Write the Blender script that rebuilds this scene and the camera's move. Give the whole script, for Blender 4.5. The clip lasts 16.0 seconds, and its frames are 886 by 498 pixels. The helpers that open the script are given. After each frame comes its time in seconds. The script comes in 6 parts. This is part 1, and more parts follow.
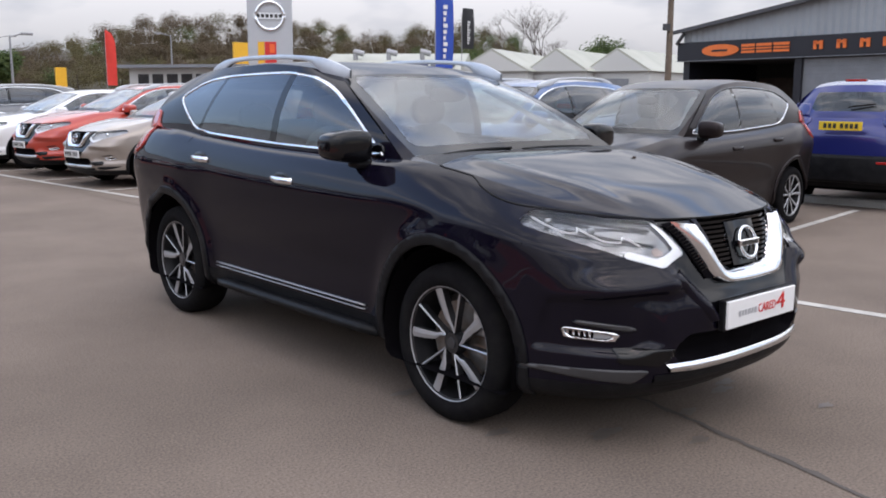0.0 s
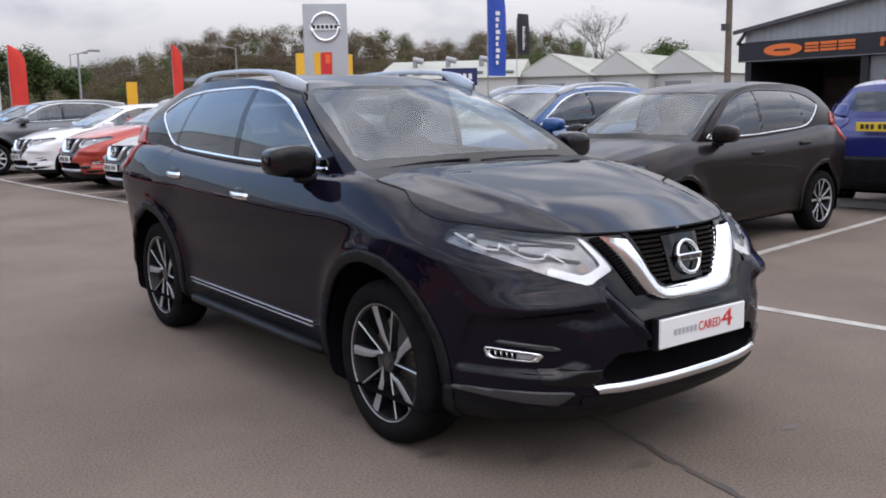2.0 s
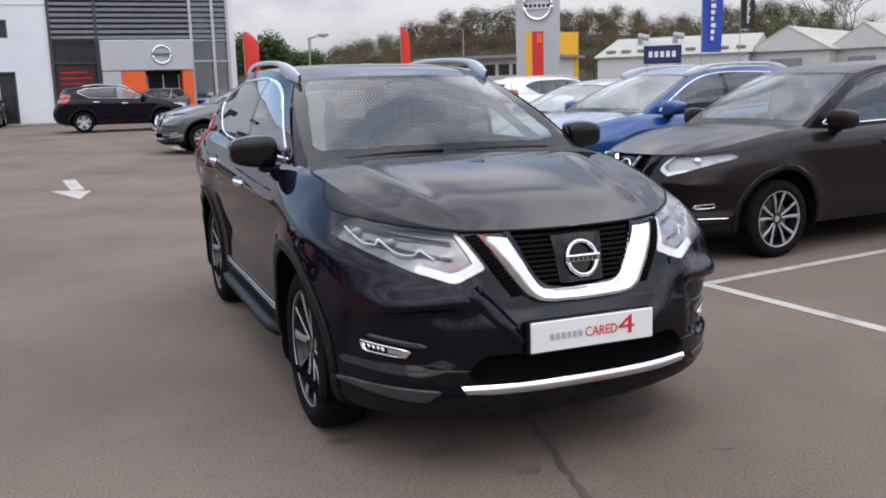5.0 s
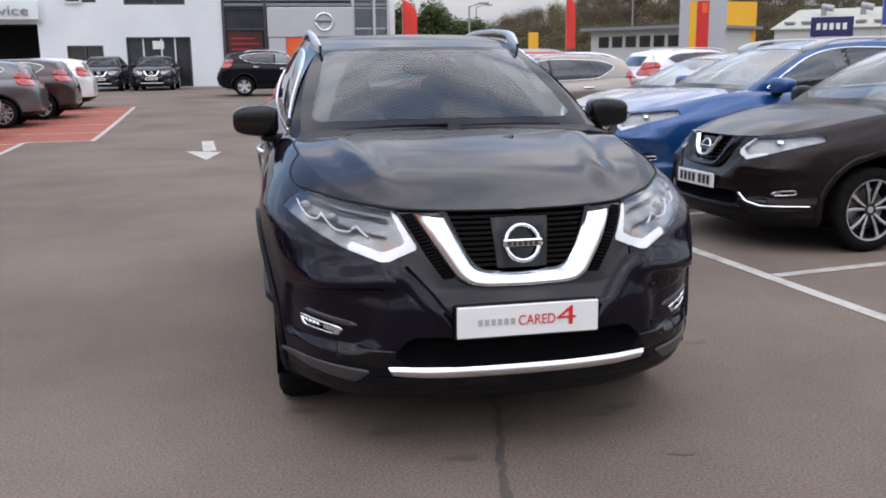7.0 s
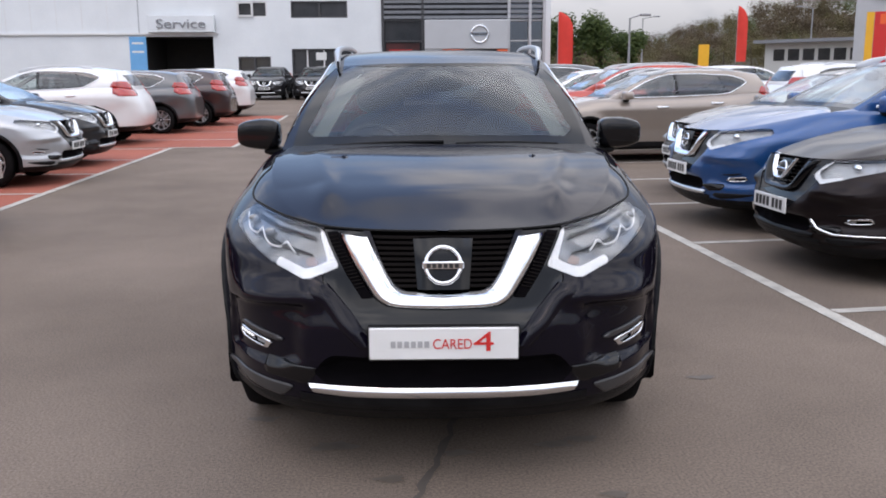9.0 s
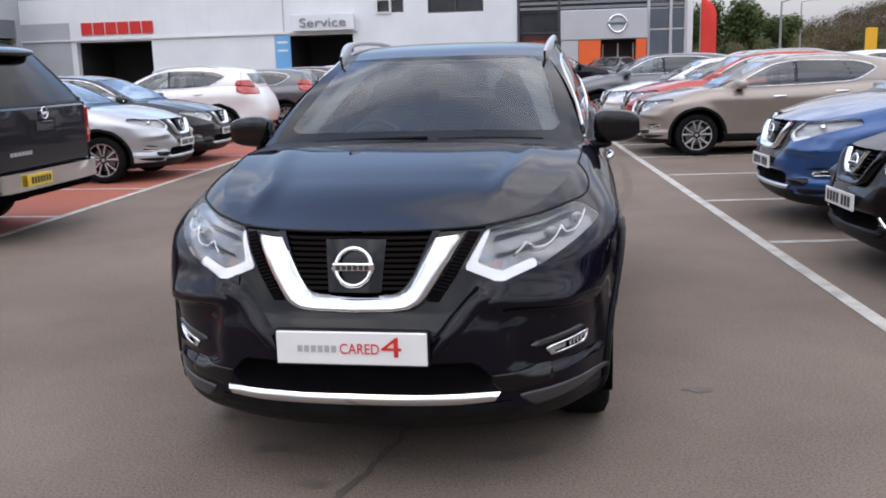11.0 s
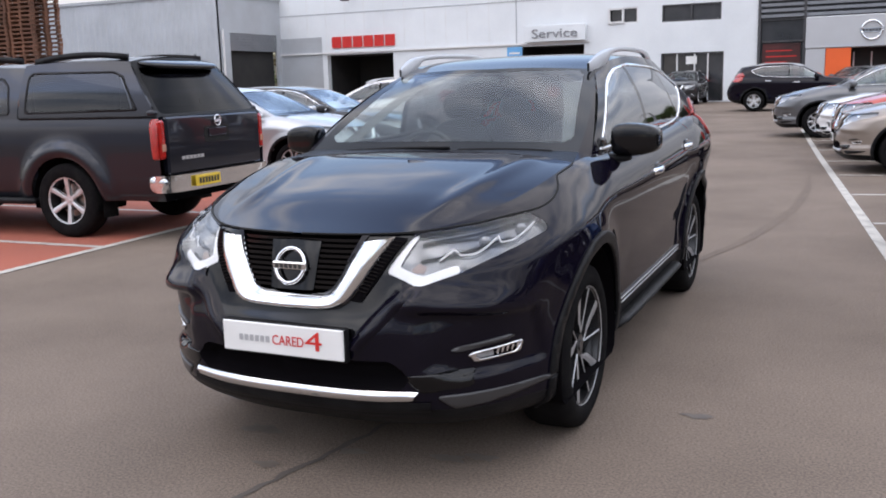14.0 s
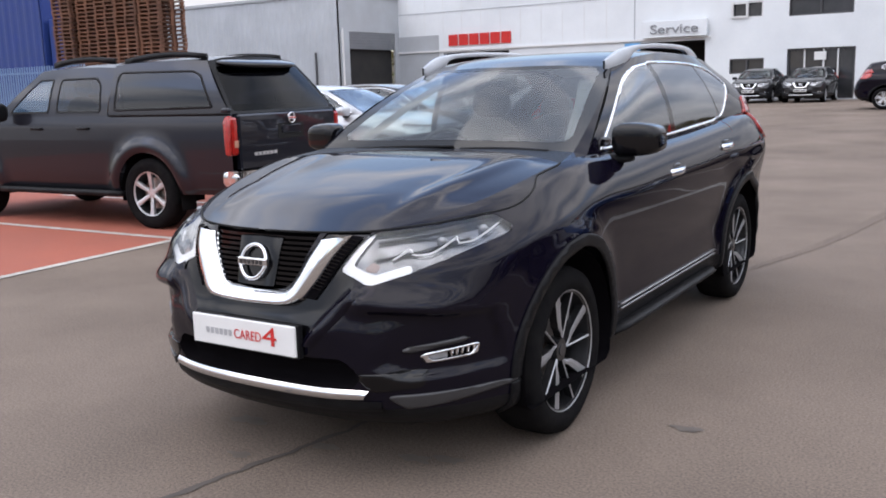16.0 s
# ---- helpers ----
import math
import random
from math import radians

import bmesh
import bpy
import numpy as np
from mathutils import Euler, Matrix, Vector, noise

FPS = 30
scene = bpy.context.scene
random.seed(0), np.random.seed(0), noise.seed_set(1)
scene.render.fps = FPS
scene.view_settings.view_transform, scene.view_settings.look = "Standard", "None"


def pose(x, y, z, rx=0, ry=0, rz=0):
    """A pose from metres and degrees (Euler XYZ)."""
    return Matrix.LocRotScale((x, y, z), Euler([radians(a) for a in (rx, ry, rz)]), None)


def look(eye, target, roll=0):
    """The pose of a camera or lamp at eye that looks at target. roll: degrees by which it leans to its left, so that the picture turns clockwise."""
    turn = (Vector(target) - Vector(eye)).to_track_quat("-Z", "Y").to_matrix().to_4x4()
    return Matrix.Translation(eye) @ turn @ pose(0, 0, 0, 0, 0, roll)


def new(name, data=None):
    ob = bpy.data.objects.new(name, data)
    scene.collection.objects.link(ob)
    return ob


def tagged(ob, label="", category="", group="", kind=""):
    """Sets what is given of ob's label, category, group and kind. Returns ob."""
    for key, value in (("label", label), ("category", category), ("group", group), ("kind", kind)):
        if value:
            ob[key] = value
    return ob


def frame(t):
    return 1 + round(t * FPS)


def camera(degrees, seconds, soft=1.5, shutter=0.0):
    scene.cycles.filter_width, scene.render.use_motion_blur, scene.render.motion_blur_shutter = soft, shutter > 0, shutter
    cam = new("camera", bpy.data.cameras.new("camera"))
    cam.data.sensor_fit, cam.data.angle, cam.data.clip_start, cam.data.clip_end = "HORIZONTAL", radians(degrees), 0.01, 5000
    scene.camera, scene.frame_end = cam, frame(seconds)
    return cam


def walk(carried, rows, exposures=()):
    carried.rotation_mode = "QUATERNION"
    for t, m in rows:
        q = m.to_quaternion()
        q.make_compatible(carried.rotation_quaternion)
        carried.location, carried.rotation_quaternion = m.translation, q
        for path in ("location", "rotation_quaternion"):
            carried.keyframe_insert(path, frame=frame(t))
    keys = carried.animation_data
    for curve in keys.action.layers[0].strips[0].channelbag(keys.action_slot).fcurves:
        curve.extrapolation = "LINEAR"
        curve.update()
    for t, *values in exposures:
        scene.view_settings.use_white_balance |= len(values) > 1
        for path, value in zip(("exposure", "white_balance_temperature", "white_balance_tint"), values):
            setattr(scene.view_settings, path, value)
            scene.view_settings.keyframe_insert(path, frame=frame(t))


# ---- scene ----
cam = camera(52.4, 16.0, soft=1.85)
PATH = [
    (0, (-3.38, -2.879, 1.425), (-2.089, -1.388, 1.091), 0.1),
    (0.5, (-3.323, -2.978, 1.426), (-2.023, -1.493, 1.107), -0.6),
    (1, (-3.217, -3.145, 1.436), (-1.99, -1.593, 1.142), -0.4),
    (1.5, (-3.098, -3.17, 1.438), (-1.898, -1.598, 1.141), -1.3),
    (2, (-2.867, -3.152, 1.445), (-1.691, -1.566, 1.126), -1.1),
    (2.5, (-2.71, -3.355, 1.444), (-1.603, -1.725, 1.105), -2.3),
    (3, (-2.547, -3.548, 1.471), (-1.546, -1.853, 1.121), -1.4),
    (3.2, (-2.476, -3.57, 1.467), (-1.499, -1.861, 1.116), -0.9),
    (5.3, (-1.591, -3.814, 1.481), (-0.905, -1.97, 1.121), -0.8),
    (5.5, (-1.517, -3.807, 1.489), (-0.844, -1.961, 1.114), 0.3),
    (6, (-1.327, -3.853, 1.484), (-0.739, -1.981, 1.095), -1.4),
    (6.5, (-1.078, -3.998, 1.49), (-0.635, -2.085, 1.11), -0.4),
    (7, (-0.891, -3.961, 1.476), (-0.513, -2.041, 1.065), -0.7),
    (7.5, (-0.677, -3.865, 1.49), (-0.382, -1.927, 1.092), 0.2),
    (8, (-0.433, -3.968, 1.484), (-0.262, -2.012, 1.103), -1.6),
    (8.5, (-0.208, -4.082, 1.508), (-0.146, -2.115, 1.147), -0.7),
    (9, (-0.032, -4.01, 1.496), (-0.012, -2.048, 1.112), -0.3),
    (9.2, (0.051, -3.921, 1.498), (0.052, -1.959, 1.109), -0.0),
    (11.3, (0.884, -3.812, 1.485), (0.521, -1.884, 1.096), -2.4),
    (11.5, (0.962, -3.815, 1.485), (0.563, -1.893, 1.102), -2.9),
    (12, (1.228, -3.917, 1.496), (0.69, -2.022, 1.148), -3.0),
    (12.5, (1.344, -3.86, 1.48), (0.731, -1.988, 1.134), -3.1),
    (13, (1.445, -3.706, 1.473), (0.785, -1.854, 1.104), -1.3),
    (13.5, (1.588, -3.623, 1.471), (0.88, -1.791, 1.094), -2.2),
    (14, (1.871, -3.633, 1.469), (1.049, -1.845, 1.111), -1.6),
    (14.5, (1.986, -3.565, 1.459), (1.108, -1.804, 1.099), -2.3),
    (15, (2.061, -3.424, 1.457), (1.14, -1.69, 1.076), -0.7),
    (15.5, (2.152, -3.321, 1.454), (1.175, -1.618, 1.073), -1.9),
    (16, (2.388, -3.328, 1.458), (1.329, -1.67, 1.102), -1.7),
]
walk(cam, [(t, look(eye, target, roll)) for t, eye, target, roll in PATH], exposures=[(0, -0.25, 6330, 15), (1.5, -0.37, 6330, 15), (3, -0.32, 6330, 15), (9, -0.33, 6330, 15), (13, -0.27, 6330, 15), (15, -0.13, 6330, 15), (16, -0.13, 6330, 15)])

# ---- daylight: broken cloud, a veiled sun ----
world = bpy.data.worlds.new("sky")
scene.world = world
world.use_nodes = True
wn, wl = world.node_tree.nodes, world.node_tree.links
wn.clear()
w_out, w_bg = wn.new("ShaderNodeOutputWorld"), wn.new("ShaderNodeBackground")
w_sky = wn.new("ShaderNodeTexSky")
w_sky.sky_type, w_sky.sun_disc = "NISHITA", False
SUN_UP, SUN_TURN = radians(56), radians(195)
w_sky.sun_elevation, w_sky.sun_rotation = SUN_UP, SUN_TURN
w_gain = wn.new("ShaderNodeMixRGB")
w_gain.blend_type = "MULTIPLY"
w_gain.inputs[0].default_value, w_gain.inputs[2].default_value = 1.0, (0.39, 0.35, 0.31, 1)
w_tc, w_map = wn.new("ShaderNodeTexCoord"), wn.new("ShaderNodeMapping")
w_map.inputs["Scale"].default_value = (1.0, 1.0, 2.3)
w_map.inputs["Rotation"].default_value = (0, 0, radians(-70))
w_noise = wn.new("ShaderNodeTexNoise")
w_noise.inputs["Scale"].default_value, w_noise.inputs["Detail"].default_value, w_noise.inputs["Roughness"].default_value = 1.9, 5.0, 0.52
w_ramp = wn.new("ShaderNodeValToRGB")
w_ramp.color_ramp.elements[0].position, w_ramp.color_ramp.elements[0].color = 0.33, (0, 0, 0, 1)
w_ramp.color_ramp.elements[1].position, w_ramp.color_ramp.elements[1].color = 0.46, (1, 1, 1, 1)
# the cloud thins out towards the north-west
w_dot, w_clear, w_thin = wn.new("ShaderNodeVectorMath"), wn.new("ShaderNodeMapRange"), wn.new("ShaderNodeMath")
w_dot.operation, w_dot.inputs[1].default_value = "DOT_PRODUCT", (-0.38, 0.82, 0.42)
w_clear.inputs[1].default_value, w_clear.inputs[2].default_value, w_clear.inputs[3].default_value, w_clear.inputs[4].default_value = 0.84, 0.99, 0.0, 0.17
w_thin.operation = "SUBTRACT"
w_noise2 = wn.new("ShaderNodeTexNoise")
w_noise2.inputs["Scale"].default_value, w_noise2.inputs["Detail"].default_value = 3.0, 5.0
w_grey = wn.new("ShaderNodeValToRGB")
w_grey.color_ramp.elements[0].position, w_grey.color_ramp.elements[0].color = 0.41, (0.62, 0.695, 0.81, 1)
w_grey.color_ramp.elements[1].position, w_grey.color_ramp.elements[1].color = 0.57, (1.32, 1.33, 1.34, 1)
w_mix = wn.new("ShaderNodeMixRGB")
wl.new(w_tc.outputs["Generated"], w_map.inputs["Vector"])
wl.new(w_map.outputs["Vector"], w_noise.inputs["Vector"])
wl.new(w_map.outputs["Vector"], w_noise2.inputs["Vector"])
wl.new(w_tc.outputs["Generated"], w_dot.inputs[0])
wl.new(w_dot.outputs["Value"], w_clear.inputs[0])
wl.new(w_noise.outputs[0], w_thin.inputs[0])
wl.new(w_clear.outputs[0], w_thin.inputs[1])
wl.new(w_thin.outputs[0], w_ramp.inputs[0])
wl.new(w_noise2.outputs[0], w_grey.inputs[0])
wl.new(w_sky.outputs[0], w_gain.inputs[1])
wl.new(w_ramp.outputs[0], w_mix.inputs[0])
wl.new(w_gain.outputs[0], w_mix.inputs[1])
wl.new(w_grey.outputs[0], w_mix.inputs[2])
# an overcast sky is brighter overhead than at the horizon
w_sep, w_up, w_rise = wn.new("ShaderNodeSeparateXYZ"), wn.new("ShaderNodeMapRange"), wn.new("ShaderNodeMixRGB")
w_up.inputs[1].default_value, w_up.inputs[2].default_value, w_up.inputs[3].default_value, w_up.inputs[4].default_value = 0.04, 0.40, 0.60, 2.02
w_rise.blend_type, w_rise.inputs[0].default_value = "MULTIPLY", 1.0
wl.new(w_tc.outputs["Generated"], w_sep.inputs[0])
wl.new(w_sep.outputs[2], w_up.inputs[0])
wl.new(w_mix.outputs[0], w_rise.inputs[1])
wl.new(w_up.outputs[0], w_rise.inputs[2])
wl.new(w_rise.outputs[0], w_bg.inputs[0])
w_bg.inputs[1].default_value = 0.95
wl.new(w_bg.outputs[0], w_out.inputs[0])
sun_data = bpy.data.lights.new("sun", "SUN")
sun_data.energy, sun_data.angle, sun_data.color = 0.8, radians(70), (1.0, 0.95, 0.88)
sun = new("sun", sun_data)
sun.matrix_world = look((0, 0, 60), (60 * math.sin(SUN_TURN - math.pi) / math.tan(SUN_UP), 60 * math.cos(SUN_TURN - math.pi) / math.tan(SUN_UP), 0))

# ---- materials ----
MATS = {}


def mat(name, color, rough=0.6, metal=0.0, coat=0.0, vary=0.0, vscale=3.0, color2=None, fine=0.0, fscale=60.0, bump=0.0, bscale=80.0, emit=0.0, spec=0.5, rnd=0.0, cover=(0.35, 0.7), stretch=None, coat_ior=1.5):
    """A procedural surface: a base colour, stains at one scale, grain at another, and relief."""
    if name in MATS:
        return MATS[name]
    m = bpy.data.materials.new(name)
    m.use_nodes = True
    n, l = m.node_tree.nodes, m.node_tree.links
    p = n["Principled BSDF"]
    p.inputs["Base Color"].default_value = (*color, 1)
    p.inputs["Roughness"].default_value, p.inputs["Metallic"].default_value = rough, metal
    p.inputs["Coat Weight"].default_value, p.inputs["Coat Roughness"].default_value = coat, 0.03
    p.inputs["Specular IOR Level"].default_value, p.inputs["Coat IOR"].default_value = spec, coat_ior
    tc = n.new("ShaderNodeTexCoord")
    vec = tc.outputs["Object"]
    if stretch:
        mp = n.new("ShaderNodeMapping")
        mp.inputs["Scale"].default_value = stretch
        l.new(vec, mp.inputs["Vector"])
        vec = mp.outputs["Vector"]
    cur = None
    if vary or color2:
        t = n.new("ShaderNodeTexNoise")
        t.inputs["Scale"].default_value, t.inputs["Detail"].default_value, t.inputs["Roughness"].default_value = vscale, 6, 0.6
        l.new(vec, t.inputs["Vector"])
        r = n.new("ShaderNodeValToRGB")
        c2 = color2 or tuple(c * (1 - vary) for c in color)
        r.color_ramp.elements[0].position, r.color_ramp.elements[0].color = cover[0], (*color, 1)
        r.color_ramp.elements[1].position, r.color_ramp.elements[1].color = cover[1], (*c2, 1)
        l.new(t.outputs[0], r.inputs[0])
        cur = r.outputs[0]
        rr = n.new("ShaderNodeMapRange")
        rr.inputs[3].default_value, rr.inputs[4].default_value = max(rough - 0.06, 0.02), min(rough + 0.08, 1)
        if rough > 0.25:
            l.new(t.outputs[0], rr.inputs[0])
            l.new(rr.outputs[0], p.inputs["Roughness"])
    if fine:
        t = n.new("ShaderNodeTexNoise")
        t.inputs["Scale"].default_value, t.inputs["Detail"].default_value = fscale, 4
        l.new(vec, t.inputs["Vector"])
        mr = n.new("ShaderNodeMapRange")
        mr.inputs[1].default_value, mr.inputs[2].default_value = 0.3, 0.7
        mr.inputs[3].default_value, mr.inputs[4].default_value = 1 - fine, 1 + fine
        l.new(t.outputs[0], mr.inputs[0])
        mx = n.new("ShaderNodeMixRGB")
        mx.blend_type, mx.inputs[0].default_value = "MULTIPLY", 1
        mx.inputs[1].default_value = (*color, 1)
        if cur:
            l.new(cur, mx.inputs[1])
        l.new(mr.outputs[0], mx.inputs[2])
        cur = mx.outputs[0]
    if rnd:
        o = n.new("ShaderNodeObjectInfo")
        mr = n.new("ShaderNodeMapRange")
        mr.inputs[3].default_value, mr.inputs[4].default_value = 1 - rnd, 1 + rnd
        l.new(o.outputs["Random"], mr.inputs[0])
        mx = n.new("ShaderNodeMixRGB")
        mx.blend_type, mx.inputs[0].default_value = "MULTIPLY", 1
        mx.inputs[1].default_value = (*color, 1)
        if cur:
            l.new(cur, mx.inputs[1])
        l.new(mr.outputs[0], mx.inputs[2])
        cur = mx.outputs[0]
    if cur:
        l.new(cur, p.inputs["Base Color"])
    if bump:
        t = n.new("ShaderNodeTexNoise")
        t.inputs["Scale"].default_value, t.inputs["Detail"].default_value = bscale, 5
        l.new(vec, t.inputs["Vector"])
        b = n.new("ShaderNodeBump")
        b.inputs["Strength"].default_value, b.inputs["Distance"].default_value = bump, 0.01
        l.new(t.outputs[0], b.inputs["Height"])
        l.new(b.outputs[0], p.inputs["Normal"])
    if emit:
        p.inputs["Emission Color"].default_value = (*color, 1)
        p.inputs["Emission Strength"].default_value = emit
    MATS[name] = m
    return m


def glass(name, tint, clear=0.8, rough=0.0, gloss=0.07, rise=4.0):
    """Thin pane: a tinted see-through film under a mirror coat that grows towards grazing angles."""
    if name in MATS:
        return MATS[name]
    m = bpy.data.materials.new(name)
    m.use_nodes = True
    n, l = m.node_tree.nodes, m.node_tree.links
    n.remove(n["Principled BSDF"])
    out = n["Material Output"]
    tr, gl, mx, fr = n.new("ShaderNodeBsdfTransparent"), n.new("ShaderNodeBsdfGlossy"), n.new("ShaderNodeMixShader"), n.new("ShaderNodeLayerWeight")
    tr.inputs[0].default_value = (*[c * clear for c in tint], 1)
    gl.inputs["Roughness"].default_value = rough
    gl.inputs[0].default_value = (0.95, 0.97, 1, 1)
    fr.inputs[0].default_value = 0.5
    pw, mr = n.new("ShaderNodeMath"), n.new("ShaderNodeMapRange")
    pw.operation, pw.inputs[1].default_value = "POWER", rise
    mr.inputs[3].default_value, mr.inputs[4].default_value = gloss, 1.0
    l.new(fr.outputs["Facing"], pw.inputs[0])
    l.new(pw.outputs[0], mr.inputs[0])
    l.new(mr.outputs[0], mx.inputs[0])
    l.new(tr.outputs[0], mx.inputs[1])
    l.new(gl.outputs[0], mx.inputs[2])
    l.new(mx.outputs[0], out.inputs[0])
    MATS[name] = m
    return m


def paint(name, color, metal=0.0, rough=0.35, spec=0.5, coat=1.0, coat_ior=1.5):
    """Car paint: a fine flake base under a clear coat, with a little road film."""
    return mat(name, color, rough, metal, coat=coat, vary=0.12, vscale=1.3, fine=0.06, fscale=900, spec=spec, coat_ior=coat_ior)


ASPHALT = mat("asphalt", (0.208, 0.166, 0.136), 0.86, vary=0.2, vscale=0.45, color2=(0.140, 0.112, 0.092), fine=0.3, fscale=90, bump=0.5, bscale=140, spec=0.10)
RED_BAY = mat("red_surfacing", (0.35, 0.105, 0.068), 0.8, vary=0.3, vscale=0.8, color2=(0.30, 0.10, 0.07), fine=0.2, fscale=100, bump=0.4, bscale=150, spec=0.3)
LINE = mat("line_paint", (0.48, 0.455, 0.41), 0.7, vary=0.4, vscale=5, color2=(0.25, 0.23, 0.21), fine=0.15, fscale=80, cover=(0.45, 0.75))
TAR = mat("crack_seal", (0.062, 0.053, 0.046), 0.8, vary=0.4, vscale=3, color2=(0.10, 0.084, 0.071))
OIL = mat("oil_stain", (0.095, 0.078, 0.066), 0.6, vary=0.5, vscale=20, color2=(0.13, 0.108, 0.09))
RUBBER = mat("tyre_rubber", (0.0075, 0.007, 0.008), 0.85, spec=0.04, vary=0.3, vscale=14, color2=(0.014, 0.0135, 0.013), bump=0.2, bscale=200)
PLASTIC = mat("black_trim", (0.005, 0.005, 0.006), 0.42, spec=0.14, vary=0.3, vscale=9, color2=(0.013, 0.013, 0.014), bump=0.15, bscale=400)
GLOSS_BLACK = mat("gloss_black", (0.003, 0.003, 0.004), 0.08, spec=0.4, vary=0.2, vscale=4)
SEAM = mat("panel_gap", (0.003, 0.003, 0.003), 0.9, vary=0.3, vscale=6)
CHROME = mat("chrome", (0.82, 0.83, 0.85), 0.07, 1.0, vary=0.06, vscale=5)
SATIN = mat("satin_metal", (0.74, 0.75, 0.77), 0.32, 0.9, vary=0.12, vscale=7)
RAIL = mat("rail_silver", (0.56, 0.57, 0.59), 0.36, 0.85, vary=0.12, vscale=7)
MACHINED = mat("machined_alloy", (0.42, 0.42, 0.43), 0.34, 0.55, vary=0.15, vscale=10, bump=0.08, bscale=300)
ALLOY = mat("silver_alloy", (0.68, 0.69, 0.71), 0.32, 0.7, coat=0.5, vary=0.2, vscale=8)
DARK_ALLOY = mat("dark_alloy", (0.02, 0.02, 0.022), 0.35, 0.3, coat=0.4, vary=0.2, vscale=8)
DISC = mat("brake_disc", (0.35, 0.34, 0.33), 0.35, 0.9, vary=0.4, vscale=12, color2=(0.2, 0.14, 0.1))
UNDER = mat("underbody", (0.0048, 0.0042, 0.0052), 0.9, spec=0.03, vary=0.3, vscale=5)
LENS_RED = mat("red_lens", (0.42, 0.02, 0.015), 0.1, coat=1.0, vary=0.3, vscale=20)
LENS_AMBER = mat("amber_lens", (0.5, 0.25, 0.17), 0.15, coat=1.0, vary=0.2, vscale=20)
LENS_SMOKE = mat("smoked_indicator", (0.26, 0.19, 0.165), 0.2, 0.3, coat=0.8, vary=0.2, vscale=20)
LAMP_PALE = mat("pale_lamp_housing", (0.44, 0.445, 0.45), 0.3, 0.3, coat=0.4, vary=0.5, vscale=16)
LAMP_SILVER = mat("lamp_reflector", (0.46, 0.47, 0.49), 0.22, 0.35, coat=0.8, vary=0.3, vscale=22)
LAMP_HOUSING = mat("lamp_housing", (0.27, 0.275, 0.285), 0.24, 0.75, coat=0.3, vary=0.7, vscale=18)
LAMP_WHITE = mat("lamp_white", (0.80, 0.81, 0.82), 0.25, 0.0, coat=0.8, vary=0.08, vscale=12)
LAMP_DARK = mat("lamp_bezel", (0.26, 0.27, 0.28), 0.25, 0.4, vary=0.3, vscale=16)
PLATE_WHITE = mat("plate_white", (0.78, 0.78, 0.77), 0.35, coat=0.5, vary=0.06, vscale=5)
PLATE_YELLOW = mat("plate_yellow", (0.72, 0.50, 0.03), 0.35, coat=0.5, vary=0.06, vscale=5)
PRINT_BLACK = mat("print_black", (0.02, 0.02, 0.02), 0.5, vary=0.2, vscale=30)
PRINT_RED = mat("print_red", (0.62, 0.025, 0.02), 0.45, vary=0.15, vscale=20)
PRINT_GREY = mat("print_grey", (0.42, 0.42, 0.43), 0.5, vary=0.1, vscale=20)
FABRIC = mat("seat_fabric", (0.030, 0.030, 0.030), 0.85, vary=0.3, vscale=10, color2=(0.044, 0.043, 0.042), bump=0.3, bscale=250)
DASH = mat("dash_plastic", (0.04, 0.041, 0.04), 0.6, vary=0.3, vscale=10, bump=0.2, bscale=300)
HEADLINER = mat("headliner", (0.30, 0.30, 0.285), 0.9, vary=0.12, vscale=5)
PILLAR_LINING = mat("pillar_lining", (0.11, 0.11, 0.105), 0.8, vary=0.1, vscale=5)
PANE = glass("windscreen_glass", (0.82, 0.90, 0.87), 0.90, gloss=0.075)
PANE_DARK = glass("privacy_glass", (0.30, 0.32, 0.33), 0.6, gloss=0.085)
PANE_SIDE = glass("side_glass", (0.78, 0.86, 0.84), 0.85, gloss=0.095)
CANOPY_SIDE = glass("canopy_side_glass", (0.30, 0.31, 0.34), 0.5, gloss=0.045)
CANOPY_GLASS = glass("canopy_glass", (0.22, 0.22, 0.28), 0.2, gloss=0.008, rise=5.5)
LENS = glass("lamp_lens", (0.98, 0.98, 0.98), 0.97, gloss=0.045)


# ---- mesh tools ----
import functools

def curve(xs, ys):
    """Smooth curve through (xs, ys)."""
    xs, ys = np.array(xs, float), np.array(ys, float)
    d = np.diff(ys) / np.diff(xs)
    m = np.empty_like(ys)
    m[0], m[-1] = d[0], d[-1]
    for i in range(1, len(xs) - 1):
        m[i] = 0 if d[i - 1] * d[i] <= 0 else 2 * d[i - 1] * d[i] / (d[i - 1] + d[i])

    def at(q):
        q = np.clip(np.asarray(q, float), xs[0], xs[-1])
        i = np.clip(np.searchsorted(xs, q) - 1, 0, len(xs) - 2)
        h = xs[i + 1] - xs[i]
        t = (q - xs[i]) / h
        return (2 * t**3 - 3 * t**2 + 1) * ys[i] + (t**3 - 2 * t**2 + t) * h * m[i] + (3 * t**2 - 2 * t**3) * ys[i + 1] + (t**3 - t**2) * h * m[i + 1]
    return at


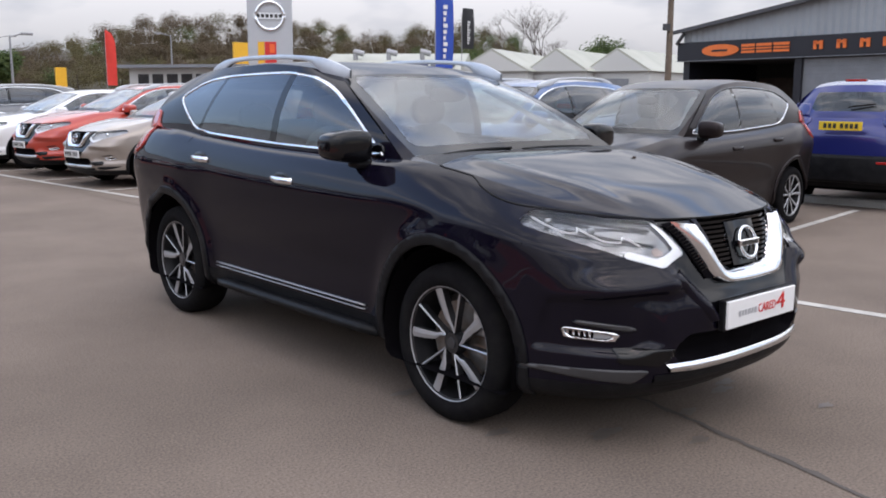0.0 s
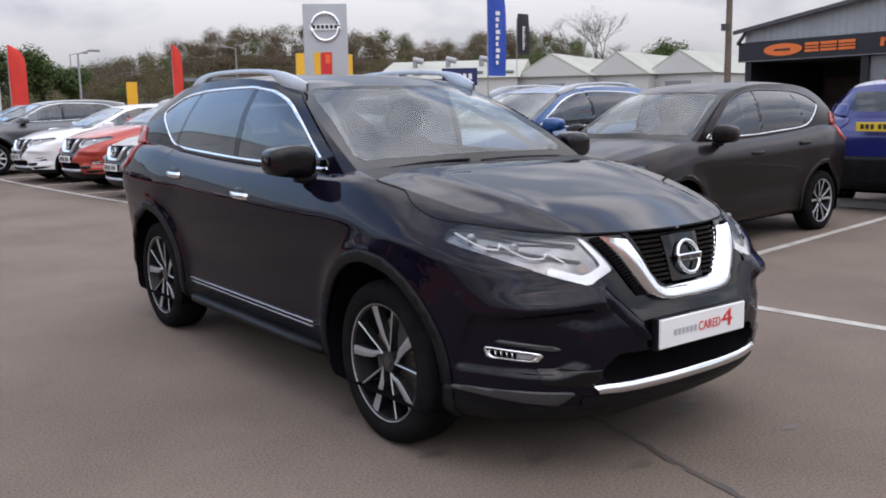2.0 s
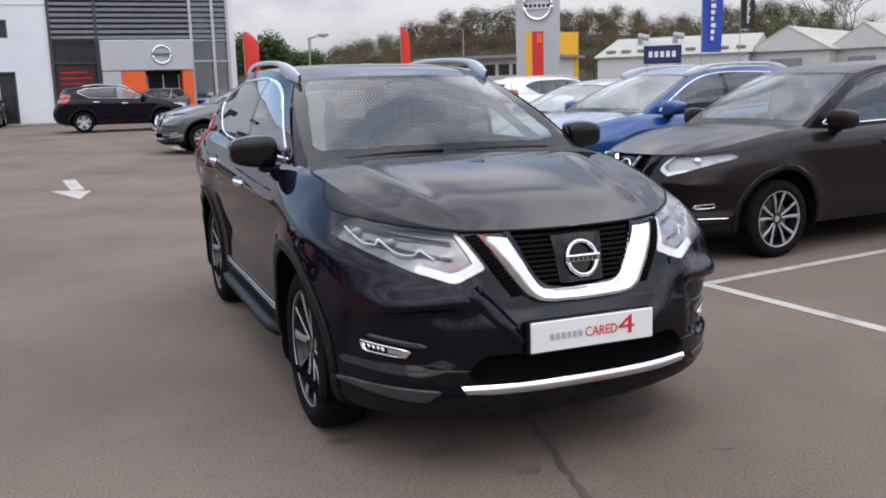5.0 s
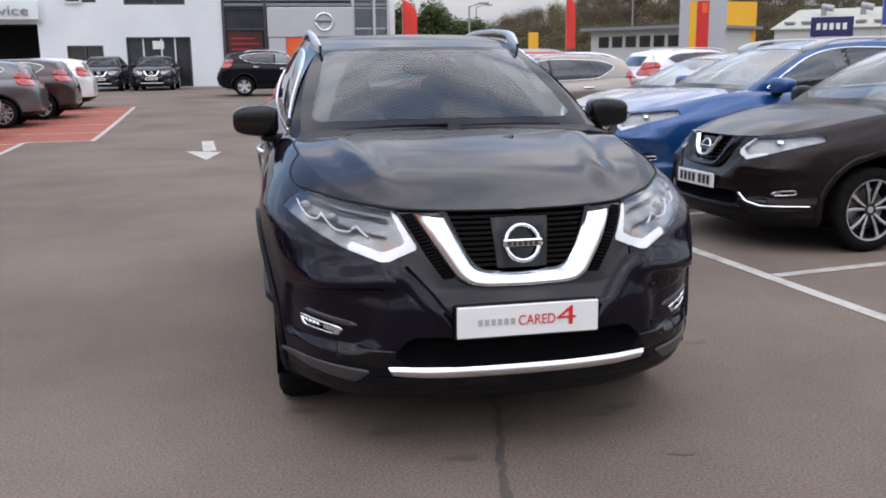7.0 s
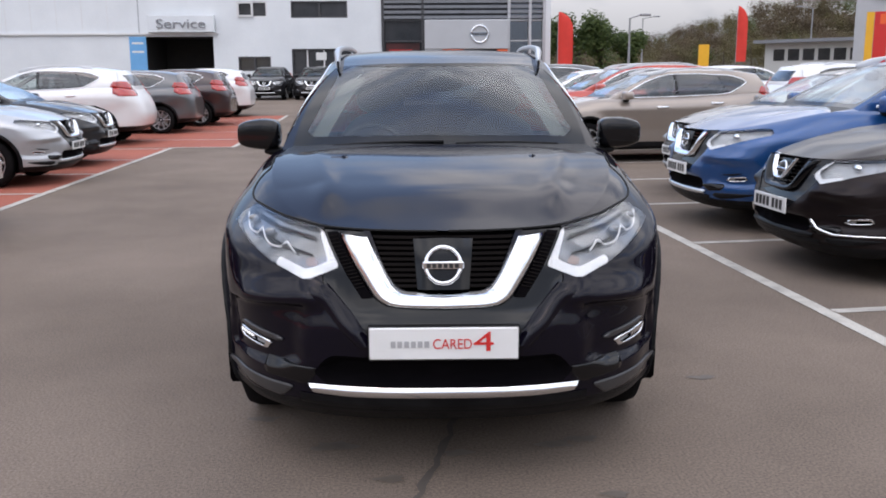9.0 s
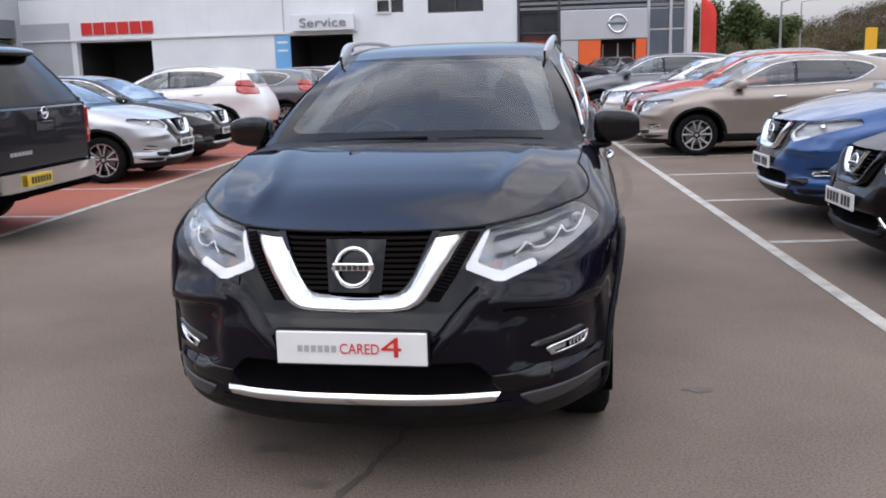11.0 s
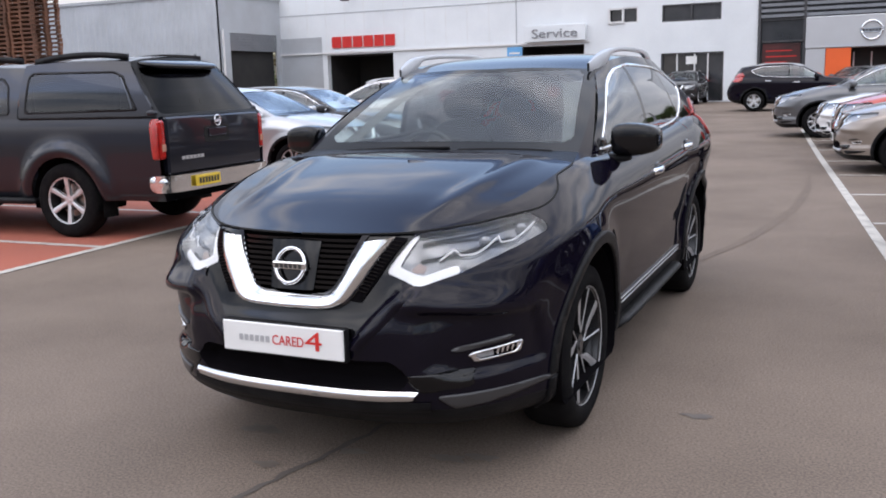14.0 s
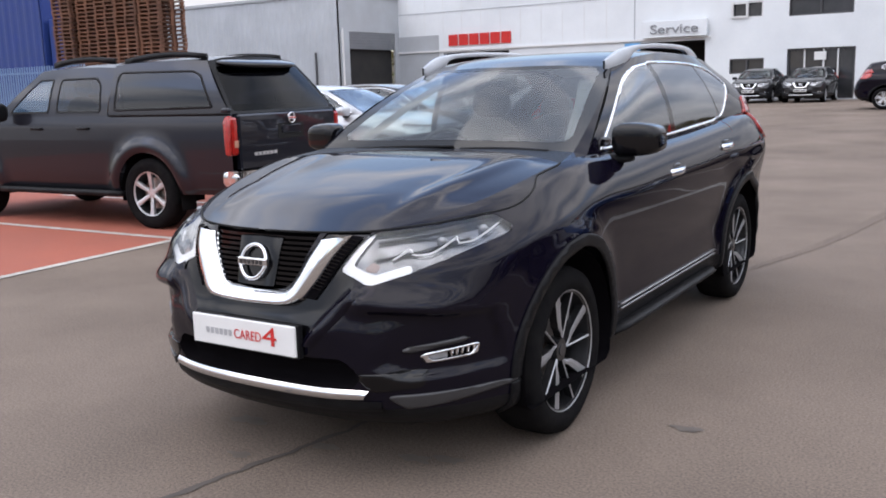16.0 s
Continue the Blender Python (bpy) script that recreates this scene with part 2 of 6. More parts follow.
def softened(fn, a, b, sigma):
    """The same curve with its bends drawn out over a longer way."""
    q = np.linspace(a - 4 * sigma, b + 4 * sigma, 900)
    y = fn(np.clip(q, a, b)) + np.where(q < a, (q - a), 0) * float((fn(a + .02) - fn(a)) / .02) + np.where(q > b, (q - b), 0) * float((fn(b) - fn(b - .02)) / .02)
    h = q[1] - q[0]
    k = np.exp(-.5 * (np.arange(-int(4 * sigma / h), int(4 * sigma / h) + 1) * h / sigma) ** 2)
    z = np.convolve(np.pad(y, len(k) // 2, mode="edge"), k / k.sum(), "valid")
    return lambda v: np.interp(v, q, z)


def ease(q):
    q = np.clip(q, 0, 1)
    return q * q * (3 - 2 * q)


def sheet(P):
    """A grid of points, shape (n, m, 3), as points and quads."""
    n, m = P.shape[:2]
    V = P.reshape(-1, 3)
    F = [(i * m + j, (i + 1) * m + j, (i + 1) * m + j + 1, i * m + j + 1) for i in range(n - 1) for j in range(m - 1)]
    return V, F


def coons(bottom, top, left, right):
    """A patch between four edge curves: bottom and top run along u, left and right along v."""
    n, m = len(bottom), len(left)
    u, v = np.linspace(0, 1, n)[:, None, None], np.linspace(0, 1, m)[None, :, None]
    b, t, l, r = bottom[:, None, :], top[:, None, :], left[None], right[None]
    return (1 - v) * b + v * t + (1 - u) * l + u * r - ((1 - u) * (1 - v) * bottom[0] + u * (1 - v) * bottom[-1] + (1 - u) * v * top[0] + u * v * top[-1])


def compact(V, F):
    used = sorted({i for f in F for i in f})
    at = {o: k for k, o in enumerate(used)}
    return np.array([V[i] for i in used]).reshape(-1, 3), [tuple(at[i] for i in f) for f in F]


def split(surf, fn):
    """Cuts a surface along fn = 0 and gives the part where fn < 0 and the rest."""
    V, F = surf
    if not F:
        return surf, surf
    val = fn(V)
    val = np.where(np.abs(val) < 1e-7, 1e-7, val)
    W, cut, neg, pos = [tuple(v) for v in V], {}, [], []
    for f in F:
        s = [val[i] < 0 for i in f]
        if all(s):
            neg.append(f)
        elif not any(s):
            pos.append(f)
        else:
            a, b = [], []
            for k, i in enumerate(f):
                j = f[(k + 1) % len(f)]
                (a if val[i] < 0 else b).append(i)
                if (val[i] < 0) != (val[j] < 0):
                    key = (min(i, j), max(i, j))
                    if key not in cut:
                        w = val[key[0]] / (val[key[0]] - val[key[1]])
                        cut[key] = len(W)
                        W.append(tuple(V[key[0]] + w * (V[key[1]] - V[key[0]])))
                    a.append(cut[key])
                    b.append(cut[key])
            if len(a) > 2:
                neg.append(tuple(a))
            if len(b) > 2:
                pos.append(tuple(b))
    W = np.array(W)
    return compact(W, neg), compact(W, pos)


def inside(pts, ax=(1, 2)):
    """Signed distance to a polygon in two of the axes, below zero inside."""
    P = np.array(pts, float)
    Q = np.roll(P, -1, 0)

    def fn(V):
        p = V[:, ax]
        d = np.full(len(p), 1e9)
        odd = np.zeros(len(p), bool)
        for a, b in zip(P, Q):
            e = b - a
            w = p - a
            k = np.clip((w @ e) / (e @ e), 0, 1)
            d = np.minimum(d, np.linalg.norm(w - k[:, None] * e, axis=1))
            c = (a[1] > p[:, 1]) != (b[1] > p[:, 1])
            x = a[0] + (p[:, 1] - a[1]) * e[0] / (e[1] if abs(e[1]) > 1e-12 else 1e-12)
            odd ^= c & (p[:, 0] < x)
        return np.where(odd, -d, d)
    return fn


def near(pts, width, ax=(1, 2)):
    """Below zero within width / 2 of an open line."""
    P = np.array(pts, float)

    def fn(V):
        p = V[:, ax]
        d = np.full(len(p), 1e9)
        for a, b in zip(P[:-1], P[1:]):
            e = b - a
            k = np.clip(((p - a) @ e) / (e @ e), 0, 1)
            d = np.minimum(d, np.linalg.norm(p - a - k[:, None] * e, axis=1))
        return d - width / 2
    return fn


def mirrored(surf):
    V, F = surf
    return V * np.array((-1, 1, 1)), [tuple(reversed(f)) for f in F]


def joined(*surfs):
    Vs, Fs, k = [], [], 0
    for V, F in surfs:
        if len(F):
            Vs.append(V)
            Fs += [tuple(i + k for i in f) for f in F]
            k += len(V)
    return np.vstack(Vs), Fs


def both(surf):
    return joined(surf, mirrored(surf))


def normals(surf):
    V, F = surf
    N = np.zeros_like(V)
    for f in F:
        p = V[list(f)]
        N[list(f)] += np.cross(p[1] - p[0], p[2] - p[0]) if len(f) < 4 else np.cross(p[2] - p[0], p[3] - p[1])
    return N / np.maximum(np.linalg.norm(N, axis=1, keepdims=True), 1e-9)


def shifted(surf, d):
    """The surface moved along its own normals."""
    return surf[0] + normals(surf) * d, surf[1]


def thick(surf, d):
    """A shell: the surface raised by d, with walls down to where it was."""
    V, F = surf
    N = normals(surf)
    n = len(V)
    edges = {}
    for f in F:
        for a, b in zip(f, f[1:] + f[:1]):
            edges[(a, b)] = 1
    G = [tuple(i + n for i in f) for f in F]
    G += [(a, b, b + n, a + n) for (a, b) in edges if (b, a) not in edges]
    return np.vstack((V, V + N * d)), G


def made(name, surf, material, parent=None, label="", smooth=True, weld=1e-4, sharp=None):
    """Links a surface as one mesh object."""
    V, F = surf
    me = bpy.data.meshes.new(name)
    bm = bmesh.new()
    vs = [bm.verts.new(v) for v in V]
    for f in F:
        if len(set(f)) > 2:
            try:
                bm.faces.new([vs[i] for i in f])
            except ValueError:
                pass
    if weld:
        bmesh.ops.remove_doubles(bm, verts=bm.verts, dist=weld)
    for f in bm.faces:
        f.smooth = smooth
    bm.to_mesh(me)
    bm.free()
    if sharp:
        me.set_sharp_from_angle(angle=radians(sharp))
    me.materials.append(material)
    ob = new(name, me)
    if parent:
        ob.parent = parent
    if label:
        tagged(ob, label)
    return ob


def part(name, bm, material, parent=None, label="", smooth=False, sharp=None):
    me = bpy.data.meshes.new(name)
    for f in bm.faces:
        f.smooth = smooth
    bm.to_mesh(me)
    bm.free()
    if sharp:
        me.set_sharp_from_angle(angle=radians(sharp))
    me.materials.append(material)
    ob = new(name, me)
    if parent:
        ob.parent = parent
    if label:
        tagged(ob, label)
    return ob


def add_box(bm, lo, hi, bevel=0.0, m=None, segments=1):
    """A box between two corners, with rounded edges."""
    c, s = [(a + b) / 2 for a, b in zip(lo, hi)], [abs(b - a) for a, b in zip(lo, hi)]
    t = Matrix.Translation(c) @ Matrix.Diagonal((*s, 1))
    g = bmesh.ops.create_cube(bm, size=1, matrix=(m @ t) if m else t)
    if bevel:
        es = list({e for v in g["verts"] for e in v.link_edges})
        bmesh.ops.bevel(bm, geom=es, offset=bevel, segments=segments, affect="EDGES", profile=0.5)
    return bm


def box(name, lo, hi, material, parent=None, label="", bevel=0.0, m=None, segments=1):
    return part(name, add_box(bmesh.new(), lo, hi, bevel, m, segments), material, parent, label, smooth=bevel > 0.004 and segments > 1)


def add_tube(bm, a, b, r1, r2=None, n=10, caps=True):
    a, b = Vector(a), Vector(b)
    m = Matrix.Translation((a + b) / 2) @ (b - a).to_track_quat("Z", "Y").to_matrix().to_4x4()
    bmesh.ops.create_cone(bm, cap_ends=caps, segments=n, radius1=r1, radius2=r1 if r2 is None else r2, depth=(b - a).length, matrix=m)
    return bm


def tube(name, a, b, r1, material, parent=None, label="", r2=None, n=12):
    return part(name, add_tube(bmesh.new(), a, b, r1, r2, n), material, parent, label, smooth=True, sharp=40)


def sweep(pts, section, closed=True):
    """A section (list of (side, up)) carried along points; side is level."""
    P = np.array(pts, float)
    T = np.gradient(P, axis=0)
    rows = []
    for p, t in zip(P, T):
        t = t / np.linalg.norm(t)
        side = np.cross(t, (0, 0, 1.0))
        side /= max(np.linalg.norm(side), 1e-9)
        up = np.cross(side, t)
        rows.append([p + side * a + up * b for a, b in section])
    S = np.array(rows)
    if closed:
        S = np.concatenate((S, S[:, :1]), axis=1)
    V, F = sheet(S)
    m = S.shape[1]
    F.append(tuple(range(m - 1)))
    F.append(tuple(reversed(range(len(V) - m, len(V) - 1))))
    return V, F


def lathe(profile, n, axis=0):
    """Profile of (along, radius) turned round the x axis."""
    a = np.linspace(0, 2 * np.pi, n + 1)
    P = np.array([[(p, r * math.cos(k), r * math.sin(k)) for k in a] for p, r in profile])
    return sheet(P)


def blob(rx, ry, rz, power=2.6, n=16):
    """A rounded block: a squared-off ball."""
    u, v = np.linspace(-np.pi / 2, np.pi / 2, n), np.linspace(-np.pi, np.pi, 2 * n)
    def c(q):
        return np.sign(np.cos(q)) * np.abs(np.cos(q)) ** (2 / power)
    def s(q):
        return np.sign(np.sin(q)) * np.abs(np.sin(q)) ** (2 / power)
    P = np.stack((rx * c(u)[:, None] * c(v)[None], ry * c(u)[:, None] * s(v)[None], rz * s(u)[:, None] * np.ones_like(v)[None]), -1)
    return sheet(P)


def thing(name, label, category, m=None, group="", kind=""):
    ob = new(name)
    if m is not None:
        ob.matrix_basis = m
    return tagged(ob, label, category, group, kind)


def text_mesh(name, words, size, m, material, parent, depth=0.002, width=None):
    """Raised lettering in the built-in font."""
    c = bpy.data.curves.new(name, "FONT")
    c.body, c.size, c.extrude, c.align_x, c.align_y = words, size, depth, "CENTER", "CENTER"
    o = bpy.data.objects.new(name, c)
    scene.collection.objects.link(o)
    me = bpy.data.meshes.new_from_object(o.evaluated_get(bpy.context.evaluated_depsgraph_get()))
    bpy.data.objects.remove(o)
    me.name = name
    if width:
        xs = [v.co.x for v in me.vertices]
        k = width / (max(xs) - min(xs))
        for v in me.vertices:
            v.co.x *= k
    me.materials.clear()
    me.materials.append(material)
    ob = new(name, me)
    ob.parent = parent
    ob.matrix_basis = m
    return ob


# ---- the family of cars: one crossover body, drawn half and mirrored ----
FRONT_AT = curve((0, .1, .19, .38, .52, .63, .77, .88, 1), (-.80, -.905, -.935, -.96, -.965, -.935, -.905, -.885, -.855))
REAR_AT = curve((0, .15, .4, .6, .8, 1), (3.46, 3.64, 3.70, 3.66, 3.58, 3.46))
WIDTH_AT = curve((0, .05, .15, .33, .5, .68, .79, .865, .935, .975, 1), (.80, .850, .862, .868, .884, .904, .911, .894, .860, .828, .785))
RIM_X = curve((-.9, -.6, 0, .3, .56, 1.5, 2.4, 2.8, 3.6), (.70, .70, .742, .765, .775, .79, .792, .795, .785))
RIM_Z = curve((-.86, -.78, -.65, -.45, -.1, .16, .4, .56, 1.5, 2.4, 2.8, 3.1, 3.5), (.945, .945, .962, 1.005, 1.08, 1.122, 1.136, 1.13, 1.145, 1.185, 1.215, 1.22, 1.15))
RIM_Z = softened(RIM_Z, -.9, 3.6, .07)
BASE_Z = curve((-.9, -.5, .3, 2.2, 3.6), (.215, .225, .27, .27, .30))
SHARP_AT = curve((0, .55, .8, 1), (3.6, 3.5, 2.9, 2.3))


def radius_to_wheel(V):
    return np.minimum(np.hypot(V[:, 1], V[:, 2] - .37), np.hypot(V[:, 1] - 2.705, V[:, 2] - .37))


def lower_shell(nf, ns, nr, nt):
    """Bumper, fenders, doors and tail of the right half, from the sill up to the waist."""
    t = np.linspace(0, 1, nt)[None, :]
    rows = []
    th = np.linspace(0, np.pi / 2, nf)[:, None]
    m, n = SHARP_AT(t), 2.6
    s = FRONT_AT(t) * np.cos(th) ** (2 / m)
    s_rim = FRONT_AT(1.0) * np.cos(th) ** (2 / SHARP_AT(1.0)) + 0 * t
    w = WIDTH_AT(t) + (RIM_X(s_rim) - .785) * ease((t - .78) / .22)
    x = w * np.sin(th) ** (2 / n)
    z = BASE_Z(s_rim) + (RIM_Z(s_rim) - BASE_Z(s_rim)) * t
    rows.append(np.stack((x, s + 0 * x, z + 0 * x), -1))
    s = np.linspace(0, 2.75, ns)[1:, None] + 0 * t
    x = WIDTH_AT(t) + (RIM_X(s) - .785) * ease((t - .78) / .22)
    rows.append(np.stack((x, s, BASE_Z(s) + (RIM_Z(s) - BASE_Z(s)) * t), -1))
    th = np.linspace(np.pi / 2, 0, nr)[1:, None]
    s = 2.75 + (REAR_AT(t) - 2.75) * np.cos(th) ** (2 / 4.0)
    s_rim = 2.75 + (REAR_AT(1.0) - 2.75) * np.cos(th) ** (2 / 4.0) + 0 * t
    x = (WIDTH_AT(t) + (RIM_X(s_rim) - .785) * ease((t - .78) / .22)) * np.sin(th) ** (2 / 4.0)
    rows.append(np.stack((x, s + 0 * x, BASE_Z(s_rim) + (RIM_Z(s_rim) - BASE_Z(s_rim)) * t), -1))
    P = np.concatenate(rows, 0)
    V, F = sheet(P)
    # wheel arch flare
    r = radius_to_wheel(V)
    V[:, 0] += np.where(V[:, 0] > .6, .026 * np.exp(-((r - .455) / .075) ** 2) * ease((1.0 - V[:, 2]) / .12), 0)
    # haunch over the rear wheel
    V[:, 0] += np.where(V[:, 0] > .6, .020 * np.exp(-((V[:, 2] - .96) / .12) ** 2) * ease((V[:, 1] - 2.15) / .45), 0)
    # hollow along the doors
    V[:, 0] -= np.where(V[:, 0] > .8, .007 * np.exp(-((V[:, 2] - .60) / .09) ** 2) * ease((V[:, 1] - .5) / .3) * ease((2.3 - V[:, 1]) / .3), 0)
    # bumper relief
    f = V[:, 1] < -.35
    ridge = near(((.52, .76), (.40, .66), (.29, .53)), 0, (0, 2))(V)
    ridge2 = near(((.73, .698), (.62, .706), (.48, .716)), 0, (0, 2))(V)
    pocket = inside(((.50, .690), (.62, .684), (.835, .664), (.845, .44), (.60, .43), (.52, .47)), (0, 2))(V)
    mouth = inside(((0, .505), (.40, .505), (.46, .44), (.42, .395), (0, .395)), (0, 2))(V)
    V[:, 1] -= np.where(f, .010 * np.exp(-(ridge / .030) ** 2) + .044 * np.exp(-(ridge2 / .042) ** 2) - .046 * ease(-pocket / .020) - .05 * ease(-mouth / .02), 0)
    return P, outward((V, F))


def outward(surf):
    """Turns a body surface so that its normals point away from the cabin's middle."""
    V, F = surf
    N = normals(surf)
    if np.sum(N * (V - np.array((0, 1.3, .75)))) < 0:
        return V, [tuple(reversed(f)) for f in F]
    return surf


def rim_line(s0, s1, n):
    """The waist edge between two stations along the side."""
    s = np.linspace(s0, s1, n)
    return np.stack((RIM_X(s), s, RIM_Z(s)), -1)


def front_rim(th):
    s = FRONT_AT(1.0) * np.cos(th) ** (2 / SHARP_AT(1.0))
    return np.stack((RIM_X(s) * np.sin(th) ** (2 / 2.6), s, RIM_Z(s)), -1)


def arc(a, b, n, rise=(0, 0, 0)):
    a, b, q = np.array(a), np.array(b), np.linspace(0, 1, n)[:, None]
    return a + (b - a) * q + 4 * q * (1 - q) * np.array(rise)


ROOF_X, ROOF_Z = curve((1.2, 1.6, 2.2, 2.7, 3.15), (.572, .605, .605, .585, .55)), curve((1.2, 1.5, 1.9, 2.4, 2.8, 3.15), (1.532, 1.588, 1.612, 1.605, 1.572, 1.515))


def drawn_body(k):
    """All painted, glazed and trimmed surfaces of the crossover, as name -> (surface, finish, sides)."""
    P, shell = lower_shell(int(30 * k), int(90 * k), int(16 * k), int(46 * k))
    out = {}
    # bonnet, scuttle, screen, roof and sides of the cabin
    th_c = math.asin((.665 / RIM_X(-.62)) ** (2.6 / 2))
    nu, nv = int(24 * k), int(30 * k)
    edge = front_rim(np.linspace(0, th_c, nu))
    corner = edge[-1]
    wing = front_rim(np.linspace(th_c, np.pi / 2, 200))
    s = np.linspace(corner[1], .17, nv)
    side = np.stack((np.where(s < 0, np.interp(s, wing[:, 1], wing[:, 0]), RIM_X(s)), s, RIM_Z(s)), -1)
    side[0] = corner
    mid_s = np.linspace(edge[0, 1], .42, nv)
    mid = np.stack((0 * mid_s, mid_s, 0 * mid_s), -1)
    back = arc(mid[-1], side[-1], nu, (0, .035, 0))
    H = coons(edge, back, mid, side)
    v = (np.arange(nv) / (nv - 1))[None, :]
    width = np.where(H[..., 1] < corner[1], corner[0], np.interp(H[..., 1], side[:, 1], side[:, 0]))
    bulge = curve((-.9, -.6, -.3, 0, .2, .45), (.052, .050, .042, .030, .024, .016))(H[..., 1])
    H[..., 2] = RIM_Z(H[..., 1]) + bulge * (1 - np.clip(H[..., 0] / width, 0, 1) ** 2.6) * (1 - (1 - np.clip(v / .34, 0, 1)) ** 2)
    # two soft ridges that run back from the lamps
    across = np.clip(H[..., 0] / width, 0, 1)
    H[..., 2] += .011 * np.exp(-((across - .66 - .10 * v) / .075) ** 2) * ease(v / .25) * ease((1.02 - v) / .22)
    back, mid = H[:, -1], H[0]
    bonnet = sheet(H)
    bonnet = outward(bonnet)
    out["bonnet"] = (bonnet, "paint", 1)
    base = arc((0, .50, 1.148), (.715, .40, 1.150), nu, (0, .02, .004))
    scuttle = sheet(coons(back, base, arc(mid[-1], base[0], 6), arc(side[-1], base[-1], 6)))
    out["scuttle"] = (outward(scuttle), "plastic", 1)
    # filler between scuttle and waist
    fill = sheet(coons(arc(side[-1], base[-1], 6), rim_line(.17, .42, 6), arc(side[-1], rim_line(.17, .42, 6)[0], 4), arc(base[-1], rim_line(.17, .42, 6)[-1], 4)))
    out["pillar_foot"] = (outward(fill), "paint", 2)
    a_n = int(22 * k)
    head = arc((0, 1.10, 1.548), (ROOF_X(1.2), 1.20, ROOF_Z(1.2)), nu, (0, -.012, .008))
    post = arc(base[-1], head[-1], a_n, (.028, 0, .018))
    screen = sheet(coons(base, head, arc(base[0], head[0], a_n, (0, 0, .018)), post))
    screen = outward(screen)
    frit, pane = split(screen, lambda V: -inside(((-1, 1.19), (.625, 1.188), (.66, 1.21), (.545, 1.500), (.50, 1.530), (-1, 1.533)), (0, 2))(V))
    out["windscreen"] = (pane, "pane", 1)
    out["screen_border"] = (frit, "gloss", 1)
    lining, _ = split(pane, lambda V: -inside(((-1, .9), (.585, .9), (.575, 1.22), (.50, 1.40), (.46, 1.46), (.38, 1.60), (-1, 1.60)), (0, 2))(V))
    out["pillar_lining"] = (shifted(lining, -.07), "lining", 2)
    n_s = int(60 * k)
    belt = rim_line(.42, 3.18, n_s)
    belt[0] = rim_line(.17, .42, 6)[-1]
    s = np.linspace(1.2, 3.12, n_s)
    eave = np.stack((ROOF_X(s), s, ROOF_Z(s)), -1)
    post2 = post.copy()
    post2[0] = belt[0]
    post2 = post2 + np.linspace(1, 0, a_n)[:, None] ** 2 * (belt[0] - post[0]) * (np.arange(a_n) > 0)[:, None]
    tail = arc(belt[-1], eave[-1], a_n, (.03, .02, 0))
    C = coons(belt, eave, post2, tail)
    C[..., 0] += .014 * np.sin(np.pi * np.linspace(0, 1, a_n))[None, :]
    cabin = outward(sheet(C))
    strip = outward(sheet(np.stack([post, post2], 0)))
    out["pillar_edge"] = (strip, "paint", 2)
    top_y = np.linspace(2.66, .60, 26)
    top_z = curve((.555, .94, 1.19, 1.42, 1.7, 2.2, 2.52, 2.70), (1.150, 1.376, 1.487, 1.543, 1.562, 1.552, 1.530, 1.492))
    dlo = inside(((.555, 1.142), (1.5, 1.158), (2.30, 1.192), (2.47, 1.210), (2.54, 1.232), (2.83, 1.395), (2.835, 1.425), (2.80, 1.45)) + tuple((float(a), float(top_z(a))) for a in top_y))
    glazed, frame_side = split(cabin, dlo)
    bright, glazed = split(glazed, lambda V: -(dlo(V) + .013))
    out["cabin_frame"] = (frame_side, "paint", 2)
    low_trim, top_trim = split(bright, lambda V: V[:, 2] - np.interp(V[:, 1], (.5, .62, 2.3, 2.5, 2.9), (1.20, 1.19, 1.235, 1.28, 1.45)))
    out["window_trim"], out["window_top_trim"] = (thick(low_trim, .006), "chrome", 2), (thick(top_trim, .006), "toptrim", 2)
    post_b, glazed = split(glazed, inside(((1.54, 1.1), (1.612, 1.1), (1.587, 1.6), (1.525, 1.6))))
    out["door_pillar"] = (post_b, "gloss", 2)
    post_c, glazed = split(glazed, near(((2.50, 1.15), (2.28, 1.6)), .036))
    out["quarter_divider"] = (post_c, "gloss", 2)
    front_glass, rest = split(glazed, lambda V: V[:, 1] - 1.57)
    rear_glass, quarter_glass = split(rest, lambda V: V[:, 1] - (2.28 + (1.6 - V[:, 2]) * .489))
    out["front_side_window"], out["rear_side_window"], out["quarter_window"] = (front_glass, "side", 2), (rear_glass, "dark", 2), (quarter_glass, "dark", 2)
    s = np.linspace(1.2, 3.12, int(36 * k))
    edge_r = np.stack((ROOF_X(s), s, ROOF_Z(s)), -1)
    ridge_s = np.linspace(1.10, 3.20, int(36 * k))
    ridge = np.stack((0 * ridge_s, ridge_s, curve((1.1, 1.35, 1.7, 2.2, 2.7, 3.2), (1.548, 1.598, 1.632, 1.643, 1.622, 1.56))(ridge_s)), -1)
    R = coons(head, arc(ridge[-1], edge_r[-1], nu, (0, .03, .01)), ridge, edge_r)
    q = np.linspace(0, 1, nu)[:, None]
    R[..., 2] = ridge[None, :, 2] + (edge_r[None, :, 2] - ridge[None, :, 2]) * q ** 3.2 + (R[:, :1, 2] - (ridge[0, 2] + (edge_r[0, 2] - ridge[0, 2]) * q ** 3.2)) * np.linspace(1, 0, R.shape[1])[None, :] ** 6
    roof = sheet(R)
    out["roof"] = (outward(roof), "paint", 1)
    # tailgate above the waist
    low = P[-int(16 * k) + 1:, -1]
    rear_low = np.array([low[int(i)] for i in np.linspace(0, len(low) - 1, nu)])[::-1]
    rear_low = np.vstack((rear_low[:-1], belt[-1:]))
